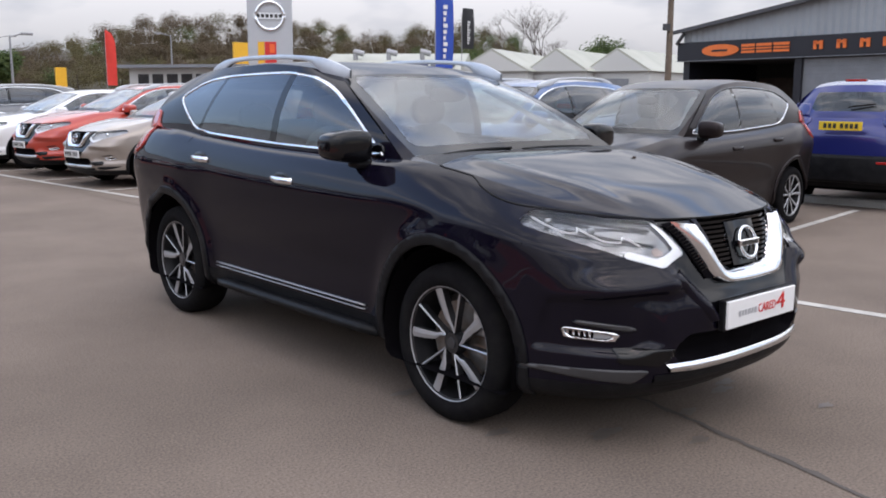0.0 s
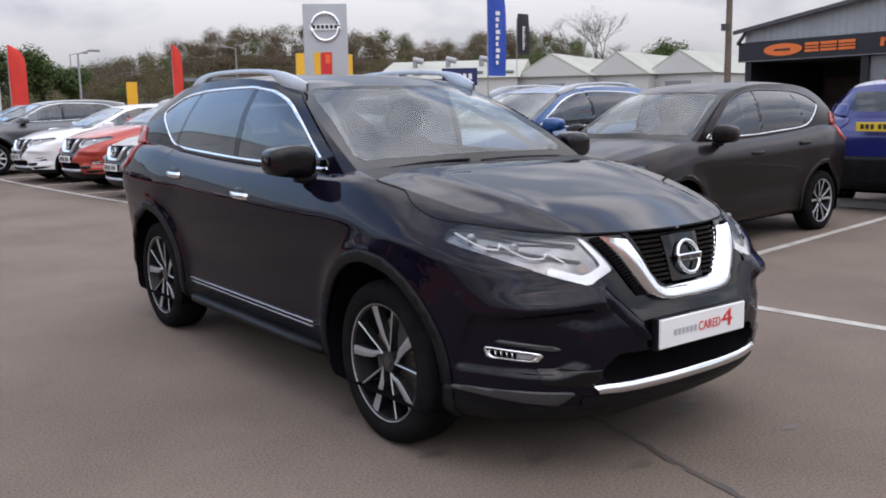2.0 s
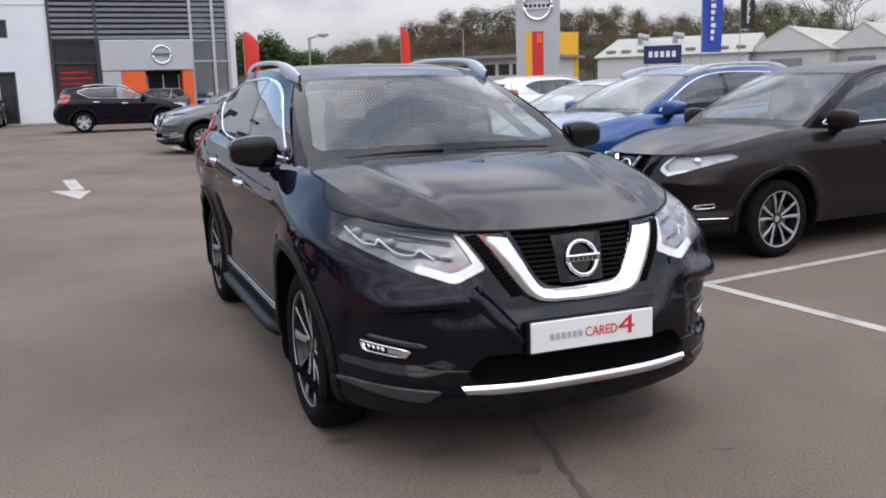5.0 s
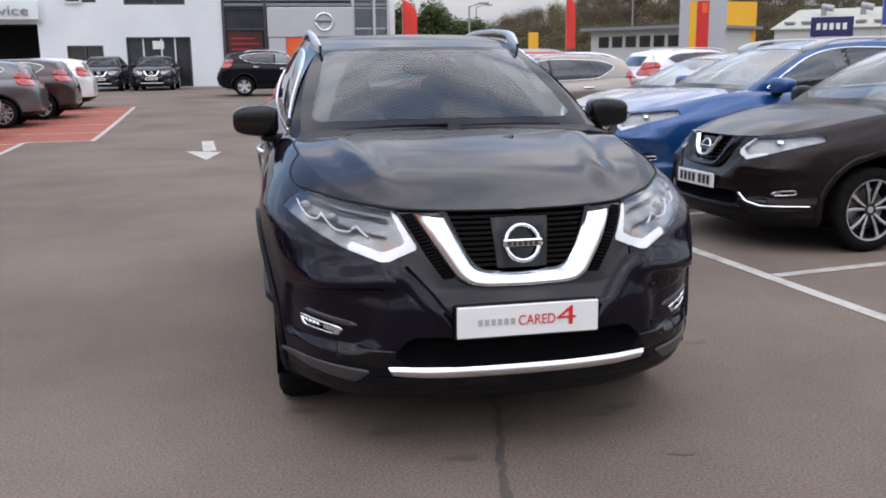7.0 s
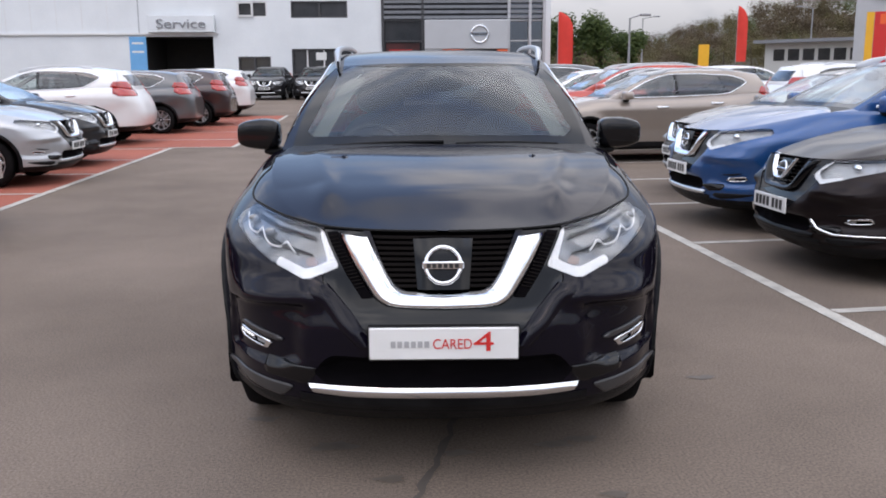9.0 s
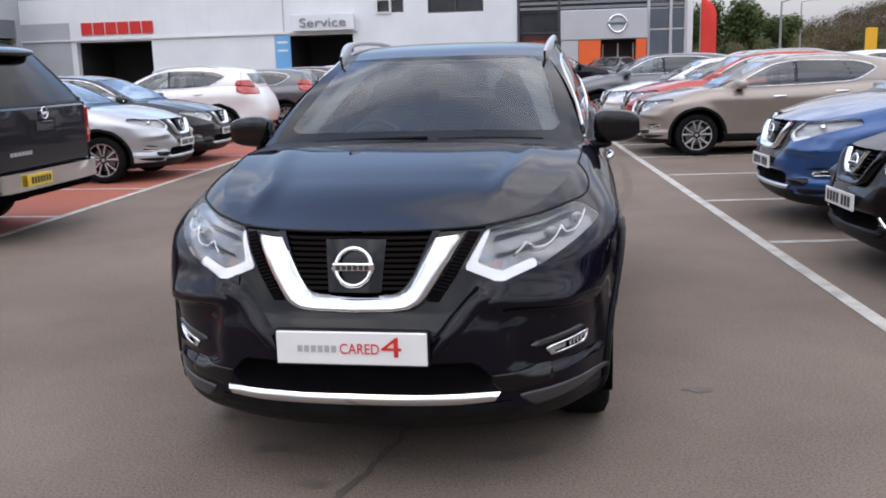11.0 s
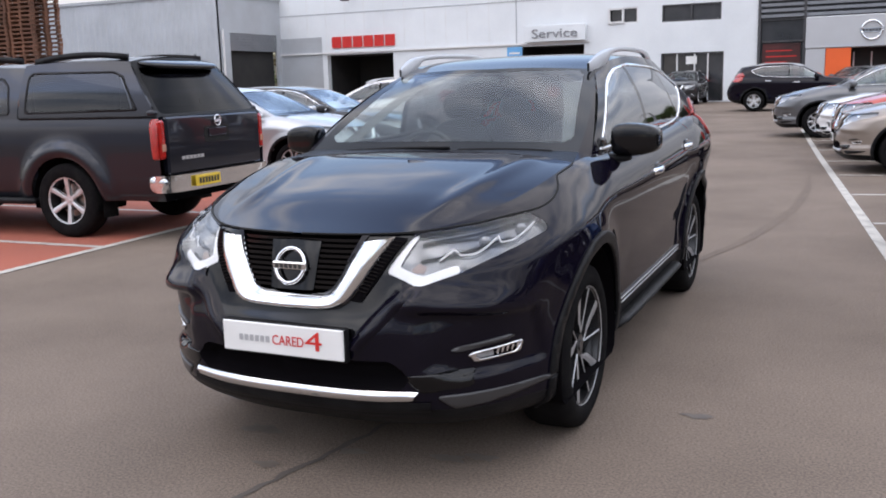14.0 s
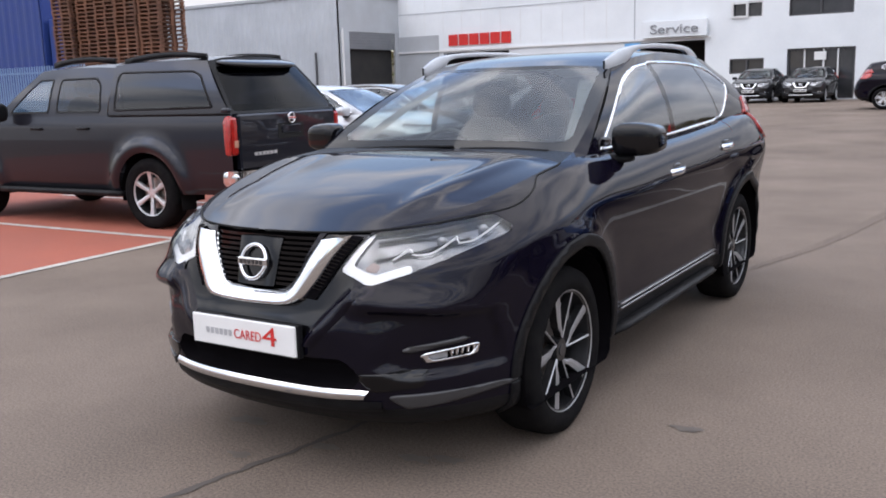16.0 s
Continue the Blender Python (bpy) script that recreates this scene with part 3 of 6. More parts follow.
    gate = outward(sheet(coons(rear_low, R[:, -1], arc(rear_low[0], R[0, -1], a_n, (0, .05, 0)), tail)))
    rear_glass, gate = split(gate, inside(((-1, 1.24), (.49, 1.24), (.46, 1.47), (-1, 1.49)), (0, 2)))
    out["rear_window"], out["tailgate"] = (rear_glass, "dark", 1), (gate, "paint", 1)
    # cut the lower shell into its pieces
    _, shell = split(shell, lambda V: radius_to_wheel(V) - np.where(V[:, 0] > .5, .432, -1))
    lamp_f = inside(((.850, .945), (.815, .985), (.79, .988), (.70, .974), (.61, .957), (.44, .940), (.372, .818), (.49, .768), (.62, .812), (.73, .866), (.81, .910)), (0, 2))
    lamp, shell = split(shell, lambda V: np.maximum(lamp_f(V), V[:, 1] + .385))
    out["lamp"] = (lamp, "lens", 2)
    grille, shell = split(shell, lambda V: np.maximum(inside(((-1, .96), (.27, .96), (.20, .80), (.155, .737), (-1, .733)), (0, 2))(V), V[:, 1] + .4))
    dark, shell = split(shell, lambda V: np.maximum(inside(((-1, .74), (.15, .74), (.30, .96), (.436, .96), (.432, .76), (.352, .664), (.266, .560), (-1, .560)), (0, 2))(V), V[:, 1] + .4))
    out["grille_surround"] = (shifted(dark, -.006), "gloss", 1)
    mouth, shell = split(shell, lambda V: np.maximum(inside(((-1, .508), (.41, .508), (.47, .44), (.43, .39), (-1, .39)), (0, 2))(V), V[:, 1] + .4))
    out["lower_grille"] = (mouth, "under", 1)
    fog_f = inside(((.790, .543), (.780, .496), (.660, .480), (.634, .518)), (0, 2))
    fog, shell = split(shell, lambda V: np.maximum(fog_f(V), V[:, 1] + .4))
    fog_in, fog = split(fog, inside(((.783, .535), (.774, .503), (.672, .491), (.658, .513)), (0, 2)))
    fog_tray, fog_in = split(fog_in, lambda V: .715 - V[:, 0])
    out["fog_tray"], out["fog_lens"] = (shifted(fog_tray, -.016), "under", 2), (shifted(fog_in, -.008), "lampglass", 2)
    out["fog_lamp"] = (thick(fog, .006), "chrome", 2)
    brow, shell = split(shell, lambda V: np.maximum(inside(((.775, .575), (.765, .557), (.605, .525), (.575, .540)), (0, 2))(V), V[:, 1] + .4))
    out["fog_trim"] = (thick(brow, .008), "gunmetal", 2)
    flap, shell = split(shell, lambda V: np.maximum(inside(((.90, .378), (.72, .380), (.545, .372), (.60, .318), (.74, .338), (.90, .372)), (0, 2))(V), V[:, 1] + .43))
    out["corner_trim"] = (thick(flap, .006), "gunmetal", 2)
    flap, shell = split(shell, lambda V: np.maximum(inside(((.44, .452), (.66, .462), (.67, .405), (.50, .385)), (0, 2))(V), V[:, 1] + .43))
    out["intake_trim"] = (thick(flap, .004), "gloss", 2)
    arch, shell = split(shell, lambda V: radius_to_wheel(V) - np.where(V[:, 0] > .5, .480, -1))
    for piece in split(arch, lambda V: V[:, 1] - 1.35):
        out["arch_trim" if piece[0][:, 1].mean() < 1.35 else "rear_arch_trim"] = (thick(piece, .012), "clad", 2)
    sill, shell = split(shell, lambda V: V[:, 2] - (.385 + .02 * (V[:, 1] > 2.9) - .07 * (V[:, 1] < -.3)))
    nose_low, sill = split(sill, lambda V: V[:, 1])
    sill, tail_low = split(sill, lambda V: V[:, 1] - 2.6)
    out["sill"], out["lower_bumper"], out["rear_valance"] = (sill, "clad", 2), (nose_low, "plastic", 1), (tail_low, "plastic", 1)
    tail_l, shell = split(shell, lambda V: np.maximum(inside(((3.08, 1.40), (3.10, 1.09), (3.25, 1.03), (3.8, 1.03), (3.8, 1.40)))(V), .45 - V[:, 0]))
    side_l, frame_side = split(frame_side, inside(((3.00, 1.10), (3.4, 1.10), (3.4, 1.33), (3.09, 1.33))))
    gate_l, gate = split(gate, lambda V: np.maximum(.50 - V[:, 0], V[:, 2] - 1.33))
    out["cabin_frame"], out["tailgate"] = (frame_side, "paint", 2), (gate, "paint", 1)
    out["tail_lamp"] = (thick(joined(tail_l, side_l, gate_l), .012), "red", 2)
    gap, shell = split(shell, lambda V: np.minimum(np.minimum(near(((.405, 1.2), (.395, .9), (.40, .36)), .009)(V), near(((1.565, 1.2), (1.575, .36)), .009)(V)),
                                                   np.minimum(near(((2.48, 1.23), (2.46, 1.0), (2.33, .80), (2.20, .55), (2.16, .36)), .009)(V), np.where(V[:, 0] > .4, near(((-.30, .69), (-.43, .80), (-.47, .95)), .007)(V), 1))))
    for key, y1 in (("bumper_gap", -.1), ("front_door_gap", 1.0), ("rear_door_gap", 1.9), ("quarter_gap", 9)):
        piece, gap = split(gap, lambda V: V[:, 1] - y1)
        if len(piece[1]):
            out[key] = (shifted(piece, -.004), "seam", 2)
        if not len(gap[1]):
            break
    bumper, rest = split(shell, lambda V: V[:, 1] - (-.43 + np.clip((.80 - V[:, 2]) * 1.2, 0, .13)))
    fender, rest = split(rest, lambda V: V[:, 1] - .40)
    door_f, rest = split(rest, lambda V: V[:, 1] - 1.57)
    door_r, tail_q = split(rest, inside(((1.5, 1.3), (2.48, 1.3), (2.46, 1.0), (2.33, .80), (2.20, .55), (2.16, .3), (1.5, .3))))
    out["front_bumper"], out["front_wing"], out["front_door"], out["rear_door"], out["rear_quarter"] = (bumper, "paint", 1), (fender, "paint", 2), (door_f, "paint", 2), (door_r, "paint", 2), (tail_q, "paint", 1)
    return out, lamp, P


BODY_HI, LAMP_HI, SHELL_P = drawn_body(1.35)
BODY_LO, LAMP_LO, _ = drawn_body(.62)


NOSE_ROWS = SHELL_P[: int(30 * 1.35)]


@functools.lru_cache(None)
def nose_line(z):
    """The outline of the nose, x and y, at one height."""
    xy = np.array([(np.interp(z, r[:, 2], r[:, 0]), np.interp(z, r[:, 2], r[:, 1])) for r in NOSE_ROWS])
    return np.maximum.accumulate(xy[:, 0] + np.arange(len(xy)) * 1e-6), xy[:, 1]


def face_of(x, z):
    """How far forward the nose stands at a width and height."""
    a, b = nose_line(round(float(z), 4))
    return float(np.interp(abs(x), a, b))


def nose_strip(outer, inner, n, offs, sag=0.0):
    """A band on the nose between two open lines in front view, raised by offs across its width."""
    def walk_line(pts, q):
        p = np.array(pts, float)
        d = np.concatenate(([0], np.cumsum(np.linalg.norm(np.diff(p, axis=0), axis=1))))
        d /= d[-1]
        return np.stack([np.interp(q, d, p[:, 0]), np.interp(q, d, p[:, 1])], -1)
    q = np.linspace(0, 1, n)
    A, B = walk_line(outer, q), walk_line(inner, q)
    rows = []
    for a, b in zip(A, B):
        row = []
        for k, o in enumerate(offs):
            c = a + (b - a) * k / (len(offs) - 1)
            row.append((c[0], face_of(c[0], c[1]) - o, c[1]))
        rows.append(row)
    return sheet(np.array(rows))


def wheel_parts(parent, style, at, left, radius=.36, width=.225, rim=.252):
    """Tyre, rim, spokes, disc; style picks the spokes."""
    m = pose(*at, 0, 0, 0 if left else 180)
    h = width / 2
    prof = [(-h * .8, rim - .01), (-h, rim + .015), (-h * 1.02, radius - .05), (-h * .86, radius - .012), (-h * .55, radius), (0, radius + .001), (h * .55, radius), (h * .86, radius - .012), (h * 1.02, radius - .05), (h, rim + .015), (h * .84, rim - .004)]
    hi = style == "blade"
    N = 64 if hi else 36
    wheel = new("wheel")
    wheel.parent, wheel.matrix_basis = parent, m
    made("tyre", lathe(prof, N), RUBBER, wheel)
    dark = style in ("blade", "bicolour")
    barrel = [(h * .84, rim), (h * .80, rim - .012), (h * .55, rim - .018), (-h * .5, rim - .03), (-h * .7, .0)]
    made("rim_lip", lathe([(h * .84, rim + .003), (h * .90, rim), (h * .885, rim - .003), (h * .86, rim - .004)] if hi else [(h * .84, rim + .003), (h * .90, rim), (h * .88, rim - .010), (h * .78, rim - .014)], N), MACHINED if dark else ALLOY, wheel, sharp=40)
    # dark barrel on silver wheels too: shade between the spokes, put into the colour
    made("rim", lathe(barrel, N), DARK_ALLOY, wheel, sharp=40)
    made("inner_rim", lathe([(h * .52, rim - .019), (h * .1, rim - .03), (-h * .3, rim - .034)], N), DARK_ALLOY, wheel)
    disc_bm = add_tube(bmesh.new(), (-.02, 0, 0), (.012, 0, 0), rim - .075, n=32)
    part("brake_disc", disc_bm, DISC, wheel, smooth=True, sharp=40)
    count, spread, w0, w1 = {"blade": (5, 15.5, .030, .056), "bicolour": (5, 15, .017, .030), "twin": (5, 10, .035, .042), "six": (6, 0, .036, .056), "ten": (5, 17, .034, .034)}[style]
    x0, x1 = h * .62, h * .80
    for k in range(count):
        for sg in ((-1, 1) if spread else (0,)):
            a0 = radians(90 + 360 / count * k + sg * spread * .55)
            a1 = radians(90 + 360 / count * k + sg * spread)
            d0, d1 = np.array((math.cos(a0), math.sin(a0))), np.array((math.cos(a1), math.sin(a1)))
            e0, e1 = np.array((-d0[1], d0[0])), np.array((-d1[1], d1[0]))
            r0, r1 = .045, rim - .010
            skew = .012 * sg if spread else 0
            ring = []
            stations = [(r0, d0, e0, w0, x0), ((r0 + r1) / 2, (d0 + d1) / 2, (e0 + e1) / 2, (w0 + w1) / 2, (x0 + x1) / 2 + .002), (r1, d1, e1, w1, x1)]
            if hi:
                # a broad blade that bends at its root to meet a thin straight one
                a, skew = 105 + 72 * k, 0
                plan = ((.052, a - 28, .010), (.078, a - 16, .022), (.106, a - 4, .032), (.165, a, .038), (r1, a + 1, .046)) if sg < 0 else ((.050, a - 32, .009), (.15, a - 32, .010), (r1, a - 32, .0125))
                stations = []
                for r, q, w in plan:
                    d = np.array((math.cos(radians(q)), math.sin(radians(q))))
                    stations.append((r, d, np.array((-d[1], d[0])), w, x0 + (x1 - x0) * (r - .05) / (r1 - .05)))
            for r, d, e, w, x in stations:
                ring.append([(x, *(d * r - e * (w / 2 - skew * .3))), (x + .004, *(d * r)), (x, *(d * r + e * (w / 2 + skew * .3))), (x - .035, *(d * r + e * (w / 2.1))), (x - .035, *(d * r - e * (w / 2.1)))])
            S = np.array(ring)
            V, F = sheet(np.concatenate((S, S[:, :1]), 1))
            face = [f for f in F if all(i % 6 <= 2 for i in f)]
            flank = [f for f in F if f not in face]
            made("spoke", compact(V, face), MACHINED if dark else ALLOY, wheel, smooth=False)
            made("spoke_flank", compact(V, flank), DARK_ALLOY if dark else ALLOY, wheel, smooth=False)
    hub_bm = add_tube(bmesh.new(), (x0 - .04, 0, 0), (x0 + .003, 0, 0), .062 if not hi else .056, .055 if not hi else .046, n=24)
    part("hub", hub_bm, DARK_ALLOY if dark else ALLOY, wheel, smooth=True, sharp=40)
    part("hub_cap", add_tube(bmesh.new(), (x0, 0, 0), (x0 + .008, 0, 0), .026, .024, n=20), GUNMETAL if hi else SATIN, wheel, smooth=True, sharp=40)
    if hi:
        part("caliper", add_box(bmesh.new(), (-.03, .09, .05), (.035, .17, .16), .012), ALLOY, wheel)
    return wheel


def seats(parent, fit):
    """Front seats, bench, dashboard, wheel and mirror inside the cabin."""
    for sg in (-1, 1):
        seat = made("seat", fit(joined((blob(.25, .27, .09)[0] + (sg * .37, 1.22, .66), blob(.25, .27, .09)[1]), (blob(.24, .09, .32)[0] @ np.array(((1, 0, 0), (0, .96, -.26), (0, .26, .96))) + (sg * .37, 1.50, .95), blob(.24, .09, .32)[1]))), FABRIC, parent)
        made("headrest", fit((blob(.13, .05, .09)[0] + (sg * .37, 1.60, 1.34), blob(.13, .05, .09)[1])), FABRIC, parent)
        made("headrest", fit((blob(.12, .05, .08)[0] + (sg * .36, 2.52, 1.29), blob(.12, .05, .08)[1])), FABRIC, parent)
    made("bench", fit(joined((blob(.62, .26, .09)[0] + (0, 2.12, .68), blob(.62, .26, .09)[1]), (blob(.64, .09, .30)[0] + (0, 2.42, .98), blob(.64, .09, .30)[1]))), FABRIC, parent)
    made("dashboard", fit((blob(.70, .24, .15, 3.2)[0] + (0, .68, 1.0), blob(.70, .24, .15, 3.2)[1])), DASH, parent)
    a = np.linspace(0, 2 * np.pi, 29)
    ring = np.stack((-.37 + .185 * np.cos(a), 1.02 + .06 * np.sin(a), 1.04 + .17 * np.sin(a)), -1)
    made("steering_wheel", fit(joined(sweep(ring, [(.014 * math.cos(b), .014 * math.sin(b)) for b in np.linspace(0, 2 * np.pi, 7)[:-1]]), (blob(.15, .03, .05)[0] + (-.37, 1.0, 1.03), blob(.15, .03, .05)[1]))), DASH, parent)
    made("interior_mirror", fit((blob(.13, .022, .042)[0] + (0, .985, 1.435), blob(.13, .022, .042)[1])), UNDER, parent)
    made("sensor_cover", fit((blob(.070, .06, .038, 4)[0] + (0, 1.070, 1.470), blob(.070, .06, .038, 4)[1])), DASH, parent)
    made("cabin_floor", fit(sheet(np.array([[(-.78, .3, .46), (.78, .3, .46)], [(-.78, 3.2, .46), (.78, 3.2, .46)]]))), UNDER, parent)
    V, F = BODY_LO["roof"][0]
    V = V - (0, 0, .03)
    made("headliner", fit(both((V, F))), HEADLINER, parent)


def emblem(parent, at, size, fit=None, tilt=0):
    """Round badge: a ring crossed by a bar."""
    a = np.linspace(0, 2 * np.pi, 41)
    x, y, z = at
    ring = np.stack((x + size * .42 * np.cos(a), y + math.tan(radians(tilt)) * size * .42 * np.sin(a), z + size * .42 * np.sin(a)), -1)
    w = size * .055
    made("badge_ring", sweep(ring, [(w * math.cos(b), w * math.sin(b)) for b in np.linspace(0, 2 * np.pi, 9)[:-1]]), CHROME, parent)
    bar = box("badge_bar", (x - size * .5, y - .012, z - size * .10), (x + size * .5, y + .006, z + size * .10), CHROME, parent, bevel=.004)
    if fit is None and size > .14:
        for k in range(6):
            u = x + size * (-.40 + .136 * k)
            box("badge_stroke", (u, y - .0135, z - size * .052), (u + size * .095, y - .0122, z + size * .052), PRINT_BLACK, bar)


def car(name, label, body, m, hi=False, warp=None, group="", wheel="twin", plate="white", rails=True, trim="chrome", front=True, wheel_r=.36, lights=True, cabin=True, lower=None, vee=True, clad=True):
    """One crossover or hatchback: body panels, glass, lamps, wheels; warp bends the shared body to another model."""
    root = thing(name, label, "car", m, group)
    fit = (lambda S: (warp(S[0].copy()), S[1])) if warp else (lambda S: S)
    finish = {"paint": body, "plastic": lower or PLASTIC, "pane": PANE, "gloss": GLOSS_BLACK, "chrome": CHROME if trim != "black" else GLOSS_BLACK, "toptrim": CHROME if trim == "chrome" else GLOSS_BLACK, "clad": (lower or PLASTIC) if clad else body, "side": PANE_SIDE, "dark": PANE_DARK, "lens": LENS, "lampglass": LAMP_SILVER, "gunmetal": GUNMETAL if hi else (lower or PLASTIC), "red": LENS_RED, "seam": SEAM, "under": UNDER, "lining": PILLAR_LINING}
    for key, (surf, f, sides) in (BODY_HI if hi else BODY_LO).items():
        if key == "lamp" or not len(surf[1]):
            continue
        lbl = {"window_trim": "bright chrome waist moulding under the windows", "tail_lamp": "red tail lamp", "windscreen": "clear windscreen"}.get(key, "")
        if sides == 1:
            ob = made(key, fit(both(surf)), finish[f], root, lbl, weld=.0008)
            if f in ("pane", "side", "dark"):
                ob.visible_shadow = False
        else:
            for S in (surf, mirrored(surf)):
                ob = made(key, fit(S), finish[f], root, lbl)
                if f in ("pane", "side", "dark"):
                    ob.visible_shadow = False
    # lamps
    lamp = LAMP_HI if hi else LAMP_LO
    for S, sg in ((lamp, 1), (mirrored(lamp), -1)):
        unit = made("headlamp", fit(shifted(S, -.022 if hi else -.035)), LAMP_HOUSING if hi else LAMP_PALE, root, "clear headlamp with bright reflectors")
        lens = made("lens", fit(S), LENS, unit)
        lens.visible_shadow = False
        band = near(((.435, .935), (.392, .828), (.492, .785), (.60, .822)), .036, (0, 2))
        made("light_guide", fit(shifted(split(S, lambda V: band(np.abs(V)))[0], -.010)), LAMP_WHITE, unit)
        if hi:
            for pts in (((.775, .950), (.760, .920), (.740, .902), (.712, .898), (.690, .918)), ((.690, .912), (.668, .884), (.640, .868), (.604, .866), (.578, .884), (.560, .868), (.540, .852))):
                q = np.linspace(0, 1, 25)
                d = np.linspace(0, 1, len(pts))
                wave = [(sg * x, face_of(x, z) + .012, z) for x, z in zip(curve(d, [a[0] for a in pts])(q), curve(d, [a[1] for a in pts])(q))]
                made("light_blade", sweep(wave, [(.002, -.003), (.002, .003), (-.002, .003), (-.002, -.003)]), LAMP_WHITE, unit, smooth=False)
            for pts in (((.47, .905), (.62, .925), (.78, .962)), ((.48, .850), (.60, .872), (.73, .908))):
                ridge_line = [(sg * x, face_of(x, z) + .016, z) for x, z in pts]
                made("lamp_fin", sweep(ridge_line, [(-.006, -.004), (.006, -.004), (.006, .004), (-.006, .004)]), GLOSS_BLACK, unit, smooth=False)
            made("indicator", fit(shifted(split(S, lambda V: inside(((.465, .855), (.51, .845), (.505, .818), (.455, .818)), (0, 2))(np.abs(V)))[0], -.020)), LENS_SMOKE, unit)
            for px, pz in ((.745, .935), (.655, .905)):
                made("projector", (blob(.021, .014, .016, 2)[0] + (sg * px, face_of(px, pz) + .022, pz), blob(.021, .014, .016, 2)[1]), LAMP_DARK, unit)
            for x in np.linspace(.722, .772, 5):
                z = .512 + (x - .70) * .12
                made("fog_blade", sweep([(sg * x, face_of(x, z) + .004, z - .011), (sg * (x + .004), face_of(x, z) + .002, z), (sg * (x + .006), face_of(x, z) + .004, z + .011)], [(-.003, -.004), (.003, -.004), (.003, .004), (-.003, .004)]), CHROME, root, "small bright fog lamp blade", smooth=False)
        else:
            px, pz = .60, .895
            made("projector", fit((blob(.05, .03, .03, 2, 8)[0] + (sg * px, face_of(px, pz) + .05, pz), blob(.05, .03, .03, 2, 8)[1])), CHROME, unit)
    # nose
    n = 26 if hi else 14
    offs = (0, .034, .035, .028, .018, -.012)
    frame_v = nose_strip(((.378, .936), (.30, .795), (.245, .712), (.205, .688), (.15, .680), (0, .676)), ((.262, .920), (.20, .80), (.168, .752), (.150, .742), (.12, .738), (0, .737)), n, offs)
    made("grille_frame", fit(both(frame_v)), CHROME if vee else GLOSS_BLACK, root, "chrome V-shaped grille frame" if vee else "gloss black grille frame", weld=.001)
    if not vee:
        slim = nose_strip(((.185, .935), (.105, .80), (.060, .762), (0, .757)), ((.158, .935), (.088, .815), (.052, .785), (0, .780)), 14, (.012, .040, .042, .040, .012))
        made("grille_vee", fit(both(slim)), CHROME, root, "slim chrome V on the grille", weld=.001)
        sweep_strip = nose_strip(((.47, .500), (.52, .425), (.62, .392), (.84, .402)), ((.486, .502), (.535, .440), (.63, .411), (.84, .414)), 16, (.004, .016, .016, .004))
        for S in (sweep_strip, mirrored(sweep_strip)):
            made("fog_strip", fit(S), CHROME, root, "chrome strip round the fog lamp")
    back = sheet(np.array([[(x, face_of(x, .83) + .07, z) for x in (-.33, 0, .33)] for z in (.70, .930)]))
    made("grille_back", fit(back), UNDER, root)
    slat_z = np.arange(.755, .925, .0185 if hi else .03)
    for z in slat_z:
        w = np.interp(z, (.735, .80, .92), (.16, .205, .268))
        xs = np.linspace(-w, w, 13 if hi else 5)
        made("grille_slat", fit(sweep([(x, face_of(x, z) + .020, z) for x in xs], [(-.012, -.004), (.012, -.0055), (.012, .0055), (-.012, .004)])), GLOSS_BLACK, root, smooth=False)
    if hi:
        for z in (.415, .44, .465, .49):
            xs = np.linspace(-.40, .40, 17)
            made("intake_slat", sweep([(x, face_of(x, z) + .022, z) for x in xs], [(-.010, -.004), (.010, -.004), (.010, .004), (-.010, .004)]), PLASTIC, root, smooth=False)
        fin = nose_strip(((.500, .748), (.428, .664), (.322, .548)), ((.408, .760), (.322, .664), (.238, .556)), 24, (-.010, .004, .014, .020, .016, .006, -.010))
        mesh_band = nose_strip(((.422, .930), (.345, .792), (.290, .712)), ((.380, .936), (.303, .797), (.249, .716)), 16, (.001, .004, .004, .001))
        for S in (mesh_band, mirrored(mesh_band)):
            made("side_mesh", S, UNDER, root, "black mesh strip beside the grille frame")
        for sg in (-1, 1):
            for q in np.linspace(.04, .80, 16):
                x, z = .402 - .135 * q, .930 - .222 * q
                made("mesh_rib", sweep([(sg * (x - .018), face_of(x - .018, z + .004) - .006, z + .004), (sg * (x + .018), face_of(x + .018, z - .004) - .006, z - .004)], [(-.003, -.002), (.003, -.002), (.003, .002), (-.003, .002)]), GLOSS_BLACK, root, smooth=False)
        for S in (fin, mirrored(fin)):
            made("bumper_fin", S, body, root, "sharp bumper crease beside the grille")
    panel = nose_strip(((.106, .918), (.092, .744)), ((0, .922), (0, .744)), 8, (-.004, .004, .004, .004))
    made("badge_panel", fit(both(panel)), GLOSS_BLACK, root, "gloss black radar panel behind the badge")
    ey = face_of(0, .83) - .020
    c = fit((np.array([(0., ey, .832)]), []))[0][0]
    emblem(root, tuple(c), .146, tilt=17)
    skid = nose_strip(((.492, .390), (.45, .391), (.35, .390), (0, .390)), ((.470, .352), (.44, .350), (.35, .345), (0, .344)), 20 if hi else 8, (.004, .018, .019, .019, .004))
    made("skid_strip", fit(both(skid)), CHROME if hi else SATIN if vee else PLASTIC, root, "polished lower bumper strip" if vee else "", weld=.001)
    lip = nose_strip(((.53, .348), (.35, .345), (0, .345)), ((.52, .285), (.35, .275), (0, .27)), 14 if hi else 8, (.004, .010, .006, -.03))
    made("bumper_lip", fit(both(lip)), lower or PLASTIC, root, weld=.001)
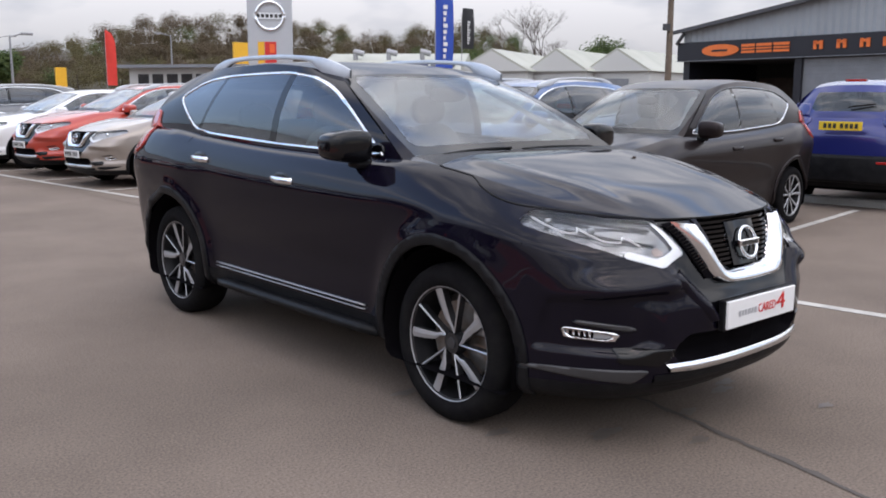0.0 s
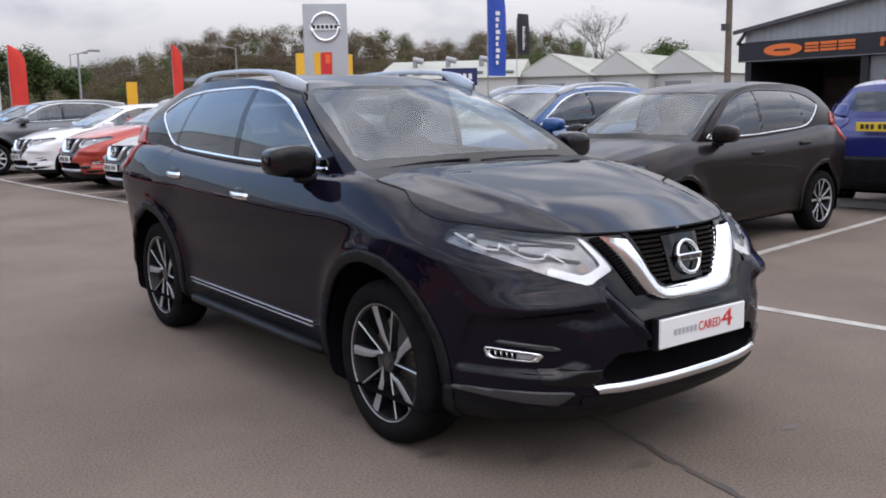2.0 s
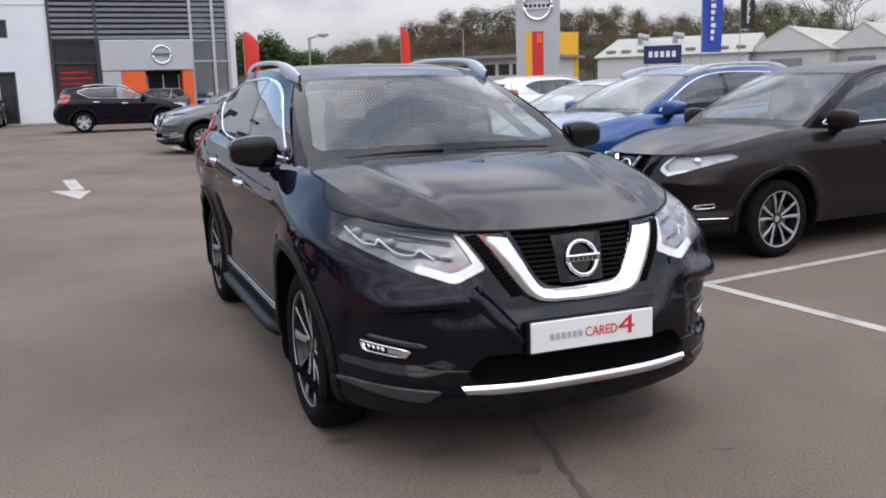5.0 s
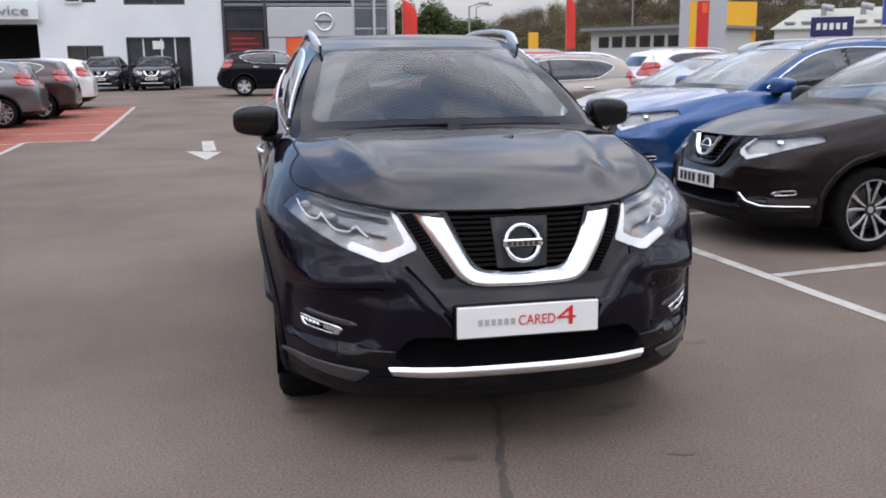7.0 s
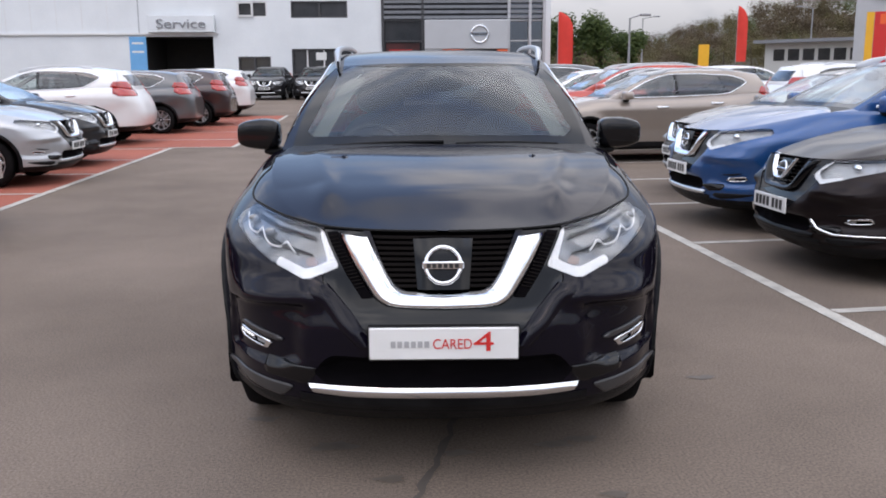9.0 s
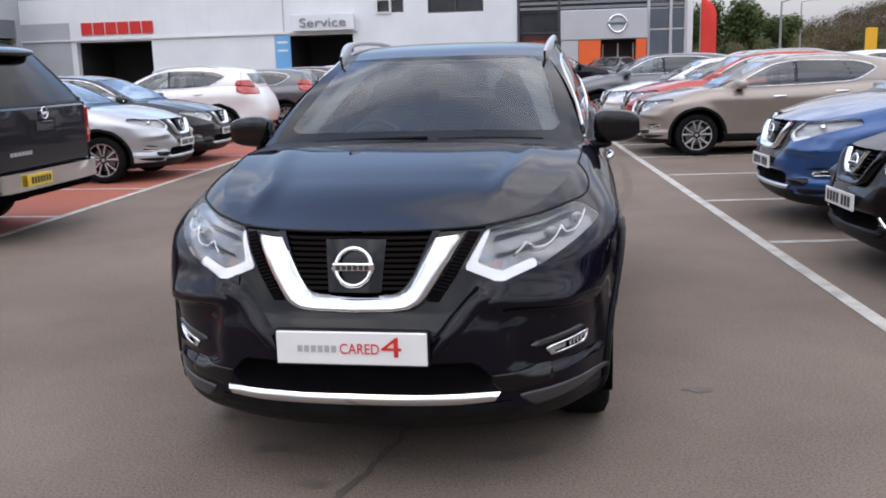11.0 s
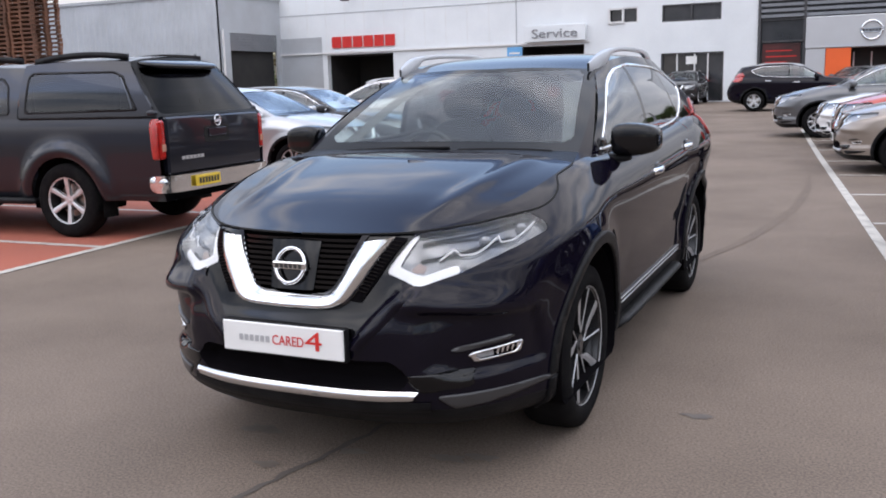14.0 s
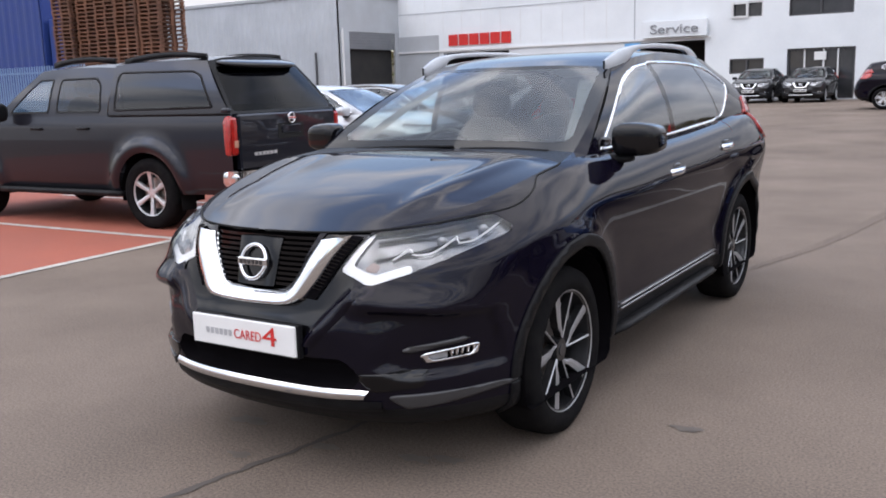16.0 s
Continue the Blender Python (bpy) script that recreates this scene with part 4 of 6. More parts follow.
    P0 = fit((np.array([(0., face_of(0, .57) - .022, .57)]), []))[0][0]
    if plate:
        pl = box("number_plate", (-.26, P0[1] - .012, P0[2] - .057), (.26, P0[1], P0[2] + .057), PLATE_WHITE, root, "white plate with print", bevel=.003)
        y = P0[1] - .0145
        if plate == "dealer":
            box("plate_holder", (-.265, P0[1] + .001, P0[2] - .066), (.265, P0[1] + .03, P0[2] + .060), PLASTIC, root, bevel=.004)
            for k, (w, g) in enumerate(((.018, .022),) * 6):
                x = -.185 + k * .0235
                box("print_stroke", (x, y, P0[2] - .013), (x + .0165, y + .001, P0[2] + .010), PRINT_GREY, pl)
            text_mesh("print_word", "CARED", .052, pose(.030, y, P0[2] - .002, 90, 0, 0), PRINT_RED, pl, .0006, .135)
            text_mesh("print_digit", "4", .100, pose(.140, y, P0[2] + .004, 90, 0, 0), PRINT_RED, pl, .0008, .07)
        else:
            for k in range(7):
                x = -.22 + k * .060 + (.03 if k > 3 else 0)
                box("print_stroke", (x, y, P0[2] - .036), (x + .042, y + .001, P0[2] + .036), PRINT_BLACK, pl)
    if hi:
        front = [(x, face_of(x, z), z) for x, z in zip(np.linspace(.02, .752, 26), np.interp(np.linspace(.02, .752, 26), (0, .44, .61, .70, .752), (.944, .946, .963, .980, .988)))]
        tip = np.array(front[-1])
        rear_s = np.linspace(0, 1, 14)[1:]
        goal = np.array((RIM_X(.17) + .004, .17, RIM_Z(.17) + .001))
        back_line = []
        for q in rear_s:
            y = tip[1] + (goal[1] - tip[1]) * q
            z = tip[2] + (float(RIM_Z(y)) - .004 - tip[2]) * min(1, q * 1.7) if q < .95 else goal[2]
            rows = SHELL_P[: int(120 * 1.35)]
            pts = np.array([(np.interp(z, r[:, 2], r[:, 1]), np.interp(z, r[:, 2], r[:, 0])) for r in rows])
            order = np.argsort(pts[:, 0])
            back_line.append((float(np.interp(y, pts[order, 0], pts[order, 1])), float(y), float(z)))
        for sg in (-1, 1):
            line = np.array(front + back_line) * (sg, 1, 1)
            made("bonnet_gap", sweep(line, [(.0045 * math.cos(b), .0045 * math.sin(b)) for b in np.linspace(0, 2 * np.pi, 7)[:-1]]), SEAM, root, "dark shut line round the bonnet")
    # side and roof trim
    for sg in (-1, 1):
        for yy, hz, hx in ((1.40, .990, .905), (2.36, 1.052, .900)):
            q = fit((np.array([(sg * hx, yy, hz), (sg * hx, yy - .215, hz - .006)]), []))[0]
            xs = np.linspace(0, 1, 9)
            pts = [q[0] + (q[1] - q[0]) * t + np.array((sg * .022 * math.sin(math.pi * t), 0, 0)) for t in xs]
            h = made("door_handle", sweep(pts, [(.011 * math.cos(b), .019 * math.sin(b)) for b in np.linspace(0, 2 * np.pi, 9)[:-1]]), CHROME if trim == "chrome" else body, root, "chrome door handle")
            if hi:
                # black bulge in place of the dark reflection in the handle's hollow
                made("handle_cup", (blob(.010, .078, .042)[0] + (q[0] + q[1]) / 2 + (-sg * .008, .01, -.002), blob(.010, .078, .042)[1]), GLOSS_BLACK, h)
        V, F = blob(.112, .078, .078, 4.2, 18 if hi else 8)
        V = V.copy()
        V[:, 2] *= 1 - .22 * (V[:, 0] * sg > 0) * (V[:, 0] * sg / .112)
        V[:, 1] += .35 * V[:, 0] * sg * .5
        mirror_ob = made("door_mirror", fit((V + (sg * .925, .665, 1.192), F)), body if not hi else GLOSS_BLACK, root, "black door mirror")
        made("mirror_foot", fit((blob(.075, .05, .022, 2.6, 8)[0] + (sg * .83, .66, 1.105), blob(.075, .05, .022, 2.6, 8)[1])), PLASTIC, mirror_ob)
        made("mirror_glass", fit((blob(.095, .004, .060, 3.0, 8)[0] + (sg * .925, .742, 1.192), blob(.095, .004, .060, 3.0, 8)[1])), CHROME, mirror_ob)
        if hi:
            made("mirror_corner", (blob(.012, .075, .05, 3, 8)[0] + (sg * .765, .64, 1.155), blob(.012, .075, .05, 3, 8)[1]), GLOSS_BLACK, mirror_ob)
        if rails:
            ys = np.linspace(0, 1, 25)
            pts = np.stack((sg * curve((0, .2, 1), (.560, .588, .570))(ys), 1.13 + 1.55 * ys, curve((0, .05, .12, .25, .45, .65, .82, .94, 1), (1.560, 1.588, 1.616, 1.642, 1.658, 1.661, 1.652, 1.628, 1.592))(ys)), -1)
            fat = np.minimum(1, .35 + np.minimum(ys, 1 - ys) * 5.0) * (1 - .28 * ease((ys - .12) / .2))
            # the ends come down to the roof as feet, the middle stands clear of it
            clear = ease((ys - .13) / .10) * ease((.90 - ys) / .10)
            foot = np.maximum(pts[:, 2] - (ROOF_Z(pts[:, 1]) - .012), .02)
            drop = foot + (.020 - foot) * clear
            prof = np.array([(.015, -.020), (.019, -.004), (.011, .009), (-.011, .009), (-.019, -.004), (-.015, -.020), (.015, -.020)])
            RL = np.array([[(p[0] + c[0] * f, p[1], p[2] + (-q if c[1] < -.01 else c[1] * f)) for c in prof] for p, f, q in zip(pts, fat, drop)])
            made("roof_rail", fit(sheet(RL)), RAIL, root, "silver roof rail", sharp=50)
        if hi:
            for z, h in ((.424, .0036), (.404, .0026)):
                strip_pts = [(sg * (.866 + .004), y, z) for y in np.linspace(.60, 2.14, 20)]
                made("sill_strip", sweep(strip_pts, [(-.006, -h), (.005, -h), (.005, h), (-.006, h)]), MACHINED, root, "thin bright sill strip")
            step = [(sg * x, y, z) for x, y, z in ((.84, .50, .310), (.872, .60, .318), (.878, .80, .320), (.878, 1.35, .320), (.878, 1.85, .320), (.872, 2.02, .318), (.84, 2.10, .310))]
            made("side_step", sweep(step, [(-.05, -.016), (.03, -.016), (.045, 0), (.03, .016), (-.05, .016)]), PLASTIC, root, "black side step")
            wb = np.array([(-.52, .415, 1.146), (.02, .500, 1.158)]) if sg < 0 else np.array([(.08, .470, 1.150), (.58, .420, 1.150)])
            made("wiper", sweep(arc(wb[0], wb[-1], 9, (0, .035, .004)), [(-.010, -.004), (.010, -.004), (.006, .008), (-.006, .008)]), PLASTIC, root)
    # wheels, wells, floor
    for y in (0.0, 2.705):
        c = fit((np.array([(.80, y, .36)]), []))[0][0]
        for sg in (-1, 1):
            wheel_parts(root, wheel, (sg * (c[0] - (.036 if hi else .005)), c[1], wheel_r), sg > 0, wheel_r, .225 if hi else .21, .256 if hi else .235)
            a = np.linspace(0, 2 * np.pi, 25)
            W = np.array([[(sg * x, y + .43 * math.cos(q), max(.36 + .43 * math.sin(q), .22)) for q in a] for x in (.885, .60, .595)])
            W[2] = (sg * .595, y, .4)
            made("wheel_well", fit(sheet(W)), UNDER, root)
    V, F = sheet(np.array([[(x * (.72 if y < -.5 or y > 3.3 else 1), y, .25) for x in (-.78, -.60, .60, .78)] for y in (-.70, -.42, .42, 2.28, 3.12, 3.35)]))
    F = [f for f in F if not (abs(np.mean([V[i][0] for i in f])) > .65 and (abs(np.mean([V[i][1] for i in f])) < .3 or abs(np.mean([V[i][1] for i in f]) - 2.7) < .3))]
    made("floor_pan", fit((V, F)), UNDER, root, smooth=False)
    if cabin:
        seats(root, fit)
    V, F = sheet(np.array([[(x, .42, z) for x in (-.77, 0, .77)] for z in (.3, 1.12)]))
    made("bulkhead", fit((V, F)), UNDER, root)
    return root


GUNMETAL = mat("gunmetal_trim", (0.045, 0.045, 0.048), 0.34, 0.2, coat=0.3, vary=0.2, vscale=6)


# ---- the ground and its markings ----
def gz(y):
    """The yard rises a little towards the showroom."""
    return .30 * float(ease((y - 12) / 26))


gx = np.concatenate((np.linspace(-900, -60, 6)[:-1], np.linspace(-60, 60, 61), np.linspace(60, 900, 6)[1:]))
gy = np.concatenate((np.linspace(-900, -20, 6)[:-1], np.linspace(-20, 60, 81), np.linspace(60, 900, 6)[1:]))
tagged(made("ground", sheet(np.array([[(x, y, gz(y)) for x in gx] for y in gy])[..., ::1].transpose(1, 0, 2)), ASPHALT), "worn grey-brown asphalt car yard", "ground", kind="structure")


def stripe(name, a, b, width, material, label, lift=.004, parent=None):
    """A flat painted strip that follows the ground."""
    a, b = np.array(a, float), np.array(b, float)
    n = max(2, int(np.linalg.norm(b - a) / .8) + 1)
    d = (b - a) / np.linalg.norm(b - a)
    e = np.array((-d[1], d[0])) * width / 2
    rows = [[(*(a + (b - a) * q + e * s), gz((a + (b - a) * q)[1]) + lift) for s in (1, -1)] for q in np.linspace(0, 1, n)]
    ob = made(name, sheet(np.array(rows)), material, parent)
    return tagged(ob, label, "marking", kind="structure")


def row_x(y):
    return 2.57 - .0905 * y


LINES = "worn white painted bay line on asphalt"
stripe("bay_line", (row_x(-6), -6), (row_x(21.5), 21.5), .10, LINE, LINES)
for k in range(-2, 10):
    y = 1.48 + 2.34 * k
    x = row_x(y)
    stripe("bay_line", (x + .06, y), (x + 5.66, y + .82), .09, LINE, LINES)


def left_x(y):
    return -4.60 - .055 * y


RED_ROWS = ((-12, 14.6, 0.0), (14.75, 25.5, 1.25))
for y0, y1, out in RED_ROWS:
    n = 24
    rows = [[(left_x(y) + out, y, gz(y) + .003), (left_x(y) - 9, y - .3, gz(y) + .003)] for y in np.linspace(y0, y1, n)]
    tagged(made("red_parking_surface", sheet(np.array(rows)[:, ::-1].transpose(0, 1, 2)), RED_BAY), "faded brick-red surfacing of the parking bays", "ground", kind="structure")
LEFT_LINES = "worn white painted line round the red bays"
stripe("red_bay_line", (left_x(-12), -12), (left_x(14.6), 14.6), .10, LINE, LEFT_LINES, .007)
stripe("red_bay_line", (left_x(14.65), 14.65), (left_x(14.65) + 1.3, 14.65), .10, LINE, LEFT_LINES, .007)
stripe("red_bay_line", (left_x(14.65) + 1.25, 14.65), (left_x(25.5) + 1.25, 25.5), .10, LINE, LEFT_LINES, .007)
for k in range(-5, 10):
    y = 2.86 + 2.30 * k
    x = left_x(y) + (1.25 if y > 14.7 else 0)
    stripe("red_bay_line", (x - .05, y), (x - 4.9, y - .12), .09, LINE, LEFT_LINES, .007)
# arrow on the aisle
stripe("arrow_shaft", (-1.95, 13.9), (-1.80, 11.9), .22, LINE, "worn white arrow shaft painted on asphalt")
tip = sheet(np.array([[(-2.20, 11.95, .005), (-1.60, 11.65, .005)], [(-1.79, 10.45, .005), (-1.77, 10.45, .005)]]))
tagged(made("arrow_head", (tip[0], [tuple(reversed(f)) for f in tip[1]]), LINE), "worn white arrow head painted on asphalt", "marking", kind="structure")
# sealed crack that wanders across the aisle, and drips of oil
crack_pts = [(-.70, -3.4), (-.39, -2.2), (-.175, -1.35), (-.075, -.92), (.025, -.45), (.14, .35), (.22, 1.2)]
rng = random.Random(4)
rows = []
for i in range(len(crack_pts) - 1):
    a, b = np.array(crack_pts[i]), np.array(crack_pts[i + 1])
    for q in np.linspace(0, 1, 9)[:-1]:
        p = a + (b - a) * q + np.array((rng.uniform(-.012, .012), 0))
        w = rng.uniform(.009, .024)
        rows.append([(p[0] - w, p[1], .0035), (p[0] + w, p[1], .0035)])
V, F = sheet(np.array(rows))
tagged(made("crack_seal", (V, [tuple(reversed(f)) for f in F]), TAR), "thin dark sealed crack across the asphalt", "crack", kind="structure")
# faint curved tyre mark behind the parked car
MARK = mat("tyre_mark", (0.148, 0.118, 0.097), 0.86, vary=0.3, vscale=2.5, color2=(0.172, 0.138, 0.113), fine=0.3, fscale=90, bump=0.4, bscale=140, spec=0.10)
mark_x = curve((2.6, 3.2, 4.0, 4.7, 5.8, 7.4, 8.9, 10.8), (.50, .62, .80, .97, 1.14, 1.30, 1.33, 1.28))
rows = []
for y in np.linspace(2.6, 10.8, 60):
    w = .060 * rng.uniform(.8, 1.1) * math.sin(math.pi * (y - 2.5) / 8.4) ** .5
    rows.append([(float(mark_x(y)) + w, y, .0035), (float(mark_x(y)) - w, y, .0035)])
tagged(made("tyre_mark", sheet(np.array(rows)), MARK), "faint dark curved tyre mark on the asphalt", "marking", kind="structure")
for x, y, r in ((-.45, -.55, .07), (.46, -.55, .055), (.05, -.63, .05), (-.20, -.86, .045), (.58, -.50, .05), (-.75, .42, .06), (.62, -1.0, .04), (-.78, -.25, .05), (1.3, .25, .05), (-1.5, -1.3, .05), (-.25, -1.9, .04)):
    r *= .8
    a = np.linspace(0, 2 * np.pi, 19)[:-1]
    ring = [(x + r * (1 + .35 * math.sin(3 * q + x * 9)) * math.cos(q) * 1.6, y + r * (1 + .3 * math.cos(4 * q + y * 7)) * math.sin(q) * .8, .003) for q in a]
    tagged(made("oil_stain", (np.array(ring), [tuple(range(18))]), OIL, smooth=False), "small dark oil stain on the asphalt", "stain", kind="structure")

# ---- the showroom and workshop ----
FY = 40.0
WHITE_WALL = mat("white_cladding", (0.77, 0.80, 0.82), 0.55, vary=0.06, vscale=0.4, color2=(0.68, 0.71, 0.735), fine=0.03, fscale=20, bump=0.1, bscale=40)
GREY_CLAD = mat("grey_cladding", (0.44, 0.47, 0.50), 0.5, vary=0.1, vscale=0.5, color2=(0.38, 0.39, 0.41))
# near-black colour that paints the unlit insides of the open doorways
INDOOR_SHADE = mat("indoor_shade", (0.015, 0.015, 0.016), 0.8, vary=0.4, vscale=1.5, color2=(0.03, 0.028, 0.026))
LOUVRE = mat("louvre_grey", (0.22, 0.23, 0.25), 0.4, 0.3, vary=0.15, vscale=2)
PORTAL = mat("portal_grey", (0.50, 0.51, 0.53), 0.4, 0.2, vary=0.06, vscale=1)
ORANGE = mat("orange_panel", (0.82, 0.13, 0.025), 0.45, vary=0.08, vscale=2)
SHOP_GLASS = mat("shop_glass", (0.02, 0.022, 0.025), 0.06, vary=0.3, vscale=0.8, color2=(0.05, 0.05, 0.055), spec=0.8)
FRAME_WHITE = mat("white_frame", (0.72, 0.72, 0.72), 0.45, vary=0.06, vscale=4)
FRAME_DARK = mat("dark_frame", (0.06, 0.06, 0.065), 0.4, vary=0.15, vscale=4)
POSTER = mat("maroon_poster", (0.10, 0.02, 0.02), 0.4, vary=0.3, vscale=1.2, color2=(0.04, 0.012, 0.012))
SIGN_GREY = mat("sign_grey", (0.30, 0.31, 0.33), 0.35, 0.4, vary=0.1, vscale=6)
BANNER_BLUE = mat("banner_light_blue", (0.16, 0.42, 0.75), 0.5, vary=0.1, vscale=2)

front = thing("wall_showroom", "white two-storey showroom front with openings", "wall", kind="structure")


def wall_piece(x0, x1, z0, z1, material=WHITE_WALL, y0=0.0, y1=.35, name="wall_panel"):
    return box(name, (x0, FY + y0, z0), (x1, FY + y1, z1), material, front)


# wall cut round its openings: (x0, x1, z0, z1)
HOLES = [(-25.0, -20.9, .25, 3.25), (-13.75, -10.45, .25, 3.25), (-9.3, -7.75, 1.62, 2.30), (-6.75, -3.9, .25, 2.65), (-9.25, -7.85, 4.12, 4.85), (-6.72, -4.05, 4.08, 4.85)]
cols = sorted({-28.0, -2.45, *[h[0] for h in HOLES], *[h[1] for h in HOLES]})
for x0, x1 in zip(cols[:-1], cols[1:]):
    c = (x0 + x1) / 2
    zs = sorted([(h[2], h[3]) for h in HOLES if h[0] < c < h[1]])
    low = 0.0
    for a, b in zs + [(8.2, 8.2)]:
        if a - low > .01:
            wall_piece(x0, x1, low, a)
        low = b
# back, reveals and lintel carry the indoor darkness in their colour
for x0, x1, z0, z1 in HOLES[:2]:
    wall_piece(x0 - .1, x1 + .1, 0, z1 + .2, INDOOR_SHADE, 3.5, 3.6, "back_wall")
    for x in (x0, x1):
        wall_piece(x - .05, x + .05, 0, z1, INDOOR_SHADE, .35, 3.5, "reveal")
    wall_piece(x0, x1, z1, z1 + .08, INDOOR_SHADE, .35, 3.5, "lintel")
# cladding ledge and joints
wall_piece(-28, -10.2, 3.33, 3.42, FRAME_WHITE, -.10, 0, "ledge")
wall_piece(-28, -2.45, 5.45, 5.49, GREY_CLAD, -.02, 0, "cladding_joint")
wall_piece(-13.95, -13.9, 3.42, 8.2, GREY_CLAD, -.02, 0, "cladding_joint")
wall_piece(-28, -2.5, .0, .42, GREY_CLAD, -.03, 0, "plinth")
for x in np.arange(-27.4, -14.2, 1.2):
    wall_piece(x, x + .02, 3.45, 8.2, FRAME_WHITE, -.012, 0, "cladding_rib")
# windows
for x0, x1, z0, z1 in (HOLES[4], HOLES[5], HOLES[2]):
    win = thing("window_1", "dark upper-floor window in the white wall", "window", kind="structure")
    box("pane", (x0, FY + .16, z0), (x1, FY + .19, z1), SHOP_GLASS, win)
    fm = FRAME_WHITE if x0 == -9.25 else FRAME_DARK
    for a, b in (((x0, z0), (x1, z0 + .06)), ((x0, z1 - .06), (x1, z1)), ((x0, z0 + .06), (x0 + .06, z1 - .06)), ((x1 - .06, z0 + .06), (x1, z1 - .06)), (((x0 + x1) / 2 - .04, z0 + .06), ((x0 + x1) / 2 + .04, z1 - .06))):
        box("window_frame", (a[0], FY + .02, a[1]), (b[0], FY + .14, b[1]), fm, win)
    if x0 == -9.25:
        sash = [((x0 + .0, z0 + .02), (x0 + .74, z0 + .10)), ((x0, z1 - .10), (x0 + .74, z1 - .02)), ((x0, z0 + .1), (x0 + .08, z1 - .1)), ((x0 + .66, z0 + .1), (x0 + .74, z1 - .1))]
        for a, b in sash:
            box("open_sash", (a[0], FY - .10, a[1]), (b[0], FY - .04, b[1]), FRAME_WHITE, win)
# staff entrance
ent = thing("door_1", "dark glazed entrance with white door frames", "door", kind="structure")
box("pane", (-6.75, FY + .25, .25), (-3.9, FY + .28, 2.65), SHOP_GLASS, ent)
for x in (-6.75, -6.05, -5.25, -4.65, -3.98):
    box("door_frame", (x, FY + .1, .25), (x + (.08 if x < -6.5 or x > -4 else .06), FY + .22, 2.6), FRAME_DARK if x in (-6.75, -3.98) else FRAME_WHITE, ent)
box("head_frame", (-6.75, FY + .1, 2.57), (-3.9, FY + .23, 2.65), FRAME_DARK, ent)
box("door_notice", (-5.6, FY + .06, 2.12), (-5.1, FY + .09, 2.48), PLATE_WHITE, ent)
# service fascia
sv = thing("service_sign", "white fascia board with grey raised service lettering", "sign")
box("board", (-13.4, FY - .34, 3.43), (-10.3, FY - .101, 4.22), WHITE_WALL, sv, bevel=.02)
text_mesh("lettering", "Service", .62, pose(-11.85, FY - .36, 3.80, 90, 0, 0), SIGN_GREY, sv, .04, 2.3)
# red maker's lettering over the workshop door: plain blocks
rs = thing("red_wall_sign", "row of red block shapes on the white wall", "sign")
for k in range(6):
    x = -24.62 + k * .66
    box("block", (x, FY - .08, 3.62), (x + .56, FY - .004, 4.22), PRINT_RED, rs)
# banner by the service door
bn = thing("service_banner", "light blue hanging banner with white top", "banner")
box("cloth", (-14.42, FY - .05, 1.0), (-13.62, FY - .02, 3.25), BANNER_BLUE, bn)
for z in (1.3, 1.6, 2.5, 2.9):
    box("print_bar", (-14.3, FY - .056, z), (-13.75, FY - .051, z + .09), PLATE_WHITE, bn)
for x, z in ((-23.4, 6.1), (-13.9, 6.3)):
    fl = thing("floodlight", "small black floodlight bracketed on the wall", "lamp")
    box("head", (x - .2, FY - .75, z - .07), (x + .2, FY - .45, z + .07), FRAME_DARK, fl, bevel=.02)
    tube("arm", (x, FY - .5, z), (x, FY, z + .05), .03, FRAME_DARK, fl)
# glazed showroom corner
show = thing("wall_glazed_front", "glazed showroom front with grey louvres and portal", "wall", kind="structure")
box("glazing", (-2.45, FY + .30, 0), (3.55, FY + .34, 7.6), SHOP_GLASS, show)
box("corner_glazing", (3.55, FY + .30, 0), (5.35, FY + .34, 7.6), glass("coated_glass", (0.5, 0.55, 0.58), 0.8, gloss=0.3), show)
box("parapet", (-2.45, FY - .02, 5.75), (5.6, FY + .35, 8.2), WHITE_WALL, show)
for k, z in enumerate(np.arange(4.02, 5.7, .24)):
    for x0, x1 in ((-2.35, -.55), (-.45, 3.55), (3.65, 5.2)):
        box("louvre", (x0, FY - .05, z), (x1, FY + .14, z + .13), LOUVRE, show, m=None)
for x in (-2.45, -.55, 3.55, 4.55, 5.22):
    box("mullion", (x, FY - .08, 0.2), (x + .12, FY + .29, 5.75), FRAME_DARK if x < 0 else PORTAL, show)
for z in (1.2, 2.95, 3.9):
    box("transom", (-2.45, FY + .06, z), (-.5, FY + .28, z + .07), FRAME_DARK, show)
    box("transom", (3.6, FY + .06, z), (5.3, FY + .28, z + .07), PORTAL, show)
box("window_poster", (-2.25, FY + .20, 1.35), (-.65, FY + .24, 2.9), POSTER, show)
for z, w in ((2.55, 1.1), (2.3, 1.3), (2.05, .9), (1.75, 1.2)):
    box("print_bar", (-2.1, FY + .190, z), (-2.1 + w, FY + .199, z + .05), PRINT_RED, show)
box("portal_fascia", (-.40, FY - .9, 2.58), (3.52, FY - .05, 3.92), PORTAL, show, bevel=.03)
for x0, x1 in ((.42, 1.42), (3.02, 3.48)):
    box("portal_pillar", (x0, FY - .85, .2), (x1, FY - .1, 2.57), ORANGE, show)
box("portal_pillar", (-.38, FY - .86, .2), (.40, FY - .1, 2.57), PORTAL, show)
# flat sheet, painted near black for the dim space behind the portal
box("portal_void", (1.42, FY + .1, .2), (3.02, FY + .2, 2.57), INDOOR_SHADE, show)
for x in (1.5, 2.2, 2.9):
    box("portal_door_frame", (x, FY - .02, .2), (x + .06, FY + .08, 2.4), FRAME_WHITE, show)
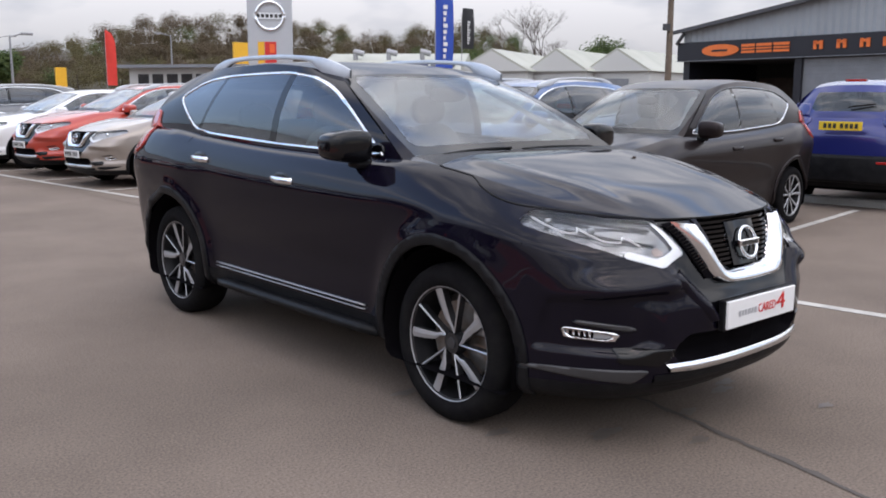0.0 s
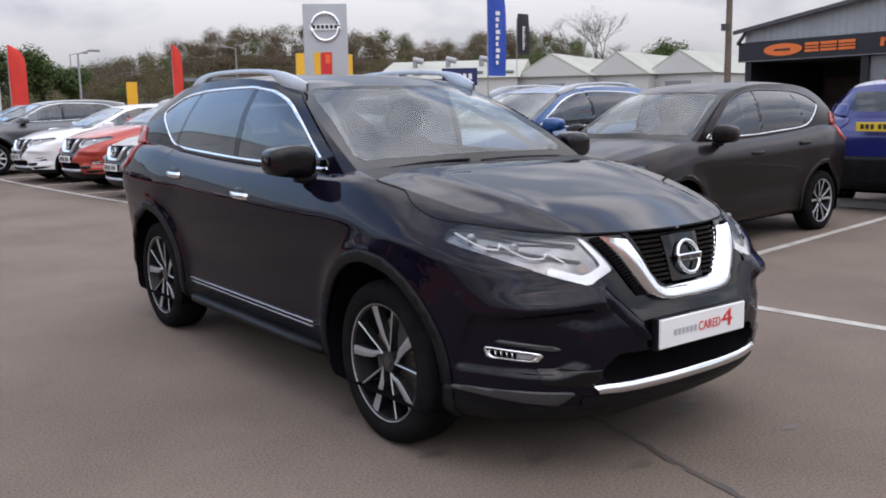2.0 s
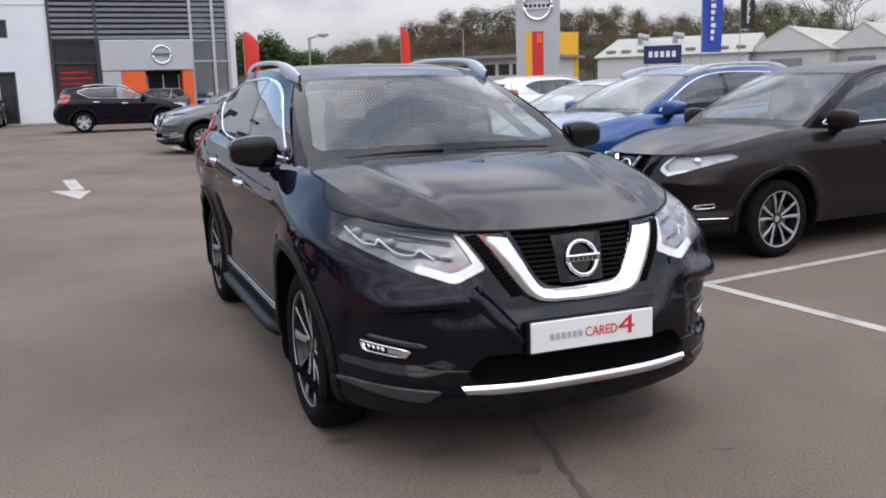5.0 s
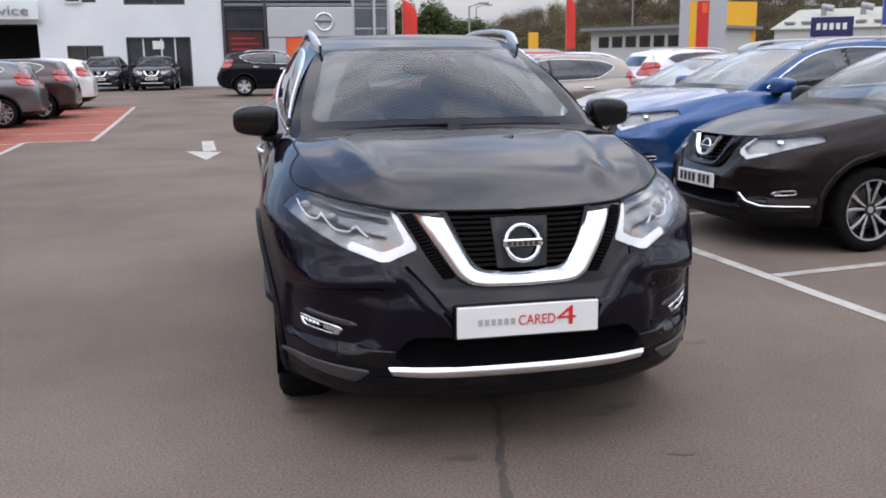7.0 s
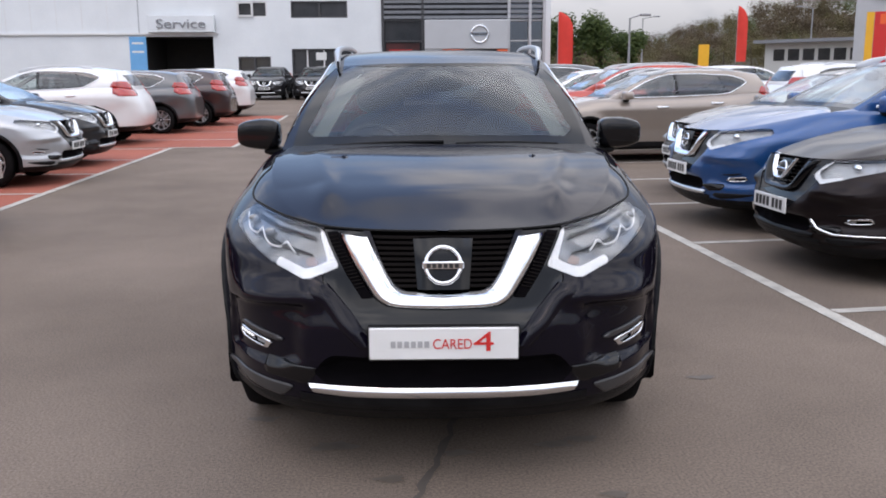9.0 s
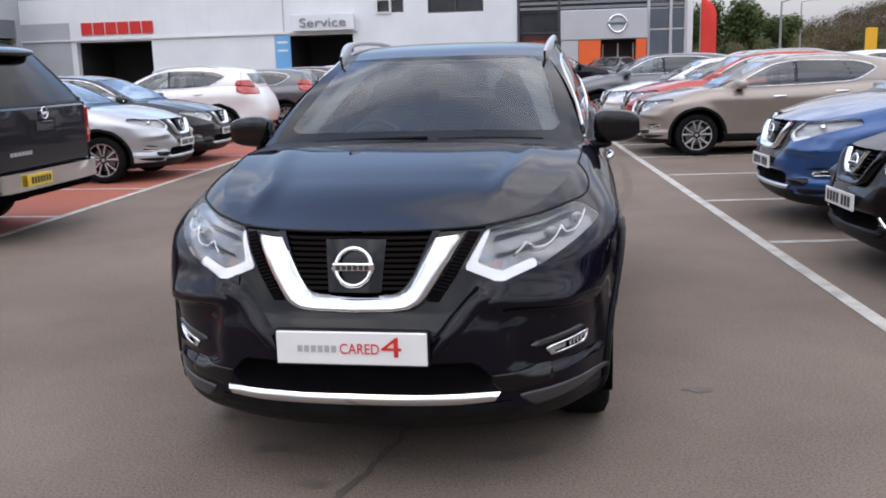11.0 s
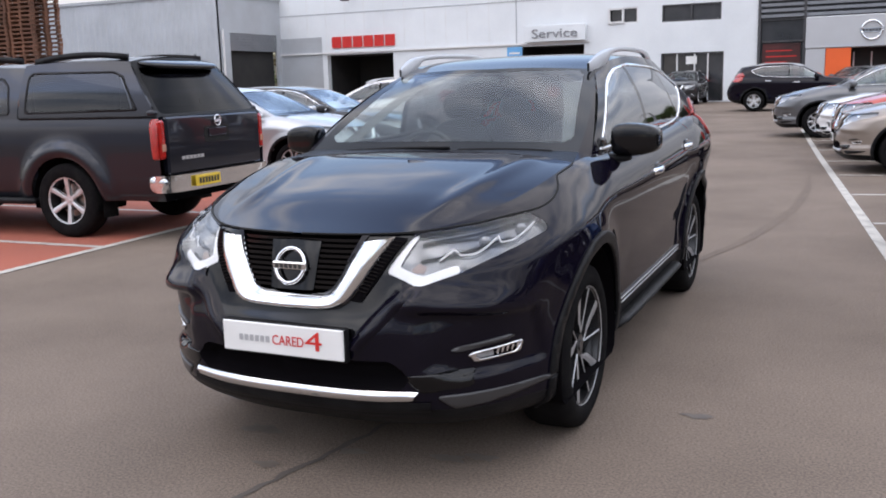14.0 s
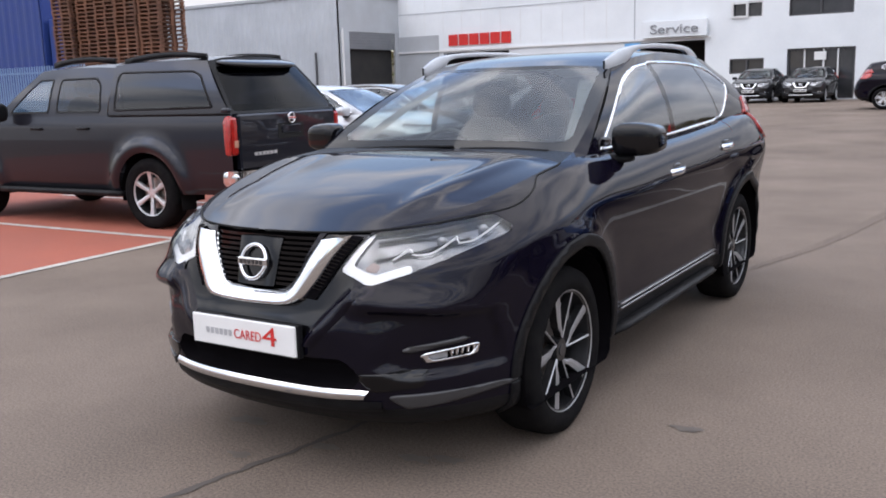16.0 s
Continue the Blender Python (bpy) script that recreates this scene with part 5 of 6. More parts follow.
badge = thing("round_wall_badge", "round chrome ring badge on the grey portal", "sign")
badge.matrix_basis = pose(2.18, FY - .93, 3.26, 0, 0, 0)
emblem(badge, (0, 0, 0), .92)
box("building_side", (5.35, FY, 0), (5.6, FY + 14, 8.2), WHITE_WALL, front)
box("building_back", (-28, FY + 13.7, 0), (5.35, FY + 14, 8.2), WHITE_WALL, front)
box("roof", (-28.0, FY - .1, 8.2), (5.7, FY + 14, 8.35), GREY_CLAD, front)

# grey workshop shed at the end
shed = thing("wall_workshop", "grey corrugated workshop shed with roller door", "wall", kind="structure")
xs = np.arange(-60, -28.0, .105)
prof = [(x, 34.6 - (.035 if k % 4 in (1, 2) else 0)) for k, x in enumerate(xs)] + [(-28.0, 34.6)]
S = sheet(np.array([[(x, y, 0.0), (x, y, 6.3)] for x, y in prof]))
CORR = mat("corrugated_grey", (0.49, 0.52, 0.55), 0.45, 0.1, vary=0.12, vscale=0.6, color2=(0.41, 0.435, 0.46))
made("corrugated_side", S, CORR, shed, smooth=False)
for lo, hi in (((-28.12, 34.6, 0), (-28.0, 35.4, 6.3)), ((-28.12, 39.6, 0), (-28.0, 40.0, 6.3)), ((-28.12, 35.4, 4.45), (-28.0, 39.6, 6.3))):
    box("end_wall", lo, hi, GREY_CLAD, shed)
# sheet behind the roller door, its colour standing in for the dark inside
box("roller_void", (-28.4, 35.4, 0), (-28.3, 39.6, 4.45), INDOOR_SHADE, shed)
for k in range(6):
    box("roller_slat", (-28.10, 35.45, 3.55 + k * .15), (-28.04, 39.55, 3.55 + k * .15 + .14), LOUVRE, shed)
box("shed_roof", (-60, 34.5, 6.3), (-27.9, 48, 6.45), GREY_CLAD, shed)
tube("downpipe", (-27.93, 34.75, .3), (-27.93, 34.75, 4.6), .06, FRAME_WHITE, shed)
box("link_wall", (-28, 40.0 - .02, 0), (-25.3, 40 - .005, 4.25), GREY_CLAD, shed)
tube("downpipe", (-29.6, 34.5, .3), (-29.6, 34.5, 3.4), .06, FRAME_DARK, shed)

# the whole block stands a little further off and larger than it was set out
SHOW_K = 1.057
SHOW_C = Vector((0, -4, 1.48))
for ob in [o for o in scene.objects if o.parent is None and o.name.split(".")[0] in ("wall_showroom", "window_1", "door_1", "service_sign", "red_wall_sign", "service_banner", "floodlight", "wall_glazed_front", "round_wall_badge", "wall_workshop")]:
    ob.matrix_basis = Matrix.Translation(SHOW_C * (1 - SHOW_K)) @ Matrix.Diagonal((SHOW_K, SHOW_K, SHOW_K, 1)) @ ob.matrix_basis


# ---- cars ----
def model(wb, nose, rear, belt, height, half):
    """Bends the shared crossover body to other proportions."""
    def warp(V):
        V[:, 0] *= half / .91
        V[:, 1] = np.interp(V[:, 1], (-1.0, 0, 2.705, 3.6), (-nose, 0, wb, wb + rear))
        V[:, 2] = np.interp(V[:, 2], (0, .30, 1.13, 1.652, 1.75), (0, .27, belt, height, height + .08))
        return V
    return warp


COMPACT = model(2.646, .93, .80, 1.05, 1.55, .90)
HATCH = model(2.70, 1.0, .80, 1.045, 1.63, .885)
TALL = model(2.53, .85, .74, 1.13, 1.68, .90)
SMALL = model(2.53, .85, .74, 1.06, 1.53, .885)
BLACK = paint("black_paint", (0.0042, 0.0034, 0.0085), 0.0, 0.4, 0.0, 0.82, 1.37)
BRONZE = paint("bronze_paint", (0.019, 0.0138, 0.0142), 0.6, 0.42, 0.05, 0.46, 1.36)
BLUE = paint("blue_paint", (0.004, 0.060, 0.21), 0.40)
NAVY = paint("navy_paint", (0.012, 0.016, 0.09), 0.3)
PURPLE = paint("ink_blue_paint", (0.014, 0.020, 0.15), 0.3)
TAUPE = paint("taupe_paint", (0.20, 0.18, 0.16), 0.5)
BEIGE = paint("beige_paint", (0.31, 0.262, 0.225), 0.45)
RED = paint("red_paint", (0.42, 0.035, 0.015), 0.2)
WHITE = paint("white_paint", (0.78, 0.78, 0.78), 0.0)
SILVER = paint("silver_paint", (0.50, 0.51, 0.53), 0.6)
GREY = paint("grey_paint", (0.115, 0.118, 0.125), 0.5)
CHARCOAL = paint("charcoal_paint", (0.016, 0.016, 0.019), 0.2, 0.4, 0.1)

car("crossover_car", "gleaming black crossover car with chrome trim parked in the aisle", BLACK, Matrix(), hi=True, wheel="blade", plate="dealer", wheel_r=.355)


def slot(x, y, turn):
    return pose(x, y, gz(y), 0, 0, turn)


ROW_R, ROW_L = -85.0, 93.5
RIGHT = "cars parked in the white-lined row"
LEFT = "cars parked in the red bays"
car("hatchback_car", "dark bronze hatchback parked nose to the aisle", BRONZE, slot(3.52, 2.86, ROW_R), warp=HATCH, group=RIGHT, wheel="bicolour", rails=False, wheel_r=.325, trim="part", vee=False, clad=False)
car("crossover_car", "bright blue crossover with chrome roof rails in its bay", BLUE, slot(3.39, 5.05, ROW_R), group=RIGHT, wheel="blade", rails=True)
car("crossover_car", "taupe grey crossover parked behind the blue one", TAUPE, slot(3.86, 7.4, ROW_R), warp=COMPACT, group=RIGHT, rails=False, wheel_r=.335)
car("crossover_car", "pale beige crossover with silver wheels in its bay", BEIGE, slot(2.45, 11.85, ROW_R), warp=COMPACT, group=RIGHT, wheel="bicolour", rails=True, wheel_r=.335)
car("crossover_car", "orange-red crossover parked in its bay", RED, slot(2.42, 14.25, ROW_R), group=RIGHT, rails=True)
car("crossover_car", "white crossover parked in its bay", WHITE, slot(2.0, 16.6, ROW_R), warp=COMPACT, group=RIGHT, rails=False, wheel_r=.335)
car("crossover_car", "dark navy crossover at the far end of the row", NAVY, slot(1.55, 23.4, ROW_R + 8), warp=COMPACT, group=RIGHT, rails=False, wheel_r=.335)
car("crossover_car", "grey crossover at the end of the row with a price card", GREY, slot(1.02, 19.5, ROW_R), group=RIGHT, wheel="ten", rails=False)
car("crossover_car", "silver crossover parked nose out in a red bay", SILVER, slot(-6.02, 8.9, ROW_L), warp=COMPACT, group=LEFT, wheel="bicolour", rails=False, wheel_r=.335)
car("crossover_car", "charcoal crossover parked nose out in a red bay", CHARCOAL, slot(-6.40, 11.4, ROW_L), warp=COMPACT, group=LEFT, rails=False, wheel_r=.335)
car("crossover_car", "white crossover parked tail out in a red bay", WHITE, slot(-9.85, 15.75, -86.5), group=LEFT, rails=True)
car("crossover_car", "grey crossover parked tail out in a red bay", GREY, slot(-9.42, 19.1, -86.5), warp=COMPACT, group=LEFT, wheel="bicolour", rails=False, wheel_r=.335)
car("crossover_car", "dark maroon crossover parked tail out", paint("maroon_paint", (0.03, 0.012, 0.014), 0.3), slot(-9.10, 21.6, -86.5), warp=COMPACT, group=LEFT, rails=False, wheel_r=.335)
car("hatchback_car", "white hatchback at the end of the red bays", WHITE, slot(-9.10, 25.3, -86.5), warp=SMALL, group=LEFT, rails=False, wheel_r=.31)
WALL_CARS = "dark cars parked against the showroom wall"
car("crossover_car", "black crossover facing out from the showroom wall", CHARCOAL, slot(-7.75, 38.6, 2), warp=COMPACT, wheel_r=.335, group=WALL_CARS, rails=False)
car("crossover_car", "black crossover before the staff entrance", CHARCOAL, slot(-5.55, 38.6, 0), warp=COMPACT, group=WALL_CARS, rails=False, wheel_r=.335)
car("crossover_car", "black crossover parked side-on across the aisle end", BLACK, slot(1.22, 31.3, 90), group=WALL_CARS, rails=True)
car("hatchback_car", "dark hatchback parked before the showroom portal", GREY, slot(1.35, 38.3, -24), warp=SMALL, group=WALL_CARS, rails=False, wheel_r=.31)
car("crossover_car", "white crossover in the back row with its tail showing", WHITE, slot(11.2, 17.0, 95), group="cars in the back row", rails=True)
car("crossover_car", "white crossover further along the back row", WHITE, slot(11.0, 24.0, 95), warp=COMPACT, group="cars in the back row", rails=False, wheel_r=.335)
small = car("small_crossover_car", "ink-blue small crossover with its yellow plate showing", PURPLE, slot(11.31, 2.83, 95), warp=TALL, group="cars in the back row", rails=False, wheel_r=.335)
for corner in [o for o in small.children if o.name.startswith("tail_lamp")]:
    corner.name, corner.data.materials[0] = "rear_corner", PURPLE
    tagged(corner, "painted rear corner panel")
box("brake_light", (-.13, 2.86, 1.625), (.13, 2.93, 1.655), LENS_RED, small, bevel=.004)
tube("rear_wiper", (-.02, 3.19, 1.30), (-.34, 3.13, 1.345), .012, PLASTIC, small)
box("rear_bumper", (-.70, 3.10, .34), (.70, 3.315, .70), PLASTIC, small, "black lower rear bumper", bevel=.05, segments=3)
box("rear_reflector", (-.62, 3.316, .60), (-.46, 3.325, .63), LENS_RED, small, bevel=.003)
yp = box("rear_plate", (-.27, 3.335, 1.01), (.27, 3.35, 1.12), PLATE_YELLOW, small, "yellow rear plate", bevel=.003)
for k in range(7):
    x = -.22 + k * .060 + (.03 if k > 3 else 0)
    box("print_stroke", (x, 3.351, 1.035), (x + .042, 3.352, 1.095), PRINT_BLACK, yp)
card_car = [o for o in scene.objects if o.get("label", "").endswith("price card")][0]
box("price_card", (-.80, 1.30, 1.17), (-.79, 1.50, 1.36), PLATE_WHITE, card_car)


# ---- the pickup ----
def pickup(m, body):
    root = thing("pickup_truck", "dark grey double-cab pickup with a canopy and chrome rear bumper", "pickup", m)
    wb, tail = 3.08, 4.31
    side_x = curve((.40, .48, .62, .90, 1.12, 1.24), (.86, .895, .915, .925, .915, .885))
    ys, zs = np.linspace(-.85, tail, 90), np.linspace(.40, 1.24, 26)
    S = np.array([[(side_x(z) - .10 * ease((-.35 - y) / .5), y, z) for z in zs] for y in ys])
    V, F = sheet(S)

    def wheel_r(V):
        return np.minimum(np.hypot(V[:, 1], V[:, 2] - .38), np.hypot(V[:, 1] - wb, V[:, 2] - .38))
    V[:, 0] += .060 * np.exp(-((wheel_r(V) - .53) / .085) ** 2)
    shell = outward((V, F))
    _, shell = split(shell, lambda V: wheel_r(V) - .465)
    flare, shell = split(shell, lambda V: wheel_r(V) - .63)
    lamp, shell = split(shell, inside(((tail - .10, 1.215), (tail - .07, .82), (tail + .1, .82), (tail + .1, 1.215))))
    gap, shell = split(shell, lambda V: np.minimum(np.minimum(near(((.62, 1.3), (.60, .3)), .010)(V), near(((1.55, 1.3), (1.56, .3)), .010)(V)), near(((2.49, 1.3), (2.49, .3)), .030)(V)))
    wing, rest = split(shell, lambda V: V[:, 1] - .61)
    fd, rest = split(rest, lambda V: V[:, 1] - 1.555)
    rd, bed = split(rest, lambda V: V[:, 1] - 2.49)
    # cab and canopy sides
    def upper(y0b, y0t, y1b, y1t, zt, xt, n=40):
        b, t = arc((.885, y0b, 1.24), (.885, y1b, 1.24), n), arc((xt, y0t, zt), (xt, y1t, zt), n, (0, 0, .02))
        return outward(sheet(coons(b, t, arc(b[0], t[0], 16, (.03, 0, 0)), arc(b[-1], t[-1], 16, (.03, 0, 0)))))
    cab, can = upper(.55, 1.22, 2.48, 2.485, 1.765, .68), upper(2.50, 2.495, tail - .02, 3.86, 1.79, .70)
    w1 = inside(((.76, 1.275), (1.22, 1.650), (1.26, 1.668), (1.50, 1.668), (1.50, 1.275)))
    w2 = inside(((1.62, 1.275), (1.62, 1.668), (2.22, 1.668), (2.32, 1.58), (2.38, 1.275)))
    w3 = inside(((2.58, 1.285), (2.58, 1.68), (2.64, 1.715), (3.70, 1.700), (3.83, 1.65), (4.06, 1.30)))
    g1, cab = split(cab, w1)
    g2, cab = split(cab, w2)
    g3, can = split(can, w3)
    frames = []
    for w, g in ((w1, g1), (w2, g2), (w3, g3)):
        frames.append(split(g, lambda V, w=w: -(w(V) + .022)))
    g1, g2, g3 = [f[1] for f in frames]
    for f in frames:
        for T in (f[0], mirrored(f[0])):
            made("window_seal", thick(T, .004), PLASTIC, root)
    box("cab_gap", (-.66, 2.465, .45), (.66, 2.515, 1.72), UNDER, root)
    for sg in (-1, 1):
        made("canopy_seam", sweep([(sg * .892, y, 1.242) for y in np.linspace(2.52, tail - .03, 8)], [(-.01, -.012), (.008, -.012), (.008, .012), (-.01, .012)]), PLASTIC, root)
        made("canopy_corner", (blob(.03, .06, .03)[0] + (sg * .87, tail - .09, 1.275), blob(.03, .06, .03)[1]), body, root)
    flare_f, flare_r = split(flare, lambda V: V[:, 1] - 1.5)
    for nm, S, mt in (("front_wing", wing, body), ("wheel_arch_flare", flare_f, body), ("wheel_arch_flare", flare_r, body), ("front_door", fd, body), ("rear_door", rd, body), ("bed_side", bed, body), ("panel_gap", shifted(gap, -.006), SEAM), ("cab_side", cab, body), ("canopy_side", can, body), ("front_side_window", g1, PANE_SIDE), ("rear_side_window", g2, CANOPY_SIDE), ("canopy_window", g3, CANOPY_SIDE), ("tail_lamp", thick(lamp, .012), LENS_RED)):
        for T in (S, mirrored(S)):
            ob = made(nm, T, mt, root)
            if mt in (PANE_SIDE, CANOPY_SIDE, CANOPY_GLASS):
                ob.visible_shadow = False
    for sg in (-1, 1):
        box("tail_lamp_rear", (sg * .874 - .042, tail - .03, .82), (sg * .874 + .042, tail + .026, 1.205), LENS_RED, root, "tall red tail lamp", bevel=.02)
        box("reversing_lamp", (sg * .874 - .030, tail + .027, .90), (sg * .874 + .030, tail + .031, .97), LENS_AMBER, root, bevel=.002)
    # tailgate, rear glass, roof, spoiler
    box("tailgate", (-.825, tail - .05, .66), (.825, tail + .035, 1.235), body, root, bevel=.02)
    # flat black patch paints the shade of a hollow round the handle
    box("handle_recess", (-.22, tail + .030, .95), (.22, tail + .0375, 1.115), SEAM, root, bevel=.003)
    box("tailgate_handle", (-.16, tail + .036, 1.01), (.16, tail + .050, 1.095), body, root, bevel=.006)
    for k in range(6):
        box("print_stroke", (.26 + k * .062, tail + .036, .80), (.31 + k * .062, tail + .040, .835), SATIN, root)
    emblem(root, (0, tail + .055, 1.17), .13)
    rear = outward(sheet(coons(arc((-.885, tail - .02, 1.24), (.885, tail - .02, 1.24), 20, (0, .04, 0)), arc((-.70, 3.86, 1.79), (.70, 3.86, 1.79), 20, (0, .03, .05)), arc((-.885, tail - .02, 1.24), (-.70, 3.86, 1.79), 12), arc((.885, tail - .02, 1.24), (.70, 3.86, 1.79), 12))))
    glass_r, frame_r = split(rear, inside(((-.83, 1.265), (-.67, 1.73), (.67, 1.73), (.83, 1.265)), (0, 2)))
    made("canopy_rear_frame", frame_r, PLASTIC, root)
    made("canopy_rear_window", glass_r, CANOPY_GLASS, root).visible_shadow = False
    tube("latch", (0, 4.17, 1.33), (0, 4.15, 1.40), .014, PLASTIC, root)
    made("spoiler", (blob(.62, .17, .045)[0] @ np.array(((1, 0, 0), (0, .97, -.2), (0, .2, .97))) + (0, 3.92, 1.765), blob(.62, .17, .045)[1]), GLOSS_BLACK, root, "gloss dark canopy spoiler")
    for y0, y1, z, xw in ((1.22, 2.485, 1.765, .68), (2.495, 3.86, 1.79, .70)):
        n = 14
        R = coons(arc((-xw, y0, z), (-xw, y1, z), n, (0, 0, .02)), arc((xw, y0, z), (xw, y1, z), n, (0, 0, .02)), arc((-xw, y0, z), (xw, y0, z), 12, (0, -.02, .06)), arc((-xw, y1, z), (xw, y1, z), 12, (0, 0, .06)))
        made("roof", outward(sheet(R)), body, root)
    for sg in (-1, 1):
        for y0, y1 in ((1.35, 2.35), (2.55, 3.75)):
            made("roof_rail", sweep(arc((sg * .60, y0, 1.825), (sg * .60, y1, 1.84), 9, (0, 0, .045)), [(-.03, -.03), (.03, -.03), (.022, .03), (-.022, .03)]), PLASTIC, root)
    scr = outward(sheet(coons(arc((-.80, .55, 1.24), (.80, .55, 1.24), 12, (0, -.06, .01)), arc((-.68, 1.22, 1.765), (.68, 1.22, 1.765), 12, (0, -.02, .06)), arc((-.80, .55, 1.24), (-.68, 1.22, 1.765), 8), arc((.80, .55, 1.24), (.68, 1.22, 1.765), 8))))
    made("windscreen", scr, PANE, root).visible_shadow = False
    box("bonnet", (-.80, -.80, .98), (.80, .58, 1.20), body, root, bevel=.07, segments=3)
    box("nose", (-.82, -.92, .42), (.82, -.70, 1.12), body, root, bevel=.08, segments=3)
    # rear bumper and plate
    turn_a = np.linspace(-np.pi / 2, np.pi / 2, 45)
    bumper_line = [(.90 * np.sign(math.sin(q)) * abs(math.sin(q)) ** .5, tail - .06 + .15 * abs(math.cos(q)) ** .5, .575) for q in turn_a]
    made("rear_bumper", sweep(bumper_line, [(-.04, -.085), (.03, -.085), (.052, -.05), (.055, .055), (.035, .08), (-.04, .085)]), CHROME, root, "chrome rear step bumper", sharp=35)
    for sg in (-1, 1):
        made("bumper_end", (blob(.055, .11, .088, 3)[0] + (sg * .885, tail - .05, .575), blob(.055, .11, .088, 3)[1]), CHROME, root, "rounded chrome bumper end")
    yp = box("number_plate", (.16, tail + .148, .525), (.58, tail + .158, .635), PLATE_YELLOW, root, "yellow rear plate", bevel=.003)
    for k in range(7):
        x = .19 + k * .05
        box("print_stroke", (x, tail + .1585, .55), (x + .036, tail + .1595, .61), PRINT_BLACK, yp)
    for sg in (-1, 1):
        made("side_step", sweep([(sg * .90, y, .38) for y in np.linspace(.55, 2.65, 12)], [(-.07, -.03), (.06, -.03), (.06, .03), (-.07, .03)]), PLASTIC, root)
        for hy in (1.40, 2.20):
            made("door_handle", sweep([(sg * (.925 + .03 * math.sin(q * math.pi)), hy - .19 * q, 1.10) for q in np.linspace(0, 1, 7)], [(-.008, -.014), (.008, -.014), (.008, .014), (-.008, .014)]), PLASTIC, root)
        made("door_mirror", (blob(.11, .06, .11, 3)[0] + (sg * 1.04, .80, 1.30), blob(.11, .06, .11, 3)[1]), PLASTIC, root)
        made("mud_flap", sheet(np.array([[(sg * x, wb + .47, z) for x in (.70, .92)] for z in (.22, .60)])), RUBBER, root)
        for y in (0, wb):
            wheel_parts(root, "six", (sg * .81, y, .39), sg > 0, .39, .25, .245)
            a = np.linspace(0, 2 * np.pi, 25)
            W = np.array([[(sg * x, y + .46 * math.cos(q), max(.38 + .46 * math.sin(q), .3)) for q in a] for x in (.90, .55, .545)])
            W[2] = (sg * .545, y, .45)
            made("wheel_well", sheet(W), UNDER, root)
    V, F = sheet(np.array([[(x, y, .40) for x in (-.85, -.56, .56, .85)] for y in (-.8, -.46, .46, 2.60, 3.56, tail)]))
    F = [f for f in F if not (abs(np.mean([V[i][0] for i in f])) > .65 and (abs(np.mean([V[i][1] for i in f])) < .3 or abs(np.mean([V[i][1] for i in f]) - 3.08) < .3))]
    made("floor_pan", (V, F), UNDER, root, smooth=False)
    box("axle", (-.7, wb - .07, .30), (.7, wb + .07, .44), UNDER, root, bevel=.03)
    for sg in (-1, 1):
        made("seat", (blob(.23, .10, .36)[0] + (sg * .36, 1.45, 1.10), blob(.23, .10, .36)[1]), FABRIC, root)
        made("headrest", (blob(.12, .05, .09)[0] + (sg * .36, 1.50, 1.57), blob(.12, .05, .09)[1]), FABRIC, root)
    made("bench", (blob(.60, .10, .34)[0] + (0, 2.25, 1.05), blob(.60, .10, .34)[1]), FABRIC, root)
    return root


pickup(slot(-8.70, 3.98, -87), paint("slate_paint", (0.014, 0.015, 0.022), 0.45, 0.32, 0.15, 0.7))


# ---- pallets, fence, container behind the pickup ----
PALLET = mat("pallet_wood", (0.20, 0.085, 0.045), 0.8, vary=0.35, vscale=2, color2=(0.10, 0.05, 0.032), fine=0.2, fscale=40, rnd=0.25)
bm = bmesh.new()
for y in np.linspace(-.55, .55, 5):
    add_box(bm, (-.6, y - .05, .115), (.6, y + .05, .137))
for y in (-.52, 0, .52):
    add_box(bm, (-.6, y - .05, 0), (.6, y + .05, .022))
for x in (-.53, 0, .53):
    add_box(bm, (x - .06, -.6, .09), (x + .06, .6, .115))
    for y in (-.52, 0, .52):
        add_box(bm, (x - .06, y - .06, .022), (x + .06, y + .06, .09))
pallet_me = bpy.data.meshes.new("pallet")
bm.to_mesh(pallet_me)
bm.free()
pallet_me.materials.append(PALLET)
rng = random.Random(7)
for k in range(5):
    st = thing("pallet_stack", "tall stack of red-brown timber pallets", "pallets", pose(-29.45 + k * 1.27, 20.0 + rng.uniform(-.15, .15), gz(20), 0, 0, rng.uniform(-2, 2)), "pallet stacks by the shed")
    for j in range(38):
        p = new("pallet", pallet_me)
        p.parent = st
        p.matrix_basis = pose(rng.uniform(-.018, .018), rng.uniform(-.02, .02), j * .148, 0, 0, rng.uniform(-.7, .7))
CONT_BLUE = mat("container_blue", (0.010, 0.035, 0.20), 0.5, vary=0.25, vscale=0.8, color2=(0.02, 0.045, 0.18))
ct = thing("shipping_container", "tall blue steel container with ribbed sides", "container", slot(-40.6, 23.0, 0))
prof = []
for k, x in enumerate(np.arange(-4.6, 4.61, .14)):
    prof.append((x, -.035 if k % 4 in (1, 2) else 0))
made("ribbed_side", sheet(np.array([[(x, y, z) for z in (0, 6.8)] for x, y in prof])), CONT_BLUE, ct, smooth=False)
box("container_body", (-4.6, .01, 0), (4.6, 2.4, 6.8), CONT_BLUE, ct)
box("small_blue_store", (4.75, .2, 0), (6.9, 2.0, 4.9), CONT_BLUE, ct, bevel=.03)
FENCE_BLUE = mat("fence_blue", (0.24, 0.36, 0.56), 0.45, 0.2, vary=0.2, vscale=3)
fn = thing("palisade_fence", "blue steel palisade fence", "fence")
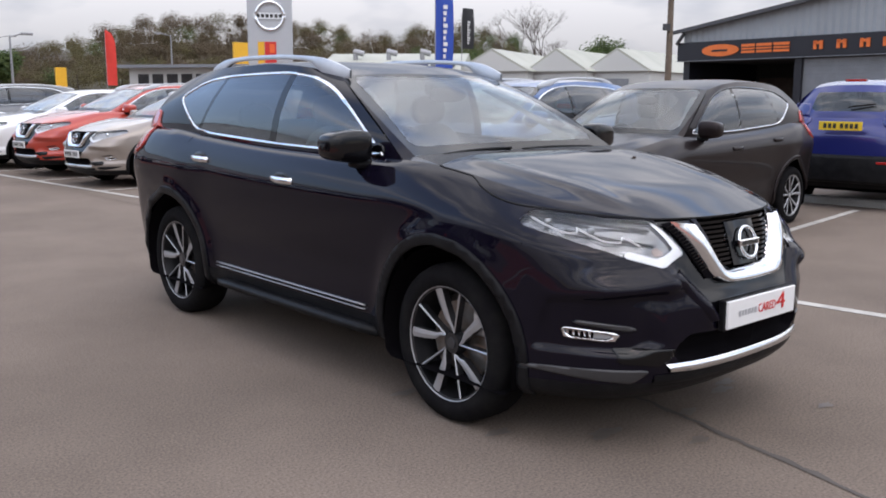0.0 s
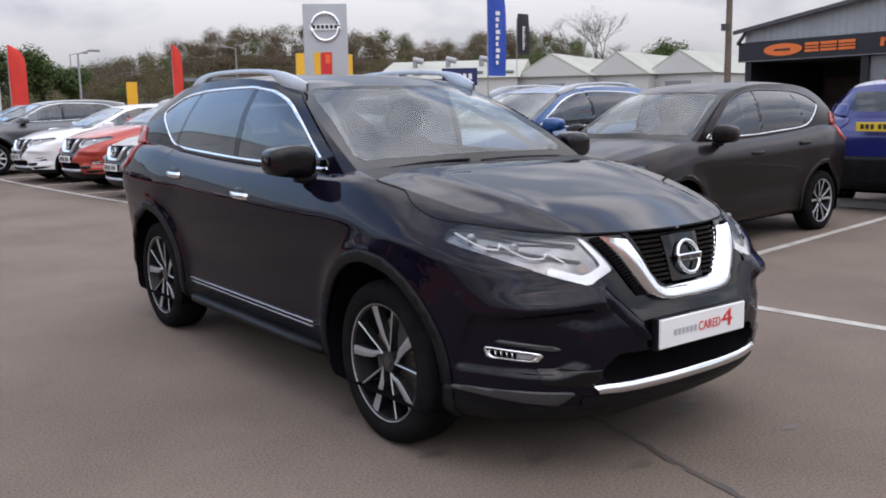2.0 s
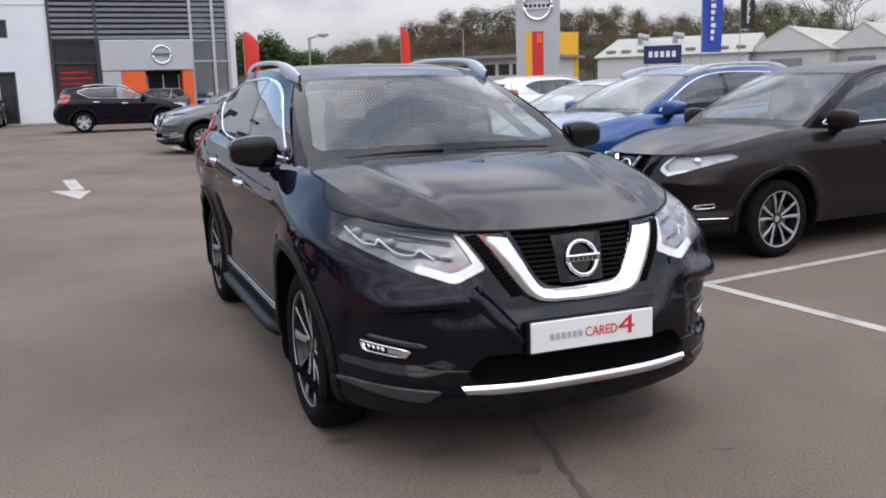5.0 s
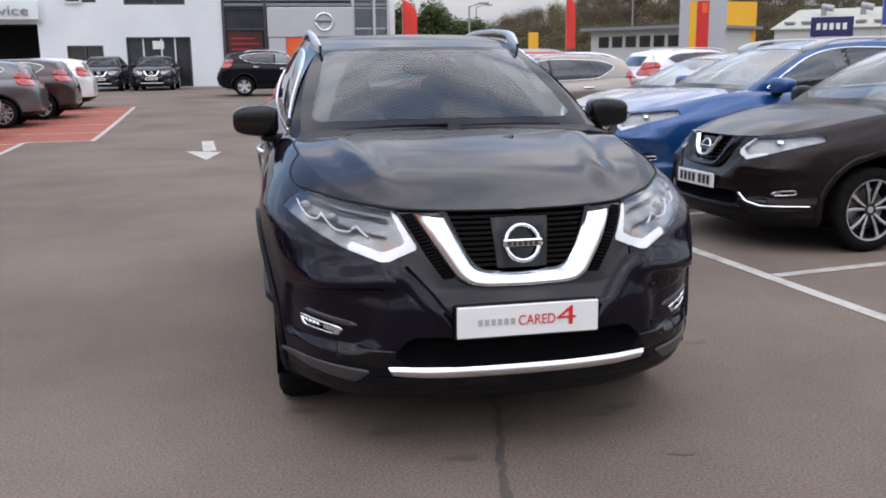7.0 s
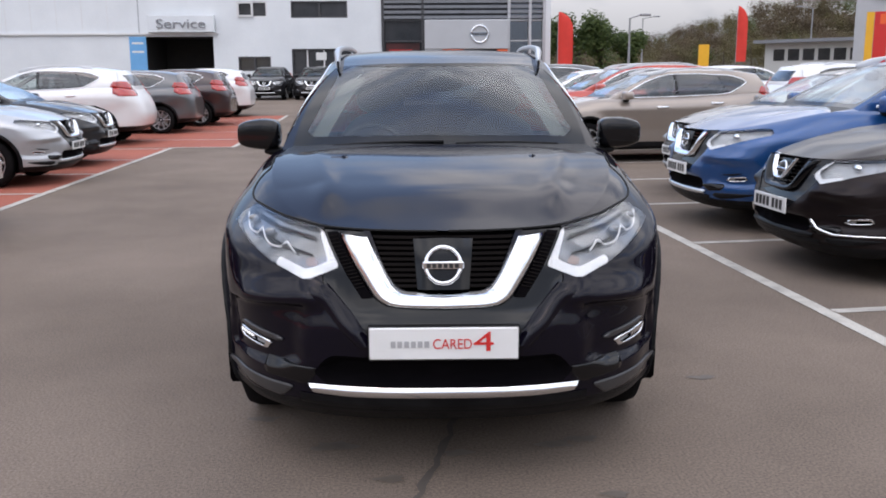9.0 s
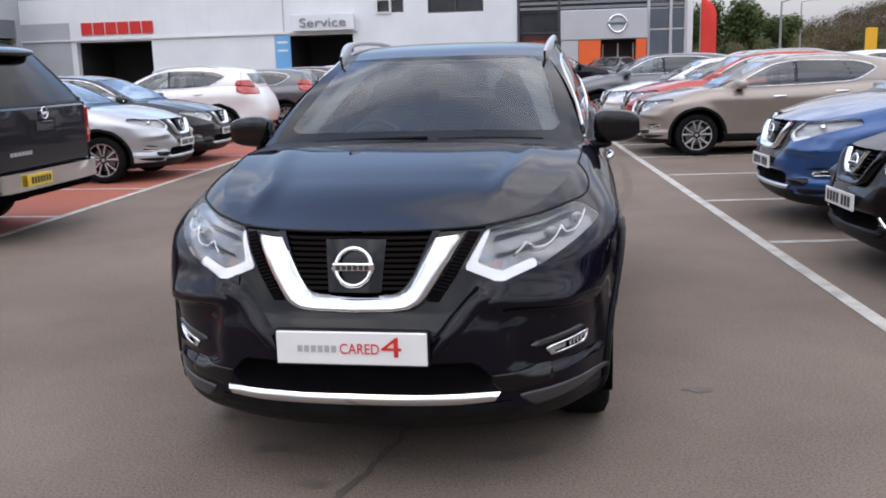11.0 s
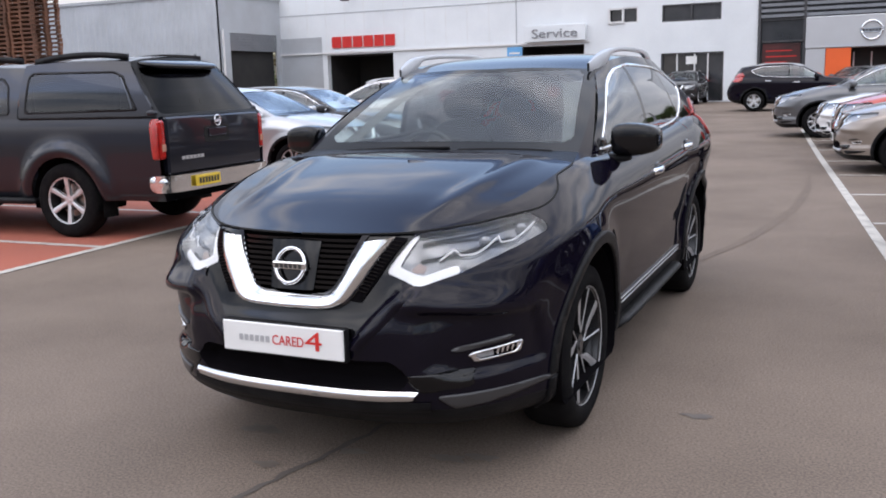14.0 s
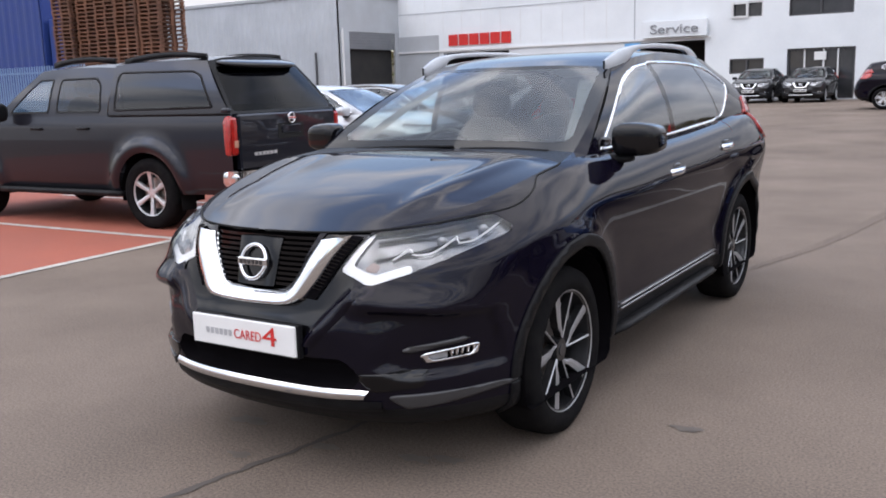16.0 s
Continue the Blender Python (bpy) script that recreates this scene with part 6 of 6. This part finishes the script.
for z in (.75, 2.3):
    box("fence_rail", (-40, 17.02, z + gz(17)), (-25, 17.07, z + .06 + gz(17)), FENCE_BLUE, fn)
pale = bmesh.new()
add_box(pale, (-.035, -.02, 0), (.035, .02, 2.55))
for v in pale.verts:
    if v.co.z > 2:
        v.co.x *= .3
pale_me = bpy.data.meshes.new("pale")
pale.to_mesh(pale_me)
pale.free()
pale_me.materials.append(FENCE_BLUE)
for k in range(100):
    p = new("pale", pale_me)
    p.parent = fn
    p.location = (-40 + k * .15, 17.0, gz(17))


# ---- flags, sign tower, lamp posts ----
CLOTH_RED = mat("flag_red", (0.70, 0.045, 0.03), 0.7, vary=0.15, vscale=2)
CLOTH_BLUE = mat("flag_blue", (0.03, 0.08, 0.42), 0.7, vary=0.15, vscale=2)
CLOTH_BLACK = mat("flag_black", (0.025, 0.025, 0.028), 0.7, vary=0.2, vscale=2)
POLE = mat("pole_grey", (0.35, 0.35, 0.36), 0.4, 0.5, vary=0.15, vscale=3)
WOOD_POLE = mat("pole_wood", (0.16, 0.12, 0.09), 0.85, vary=0.3, vscale=4, color2=(0.10, 0.08, 0.06))


def feather(label, x, y, top, bottom, width, material, bars=True, turn=0, square=False):
    """A feather flag: bent pole, curved cloth, bars of print."""
    f = thing("feather_flag", label, "flag", slot(x, y, turn), "feather flags")
    tube("pole", (0, 0, 0), (0, 0, top - .25), .03, POLE, f, r2=.015)
    n = 18
    rows = []
    for k in range(n):
        q = k / (n - 1)
        z = bottom + (top - bottom) * q
        w = width * (1.0 if square else math.sqrt(max(1 - max(0, (q - .72) / .28) ** 2, .02)))
        rows.append([(.02 + w * s, .06 * math.sin(4 * q + 3 * s), z) for s in (0, .25, .5, .75, 1)])
    made("cloth", sheet(np.array(rows)), material, f)
    if bars:
        for k in range(9):
            z = bottom + (top - bottom) * (.12 + .065 * k)
            box("print_bar", (width * .40, -.085, z), (width * (.54 + .05 * (k % 3)), -.08, z + (top - bottom) * .042), PLATE_WHITE, f)
    return f


feather("red feather flag by the showroom corner", 6.15, 41.5, 4.1, 1.1, .72, CLOTH_RED, False)
feather("red feather flag behind the parked row", 25.8, 74.2, 6.6, 2.0, .85, CLOTH_RED, False)
feather("tall blue feather flag with white print", 22.67, 27.75, 6.45, 2.4, 1.0, CLOTH_BLUE)
feather("black banner flag on a white pole", 29.95, 34.1, 5.83, 3.7, .85, CLOTH_BLACK, square=True)

tower = thing("sign_tower", "tall silver sign tower with a round chrome badge", "sign", slot(20.3, 37.7, -30))
SILVER_SIGN = mat("tower_silver", (0.50, 0.51, 0.53), 0.35, 0.5, vary=0.08, vscale=1)
SIGN_YELLOW = mat("sign_yellow", (0.80, 0.42, 0.02), 0.5, vary=0.06, vscale=2)
box("slab", (-1.1, -.22, 0), (1.1, .22, 6.2), SILVER_SIGN, tower, bevel=.03)
for lo, hi, mt in (((-.28, -.26, 1.2), (.28, -.222, 3.8), PRINT_RED), ((-.62, -.25, 1.2), (-.30, -.222, 3.8), SIGN_YELLOW), ((-.05, -.27, 3.25), (.2, -.262, 3.7), ORANGE)):
    box("sign_panel", lo, hi, mt, tower)
tb = new("badge")
tb.parent = tower
emblem(tb, (0, -.28, 5.05), 1.6)
tagged(box("yellow_hoarding", (43.2, 84.3, 1.6), (50.0, 84.7, 7.0), SIGN_YELLOW), "plain yellow hoarding on a far building", "sign")
tagged(box("small_yellow_sign", (31.3, 104.0, .2), (32.5, 104.3, 4.6), SIGN_YELLOW, bevel=.02), "small yellow roadside sign beyond the yard", "sign")


bs_sign = thing("board_sign", "low navy sign board with white print", "sign", slot(16.8, 22.2, -37))
box("board", (-.62, -.04, 1.95), (.62, .04, 2.55), mat("board_navy", (0.012, 0.016, 0.09), 0.45, vary=0.1, vscale=3), bs_sign, bevel=.01)
for k in range(5):
    box("print_stroke", (-.45 + k * .19, -.05, 2.16), (-.33 + k * .19, -.042, 2.36), PLATE_WHITE, bs_sign)
for x in (-.5, .5):
    tube("post", (x, .06, 0), (x, .06, 2.5), .03, POLE, bs_sign)


def lamp_post(x, y, h, arm):
    p = thing("street_lamp", "thin grey street lamp with an outreach arm", "lamp", slot(x, y, 0), "street lamps")
    tube("column", (0, 0, 0), (0, 0, h), .09, POLE, p, r2=.05)
    tube("arm", (0, 0, h - .05), (arm, 0, h + .15), .04, POLE, p)
    box("lantern", (arm, -.12, h + .08), (arm + (.6 if arm > 0 else -.6), .12, h + .22), POLE, p, bevel=.03)


lamp_post(37, 86, 7.2, -1.0)
lamp_post(20, 84, 6.2, 1.0)
lamp_post(11.5, 50, 4.3, .6)
wp = thing("utility_pole", "brown timber utility pole", "pole", slot(33.4, 23.2, 0))
tube("pole", (0, 0, 0), (0, 0, 9), .17, WOOD_POLE, wp, r2=.12)
box("pole_box", (-.45, -.1, 4.4), (-.12, .1, 4.7), FRAME_DARK, wp)

# ---- buildings beyond the yard ----
FAR_WHITE = mat("far_white", (0.52, 0.52, 0.50), 0.6, vary=0.12, vscale=0.3, color2=(0.5, 0.5, 0.48))
ROOF_PALE = mat("far_roof", (0.42, 0.42, 0.36), 0.6, vary=0.2, vscale=0.25, color2=(0.34, 0.345, 0.29))
ROOF_GREY = mat("far_roof_grey", (0.20, 0.21, 0.23), 0.55, vary=0.15, vscale=0.4)


def rotated_house(name, label, a, b, depth, wall_h, m_wall):
    """A box building whose front runs from a to b."""
    a, b = np.array(a, float), np.array(b, float)
    L = float(np.linalg.norm(b - a))
    turn = math.degrees(math.atan2(b[1] - a[1], b[0] - a[0]))
    h = thing(name, label, "building", pose(a[0], a[1], gz(a[1]), 0, 0, turn))
    box("wall", (0, 0, 0), (L, depth, wall_h), m_wall, h)
    return h, L


def polar(bearing, dist, x0=-3.4, y0=-2.85):
    return x0 + dist * math.sin(radians(bearing)), y0 + dist * math.cos(radians(bearing))


# long low white unit
h, L = rotated_house("low_unit", "long low white commercial unit with a flat roof", polar(22.0, 98), polar(28.6, 92), 12, 3.9, FAR_WHITE)
box("roof", (-.6, -1.2, 3.9), (L + .6, 12.5, 4.2), ROOF_GREY, h)
for k in range(7):
    box("window", (1 + k * 1.6, -.06, 2.2), (2.2 + k * 1.6, -.02, 3.3), SHOP_GLASS, h)
# pale pitched sheds in a row
for k, (b0, b1) in enumerate(((33.0, 41.8), (41.8, 46.2), (46.2, 49.8), (49.8, 53.6))):
    h, L = rotated_house("pitched_shed", "pale industrial shed with a pitched roof", polar(b0, 78), polar(b1, 76), 20, 3.3, FAR_WHITE)
    top = 5.1
    bm = bmesh.new()
    pts = [(-.3, -.3, 3.2), (L / 2, -.3, top), (L + .3, -.3, 3.2), (-.3, 20, 3.2), (L / 2, 20, top), (L + .3, 20, 3.2)] if k else [(-.3, -.3, 3.2), (-.3, 8, 5.0), (-.3, 16, 3.2), (L + .3, -.3, 3.2), (L + .3, 8, 5.0), (L + .3, 16, 3.2)]
    vs = [bm.verts.new(p) for p in pts]
    for f in ((0, 1, 4, 3), (1, 2, 5, 4), (0, 2, 1), (3, 4, 5)):
        bm.faces.new([vs[i] for i in f])
    bmesh.ops.recalc_face_normals(bm, faces=bm.faces)
    part("roof", bm, ROOF_PALE, h)
    if k:
        gb = bmesh.new()
        g = [gb.verts.new(p) for p in ((0, -.33, 3.2), (L, -.33, 3.2), (L / 2, -.33, top - .2))]
        gb.faces.new(g)
        part("gable", gb, FAR_WHITE, h)
        box("shed_door", (L * .3, -.38, 0), (L * .7, -.34, 2.6), LOUVRE, h)
    else:
        for q in (.2, .45, .7):
            vent = tube("roof_vent", (L * q, 5, 4.0), (L * q, 5, 5.0), .22, POLE, h)
            tube("vent_hood", (L * q - .15, 5, 5.05), (L * q + .75, 5, 4.85), .26, POLE, vent)
        for q in np.linspace(.06, .94, 9):
            box("rooflight", (L * q - .35, 1.2, 3.62), (L * q + .35, 1.9, 3.80), ROOF_GREY, h)

# tyre and exhaust workshop with the dark fascia
A, B = np.array(polar(66.5, 46.2)), np.array(polar(55.6, 52.7))
d = B - A
ws_turn = math.degrees(math.atan2(d[1], d[0]))
LW = float(np.linalg.norm(d))
FASCIA = mat("fascia_navy", (0.012, 0.012, 0.018), 0.4, vary=0.15, vscale=1)
ROOF_CORR = mat("roof_corrugated", (0.30, 0.32, 0.34), 0.5, 0.1, vary=0.15, vscale=0.5)
SIGN_ORANGE = mat("sign_orange", (0.75, 0.17, 0.03), 0.5, vary=0.1, vscale=2)
wk = thing("tyre_workshop", "dark-fronted workshop with a grey corrugated roof and orange sign", "building", pose(B[0], B[1], .2, 0, 0, ws_turn + 180))
END = LW + 9
box("fascia", (-.3, -.25, 3.18), (END, .1, 4.16), FASCIA, wk, bevel=.03)
box("fascia_edge", (-.3, -.28, 3.14), (END, .1, 3.178), LOUVRE, wk)
# rear sheet and soffit are coloured as the shade inside the workshop
box("workshop_void", (0, 6.0, 0), (7.0, 6.2, 3.15), INDOOR_SHADE, wk)
box("tyre_rack", (1.2, 5.2, 0), (6.0, 5.8, 2.3), mat("rack_brown", (0.05, 0.032, 0.024), 0.8, vary=0.5, vscale=2), wk)
for x in (0, 6.9, END - .5):
    box("pier", (x, 0, 0), (x + .4, 6.0, 3.15), FASCIA, wk)
box("soffit", (0, .1, 3.1), (END, 6.0, 3.14), INDOOR_SHADE, wk)
for k in range(16):
    box("shutter_slat", (7.3, .15, .05 + k * .19), (END - .5, .2 + .02 * (k % 2), .235 + k * .19), LOUVRE, wk)
rows = []
for k in range(int(END / .2)):
    x = k * .2
    yy = -.12 if k % 2 else -.06
    rows.append([(x, yy, 4.12), (x, yy, 4.72 + .138 * x)])
made("gable_cladding", sheet(np.array(rows)), ROOF_CORR, wk, smooth=False)
made("roof", thick(sheet(np.array([[(x, y, 4.80 + .138 * x) for y in (-.45, 10, 22)] for x in (-.5, 8, END + .2)])), .08), ROOF_CORR, wk, smooth=False)
made("verge_trim", sweep([(x, -.46, 4.79 + .138 * x) for x in (-.5, 8, END + .2)], [(-.04, -.12), (.04, -.12), (.04, .08), (-.04, .08)]), FRAME_DARK, wk, smooth=False)
tube("gutter_spout", (-.3, -.3, 4.1), (.25, -.4, 4.62), .10, FRAME_DARK, wk)
box("end_wall", (-.1, .1, 0), (.0, 22, 4.7), ROOF_CORR, wk)
box("rear_wall", (0, 21.8, 0), (END, 22, 4.7), ROOF_CORR, wk)
SIGN_Y = -.29
lg = bmesh.new()
bmesh.ops.create_cone(lg, cap_ends=True, segments=32, radius1=.5, radius2=.5, depth=.05, matrix=Matrix.Translation((2.62, SIGN_Y, 3.66)) @ Matrix.Rotation(radians(90), 4, "X") @ Matrix.Diagonal((2.35, .62, 1, 1)))
part("sign_oval", lg, SIGN_ORANGE, wk)
box("sign_slash", (2.1, SIGN_Y - .04, 3.60), (3.1, SIGN_Y - .03, 3.70), FASCIA, wk)
for x0, x1 in ((3.95, 4.75), (4.85, 5.75), (5.85, 6.75)):
    for z0, z1 in ((3.46, 3.58), (3.64, 3.72), (3.78, 3.92)):
        box("sign_block", (x0, SIGN_Y - .02, z0), (x1, SIGN_Y + .02, z1), SIGN_ORANGE, wk)
for x in (8.05, 9.25, 10.4, 11.5, 12.6):
    for dx in (0, .32):
        box("sign_block", (x + dx, SIGN_Y - .02, 3.50), (x + dx + .17, SIGN_Y + .02, 3.90), SIGN_ORANGE, wk)
    box("sign_block", (x, SIGN_Y - .02, 3.74), (x + .49, SIGN_Y + .02, 3.86), SIGN_ORANGE, wk)

# kerb strip between the two rows
kb = bmesh.new()
add_box(kb, (0, -14, -.05), (.18, 26, .10), .02)
CONCRETE = mat("concrete_kerb", (0.36, 0.35, 0.33), 0.8, vary=0.2, vscale=2, fine=0.15, fscale=60)
kerb = tagged(part("kerb", kb, CONCRETE), "pale concrete kerb strip between the car rows", "kerb", kind="structure")
kerb.matrix_basis = pose(8.45, 3.0, 0, 0, 0, 5)


# ---- trees ----
def leafage(name, c1, c2):
    m = bpy.data.materials.new(name)
    m.use_nodes = True
    n, l = m.node_tree.nodes, m.node_tree.links
    p = n["Principled BSDF"]
    p.inputs["Roughness"].default_value = .75
    g, r = n.new("ShaderNodeNewGeometry"), n.new("ShaderNodeValToRGB")
    r.color_ramp.elements[0].color, r.color_ramp.elements[1].color = (*c1, 1), (*c2, 1)
    l.new(g.outputs["Random Per Island"], r.inputs[0])
    l.new(r.outputs[0], p.inputs["Base Color"])
    through_light, both_ways = n.new("ShaderNodeBsdfTranslucent"), n.new("ShaderNodeMixShader")
    both_ways.inputs[0].default_value = .42
    l.new(r.outputs[0], through_light.inputs[0])
    l.new(p.outputs[0], both_ways.inputs[1])
    l.new(through_light.outputs[0], both_ways.inputs[2])
    l.new(both_ways.outputs[0], n["Material Output"].inputs[0])
    return m


LEAF_GREEN = leafage("leaf_green", (0.035, 0.065, 0.016), (0.12, 0.16, 0.045))
LEAF_OLIVE = leafage("leaf_olive", (0.100, 0.086, 0.036), (0.150, 0.125, 0.052))
LEAF_BROWN = leafage("leaf_bud", (0.100, 0.074, 0.044), (0.145, 0.106, 0.062))
BARK = mat("bark", (0.085, 0.065, 0.05), 0.9, vary=0.3, vscale=5, color2=(0.05, 0.04, 0.032))
LEAF_CORNERS = np.array(((-.5, 0, 0), (0, -.32, 0), (.55, 0, .06), (0, .32, 0)))


def leaves(rng, centres, radius, count, size):
    """Small tilted leaf sprays scattered round centres."""
    c = rng.integers(0, len(centres), count)
    off = rng.normal(0, 1, (count, 3))
    off /= np.maximum(np.linalg.norm(off, axis=1, keepdims=True), 1e-6)
    at = np.array(centres)[c] + off * radius * rng.random((count, 1)) ** .5
    face = off * .6 + rng.normal(0, .30, (count, 3)) + (0, 0, .55)
    face /= np.linalg.norm(face, axis=1, keepdims=True)
    a = np.cross(face, rng.normal(0, 1, (count, 3)))
    a /= np.maximum(np.linalg.norm(a, axis=1, keepdims=True), 1e-6)
    b = np.cross(face, a)
    b -= a * np.sum(a * b, axis=1, keepdims=True)
    b /= np.linalg.norm(b, axis=1, keepdims=True)
    s = size * rng.uniform(.6, 1.3, (count, 1))
    V = np.stack([at + a * s * p[0] + b * s * p[1] for p in LEAF_CORNERS], 1).reshape(-1, 3)
    return V, [(k, k + 1, k + 2, k + 3) for k in range(0, 4 * count, 4)]


def scatter(name, V, material, parent=None):
    """Loose leaf quads as one mesh."""
    me = bpy.data.meshes.new(name)
    n = len(V)
    me.vertices.add(n)
    me.vertices.foreach_set("co", V.ravel())
    me.loops.add(n)
    me.loops.foreach_set("vertex_index", np.arange(n))
    me.polygons.add(n // 4)
    me.polygons.foreach_set("loop_start", np.arange(0, n, 4))
    me.update(calc_edges=True)
    me.materials.append(material)
    ob = new(name, me)
    ob.parent = parent
    return ob


def limbs(rng, p, way, length, r, depth, bm, tips):
    """Forking, tapering branches."""
    q = p + way * length
    add_tube(bm, p, q, r, r * .68, 5, False)
    if depth == 0:
        tips.append(tuple(q))
        return
    for _ in range(3 if depth > 1 else 2):
        w = Vector(way) + Vector(rng.normal(0, .42, 3))
        w.z = abs(w.z) * .7 + .25
        limbs(rng, q, w.normalized(), length * rng.uniform(.62, .82), r * .62, depth - 1, bm, tips)
    tips.append(tuple(q))


def tree(label, x, y, h, material, seed, count, size, spread=.13, depth=3, girth=.028):
    rng = np.random.default_rng(seed)
    t = thing("tree", label, "tree", slot(x, y, 0))
    bm, tips = bmesh.new(), []
    limbs(rng, Vector((0, 0, 0)), Vector((rng.normal(0, .04), rng.normal(0, .04), 1)), h * .30, h * girth, depth, bm, tips)
    part("trunk", bm, BARK, t, smooth=True)
    if count:
        top = max(p[2] for p in tips)
        tips = [p for p in tips if p[2] > top * .35]
        tagged(scatter("crown", leaves(rng, tips, h * spread, count, size)[0], material, t), kind="stuff")
    return t


for k, (x, y, h) in enumerate(((7.2, 58, 5.6), (9.3, 56, 6.0), (11.4, 57.5, 5.4), (13.6, 60, 4.8), (5.6, 61, 5.2))):
    tree("leafy spring-green tree beside the showroom", x, y, h, LEAF_GREEN, 20 + k, 5000, .22)
for k, (b, dist, h) in enumerate(((46.5, 104, 11.2), (48.4, 108, 8.2))):
    tree("bare tall winter tree beyond the sheds", *polar(b, dist), h, None, 40 + k, 0, .2, depth=6, girth=.013)
for k, (b, dist, h) in enumerate(((49.75, 92, 8.3), (50.7, 96, 7.2), (51.8, 96, 6.0))):
    tree("bushy dark-green tree beyond the sheds", *polar(b, dist), h, LEAF_GREEN, 50 + k, 4000, .26)
# wooded hillside, one mass
rng = np.random.default_rng(3)
centres = {0: [], 1: [], 2: []}
sky_line = curve((-75, -40, 0, 8, 12, 15, 17.3, 19, 20.6, 21.9, 22.8, 24, 25.7, 29, 33, 35.8, 36.9, 38, 39.3, 43.5, 45, 46, 54, 60, 75, 110), (3.2, 3.6, 2.4, 1.7, 1.6, 2.3, 2.95, 3.5, 3.95, 4.4, 4.7, 4.85, 4.8, 4.7, 4.45, 4.1, 3.8, 4.0, 4.4, 4.4, 4.0, 2.7, 1.5, 1.4, 2.0, 3.0))
bm = bmesh.new()
for bearing in np.concatenate((np.arange(-72, -4, 1.2), np.arange(-4, 62, .40), np.arange(62, 108, 1.2))):
    seen = -4 <= bearing < 62
    for dist, drop in ((150, .66), (178, 1.0), (165, .84), (138, .46)):
        b = bearing + rng.normal(0, .25)
        x, y = polar(b, dist + rng.normal(0, 4))
        top = 1.5 + dist * math.tan(radians(float(sky_line(b)))) * drop * rng.uniform(.90, 1.03)
        r = rng.uniform(1.4, 2.6)
        kind_k = 0 if 42 < b < 46 and rng.random() < .6 else int(rng.choice((0, 1, 2), p=(.05, .42, .53)))
        # a rounded crown: clumps on a dome and some inside
        for q in range(5 if seen else 2):
            a, e = rng.uniform(0, 2 * math.pi), rng.uniform(0, 1) ** .6
            centres[kind_k].append((x + r * math.cos(a) * math.sqrt(1 - e * e), y + r * math.sin(a) * math.sqrt(1 - e * e), top - r * 1.15 + r * .75 * e - (1.6 if q > 3 else 0), seen))
        if rng.random() < .45:
            add_tube(bm, (x, y, 0), (x + rng.normal(0, .3), y, top - r * .4), .14, .04, 4, False)
tagged(part("woodland_trunks", bm, BARK), "bare trunks of the far wooded hillside", "trees", kind="stuff")
for k, mt in ((0, LEAF_GREEN), (1, LEAF_OLIVE), (2, LEAF_BROWN)):
    near_c, far_c = [c[:3] for c in centres[k] if c[3]], [c[:3] for c in centres[k] if not c[3]]
    tagged(scatter("woodland", np.vstack((leaves(rng, near_c, 1.5, len(near_c) * 220, .23)[0], leaves(rng, far_c, 1.9, len(far_c) * 40, .8)[0])), mt), "brown and olive spring woodland on a far hillside", "trees", kind="stuff")
HILL = mat("hillside", (0.085, 0.070, 0.044), 0.95, vary=0.5, vscale=0.08, color2=(0.075, 0.068, 0.042), fine=0.4, fscale=1.2)
bs = np.arange(-75, 110, 1.5)
rows = [[(*polar(b, dd), zz * float(sky_line(b)) / 4.6) for dd, zz in ((118, -1), (140, 3.6), (158, 7.6), (185, 11.0), (260, -2))] for b in bs]
tagged(made("hillside", outward((sheet(np.array(rows))[0], sheet(np.array(rows))[1])), HILL), "low brown wooded hillside beyond the yard", "hill", kind="structure")
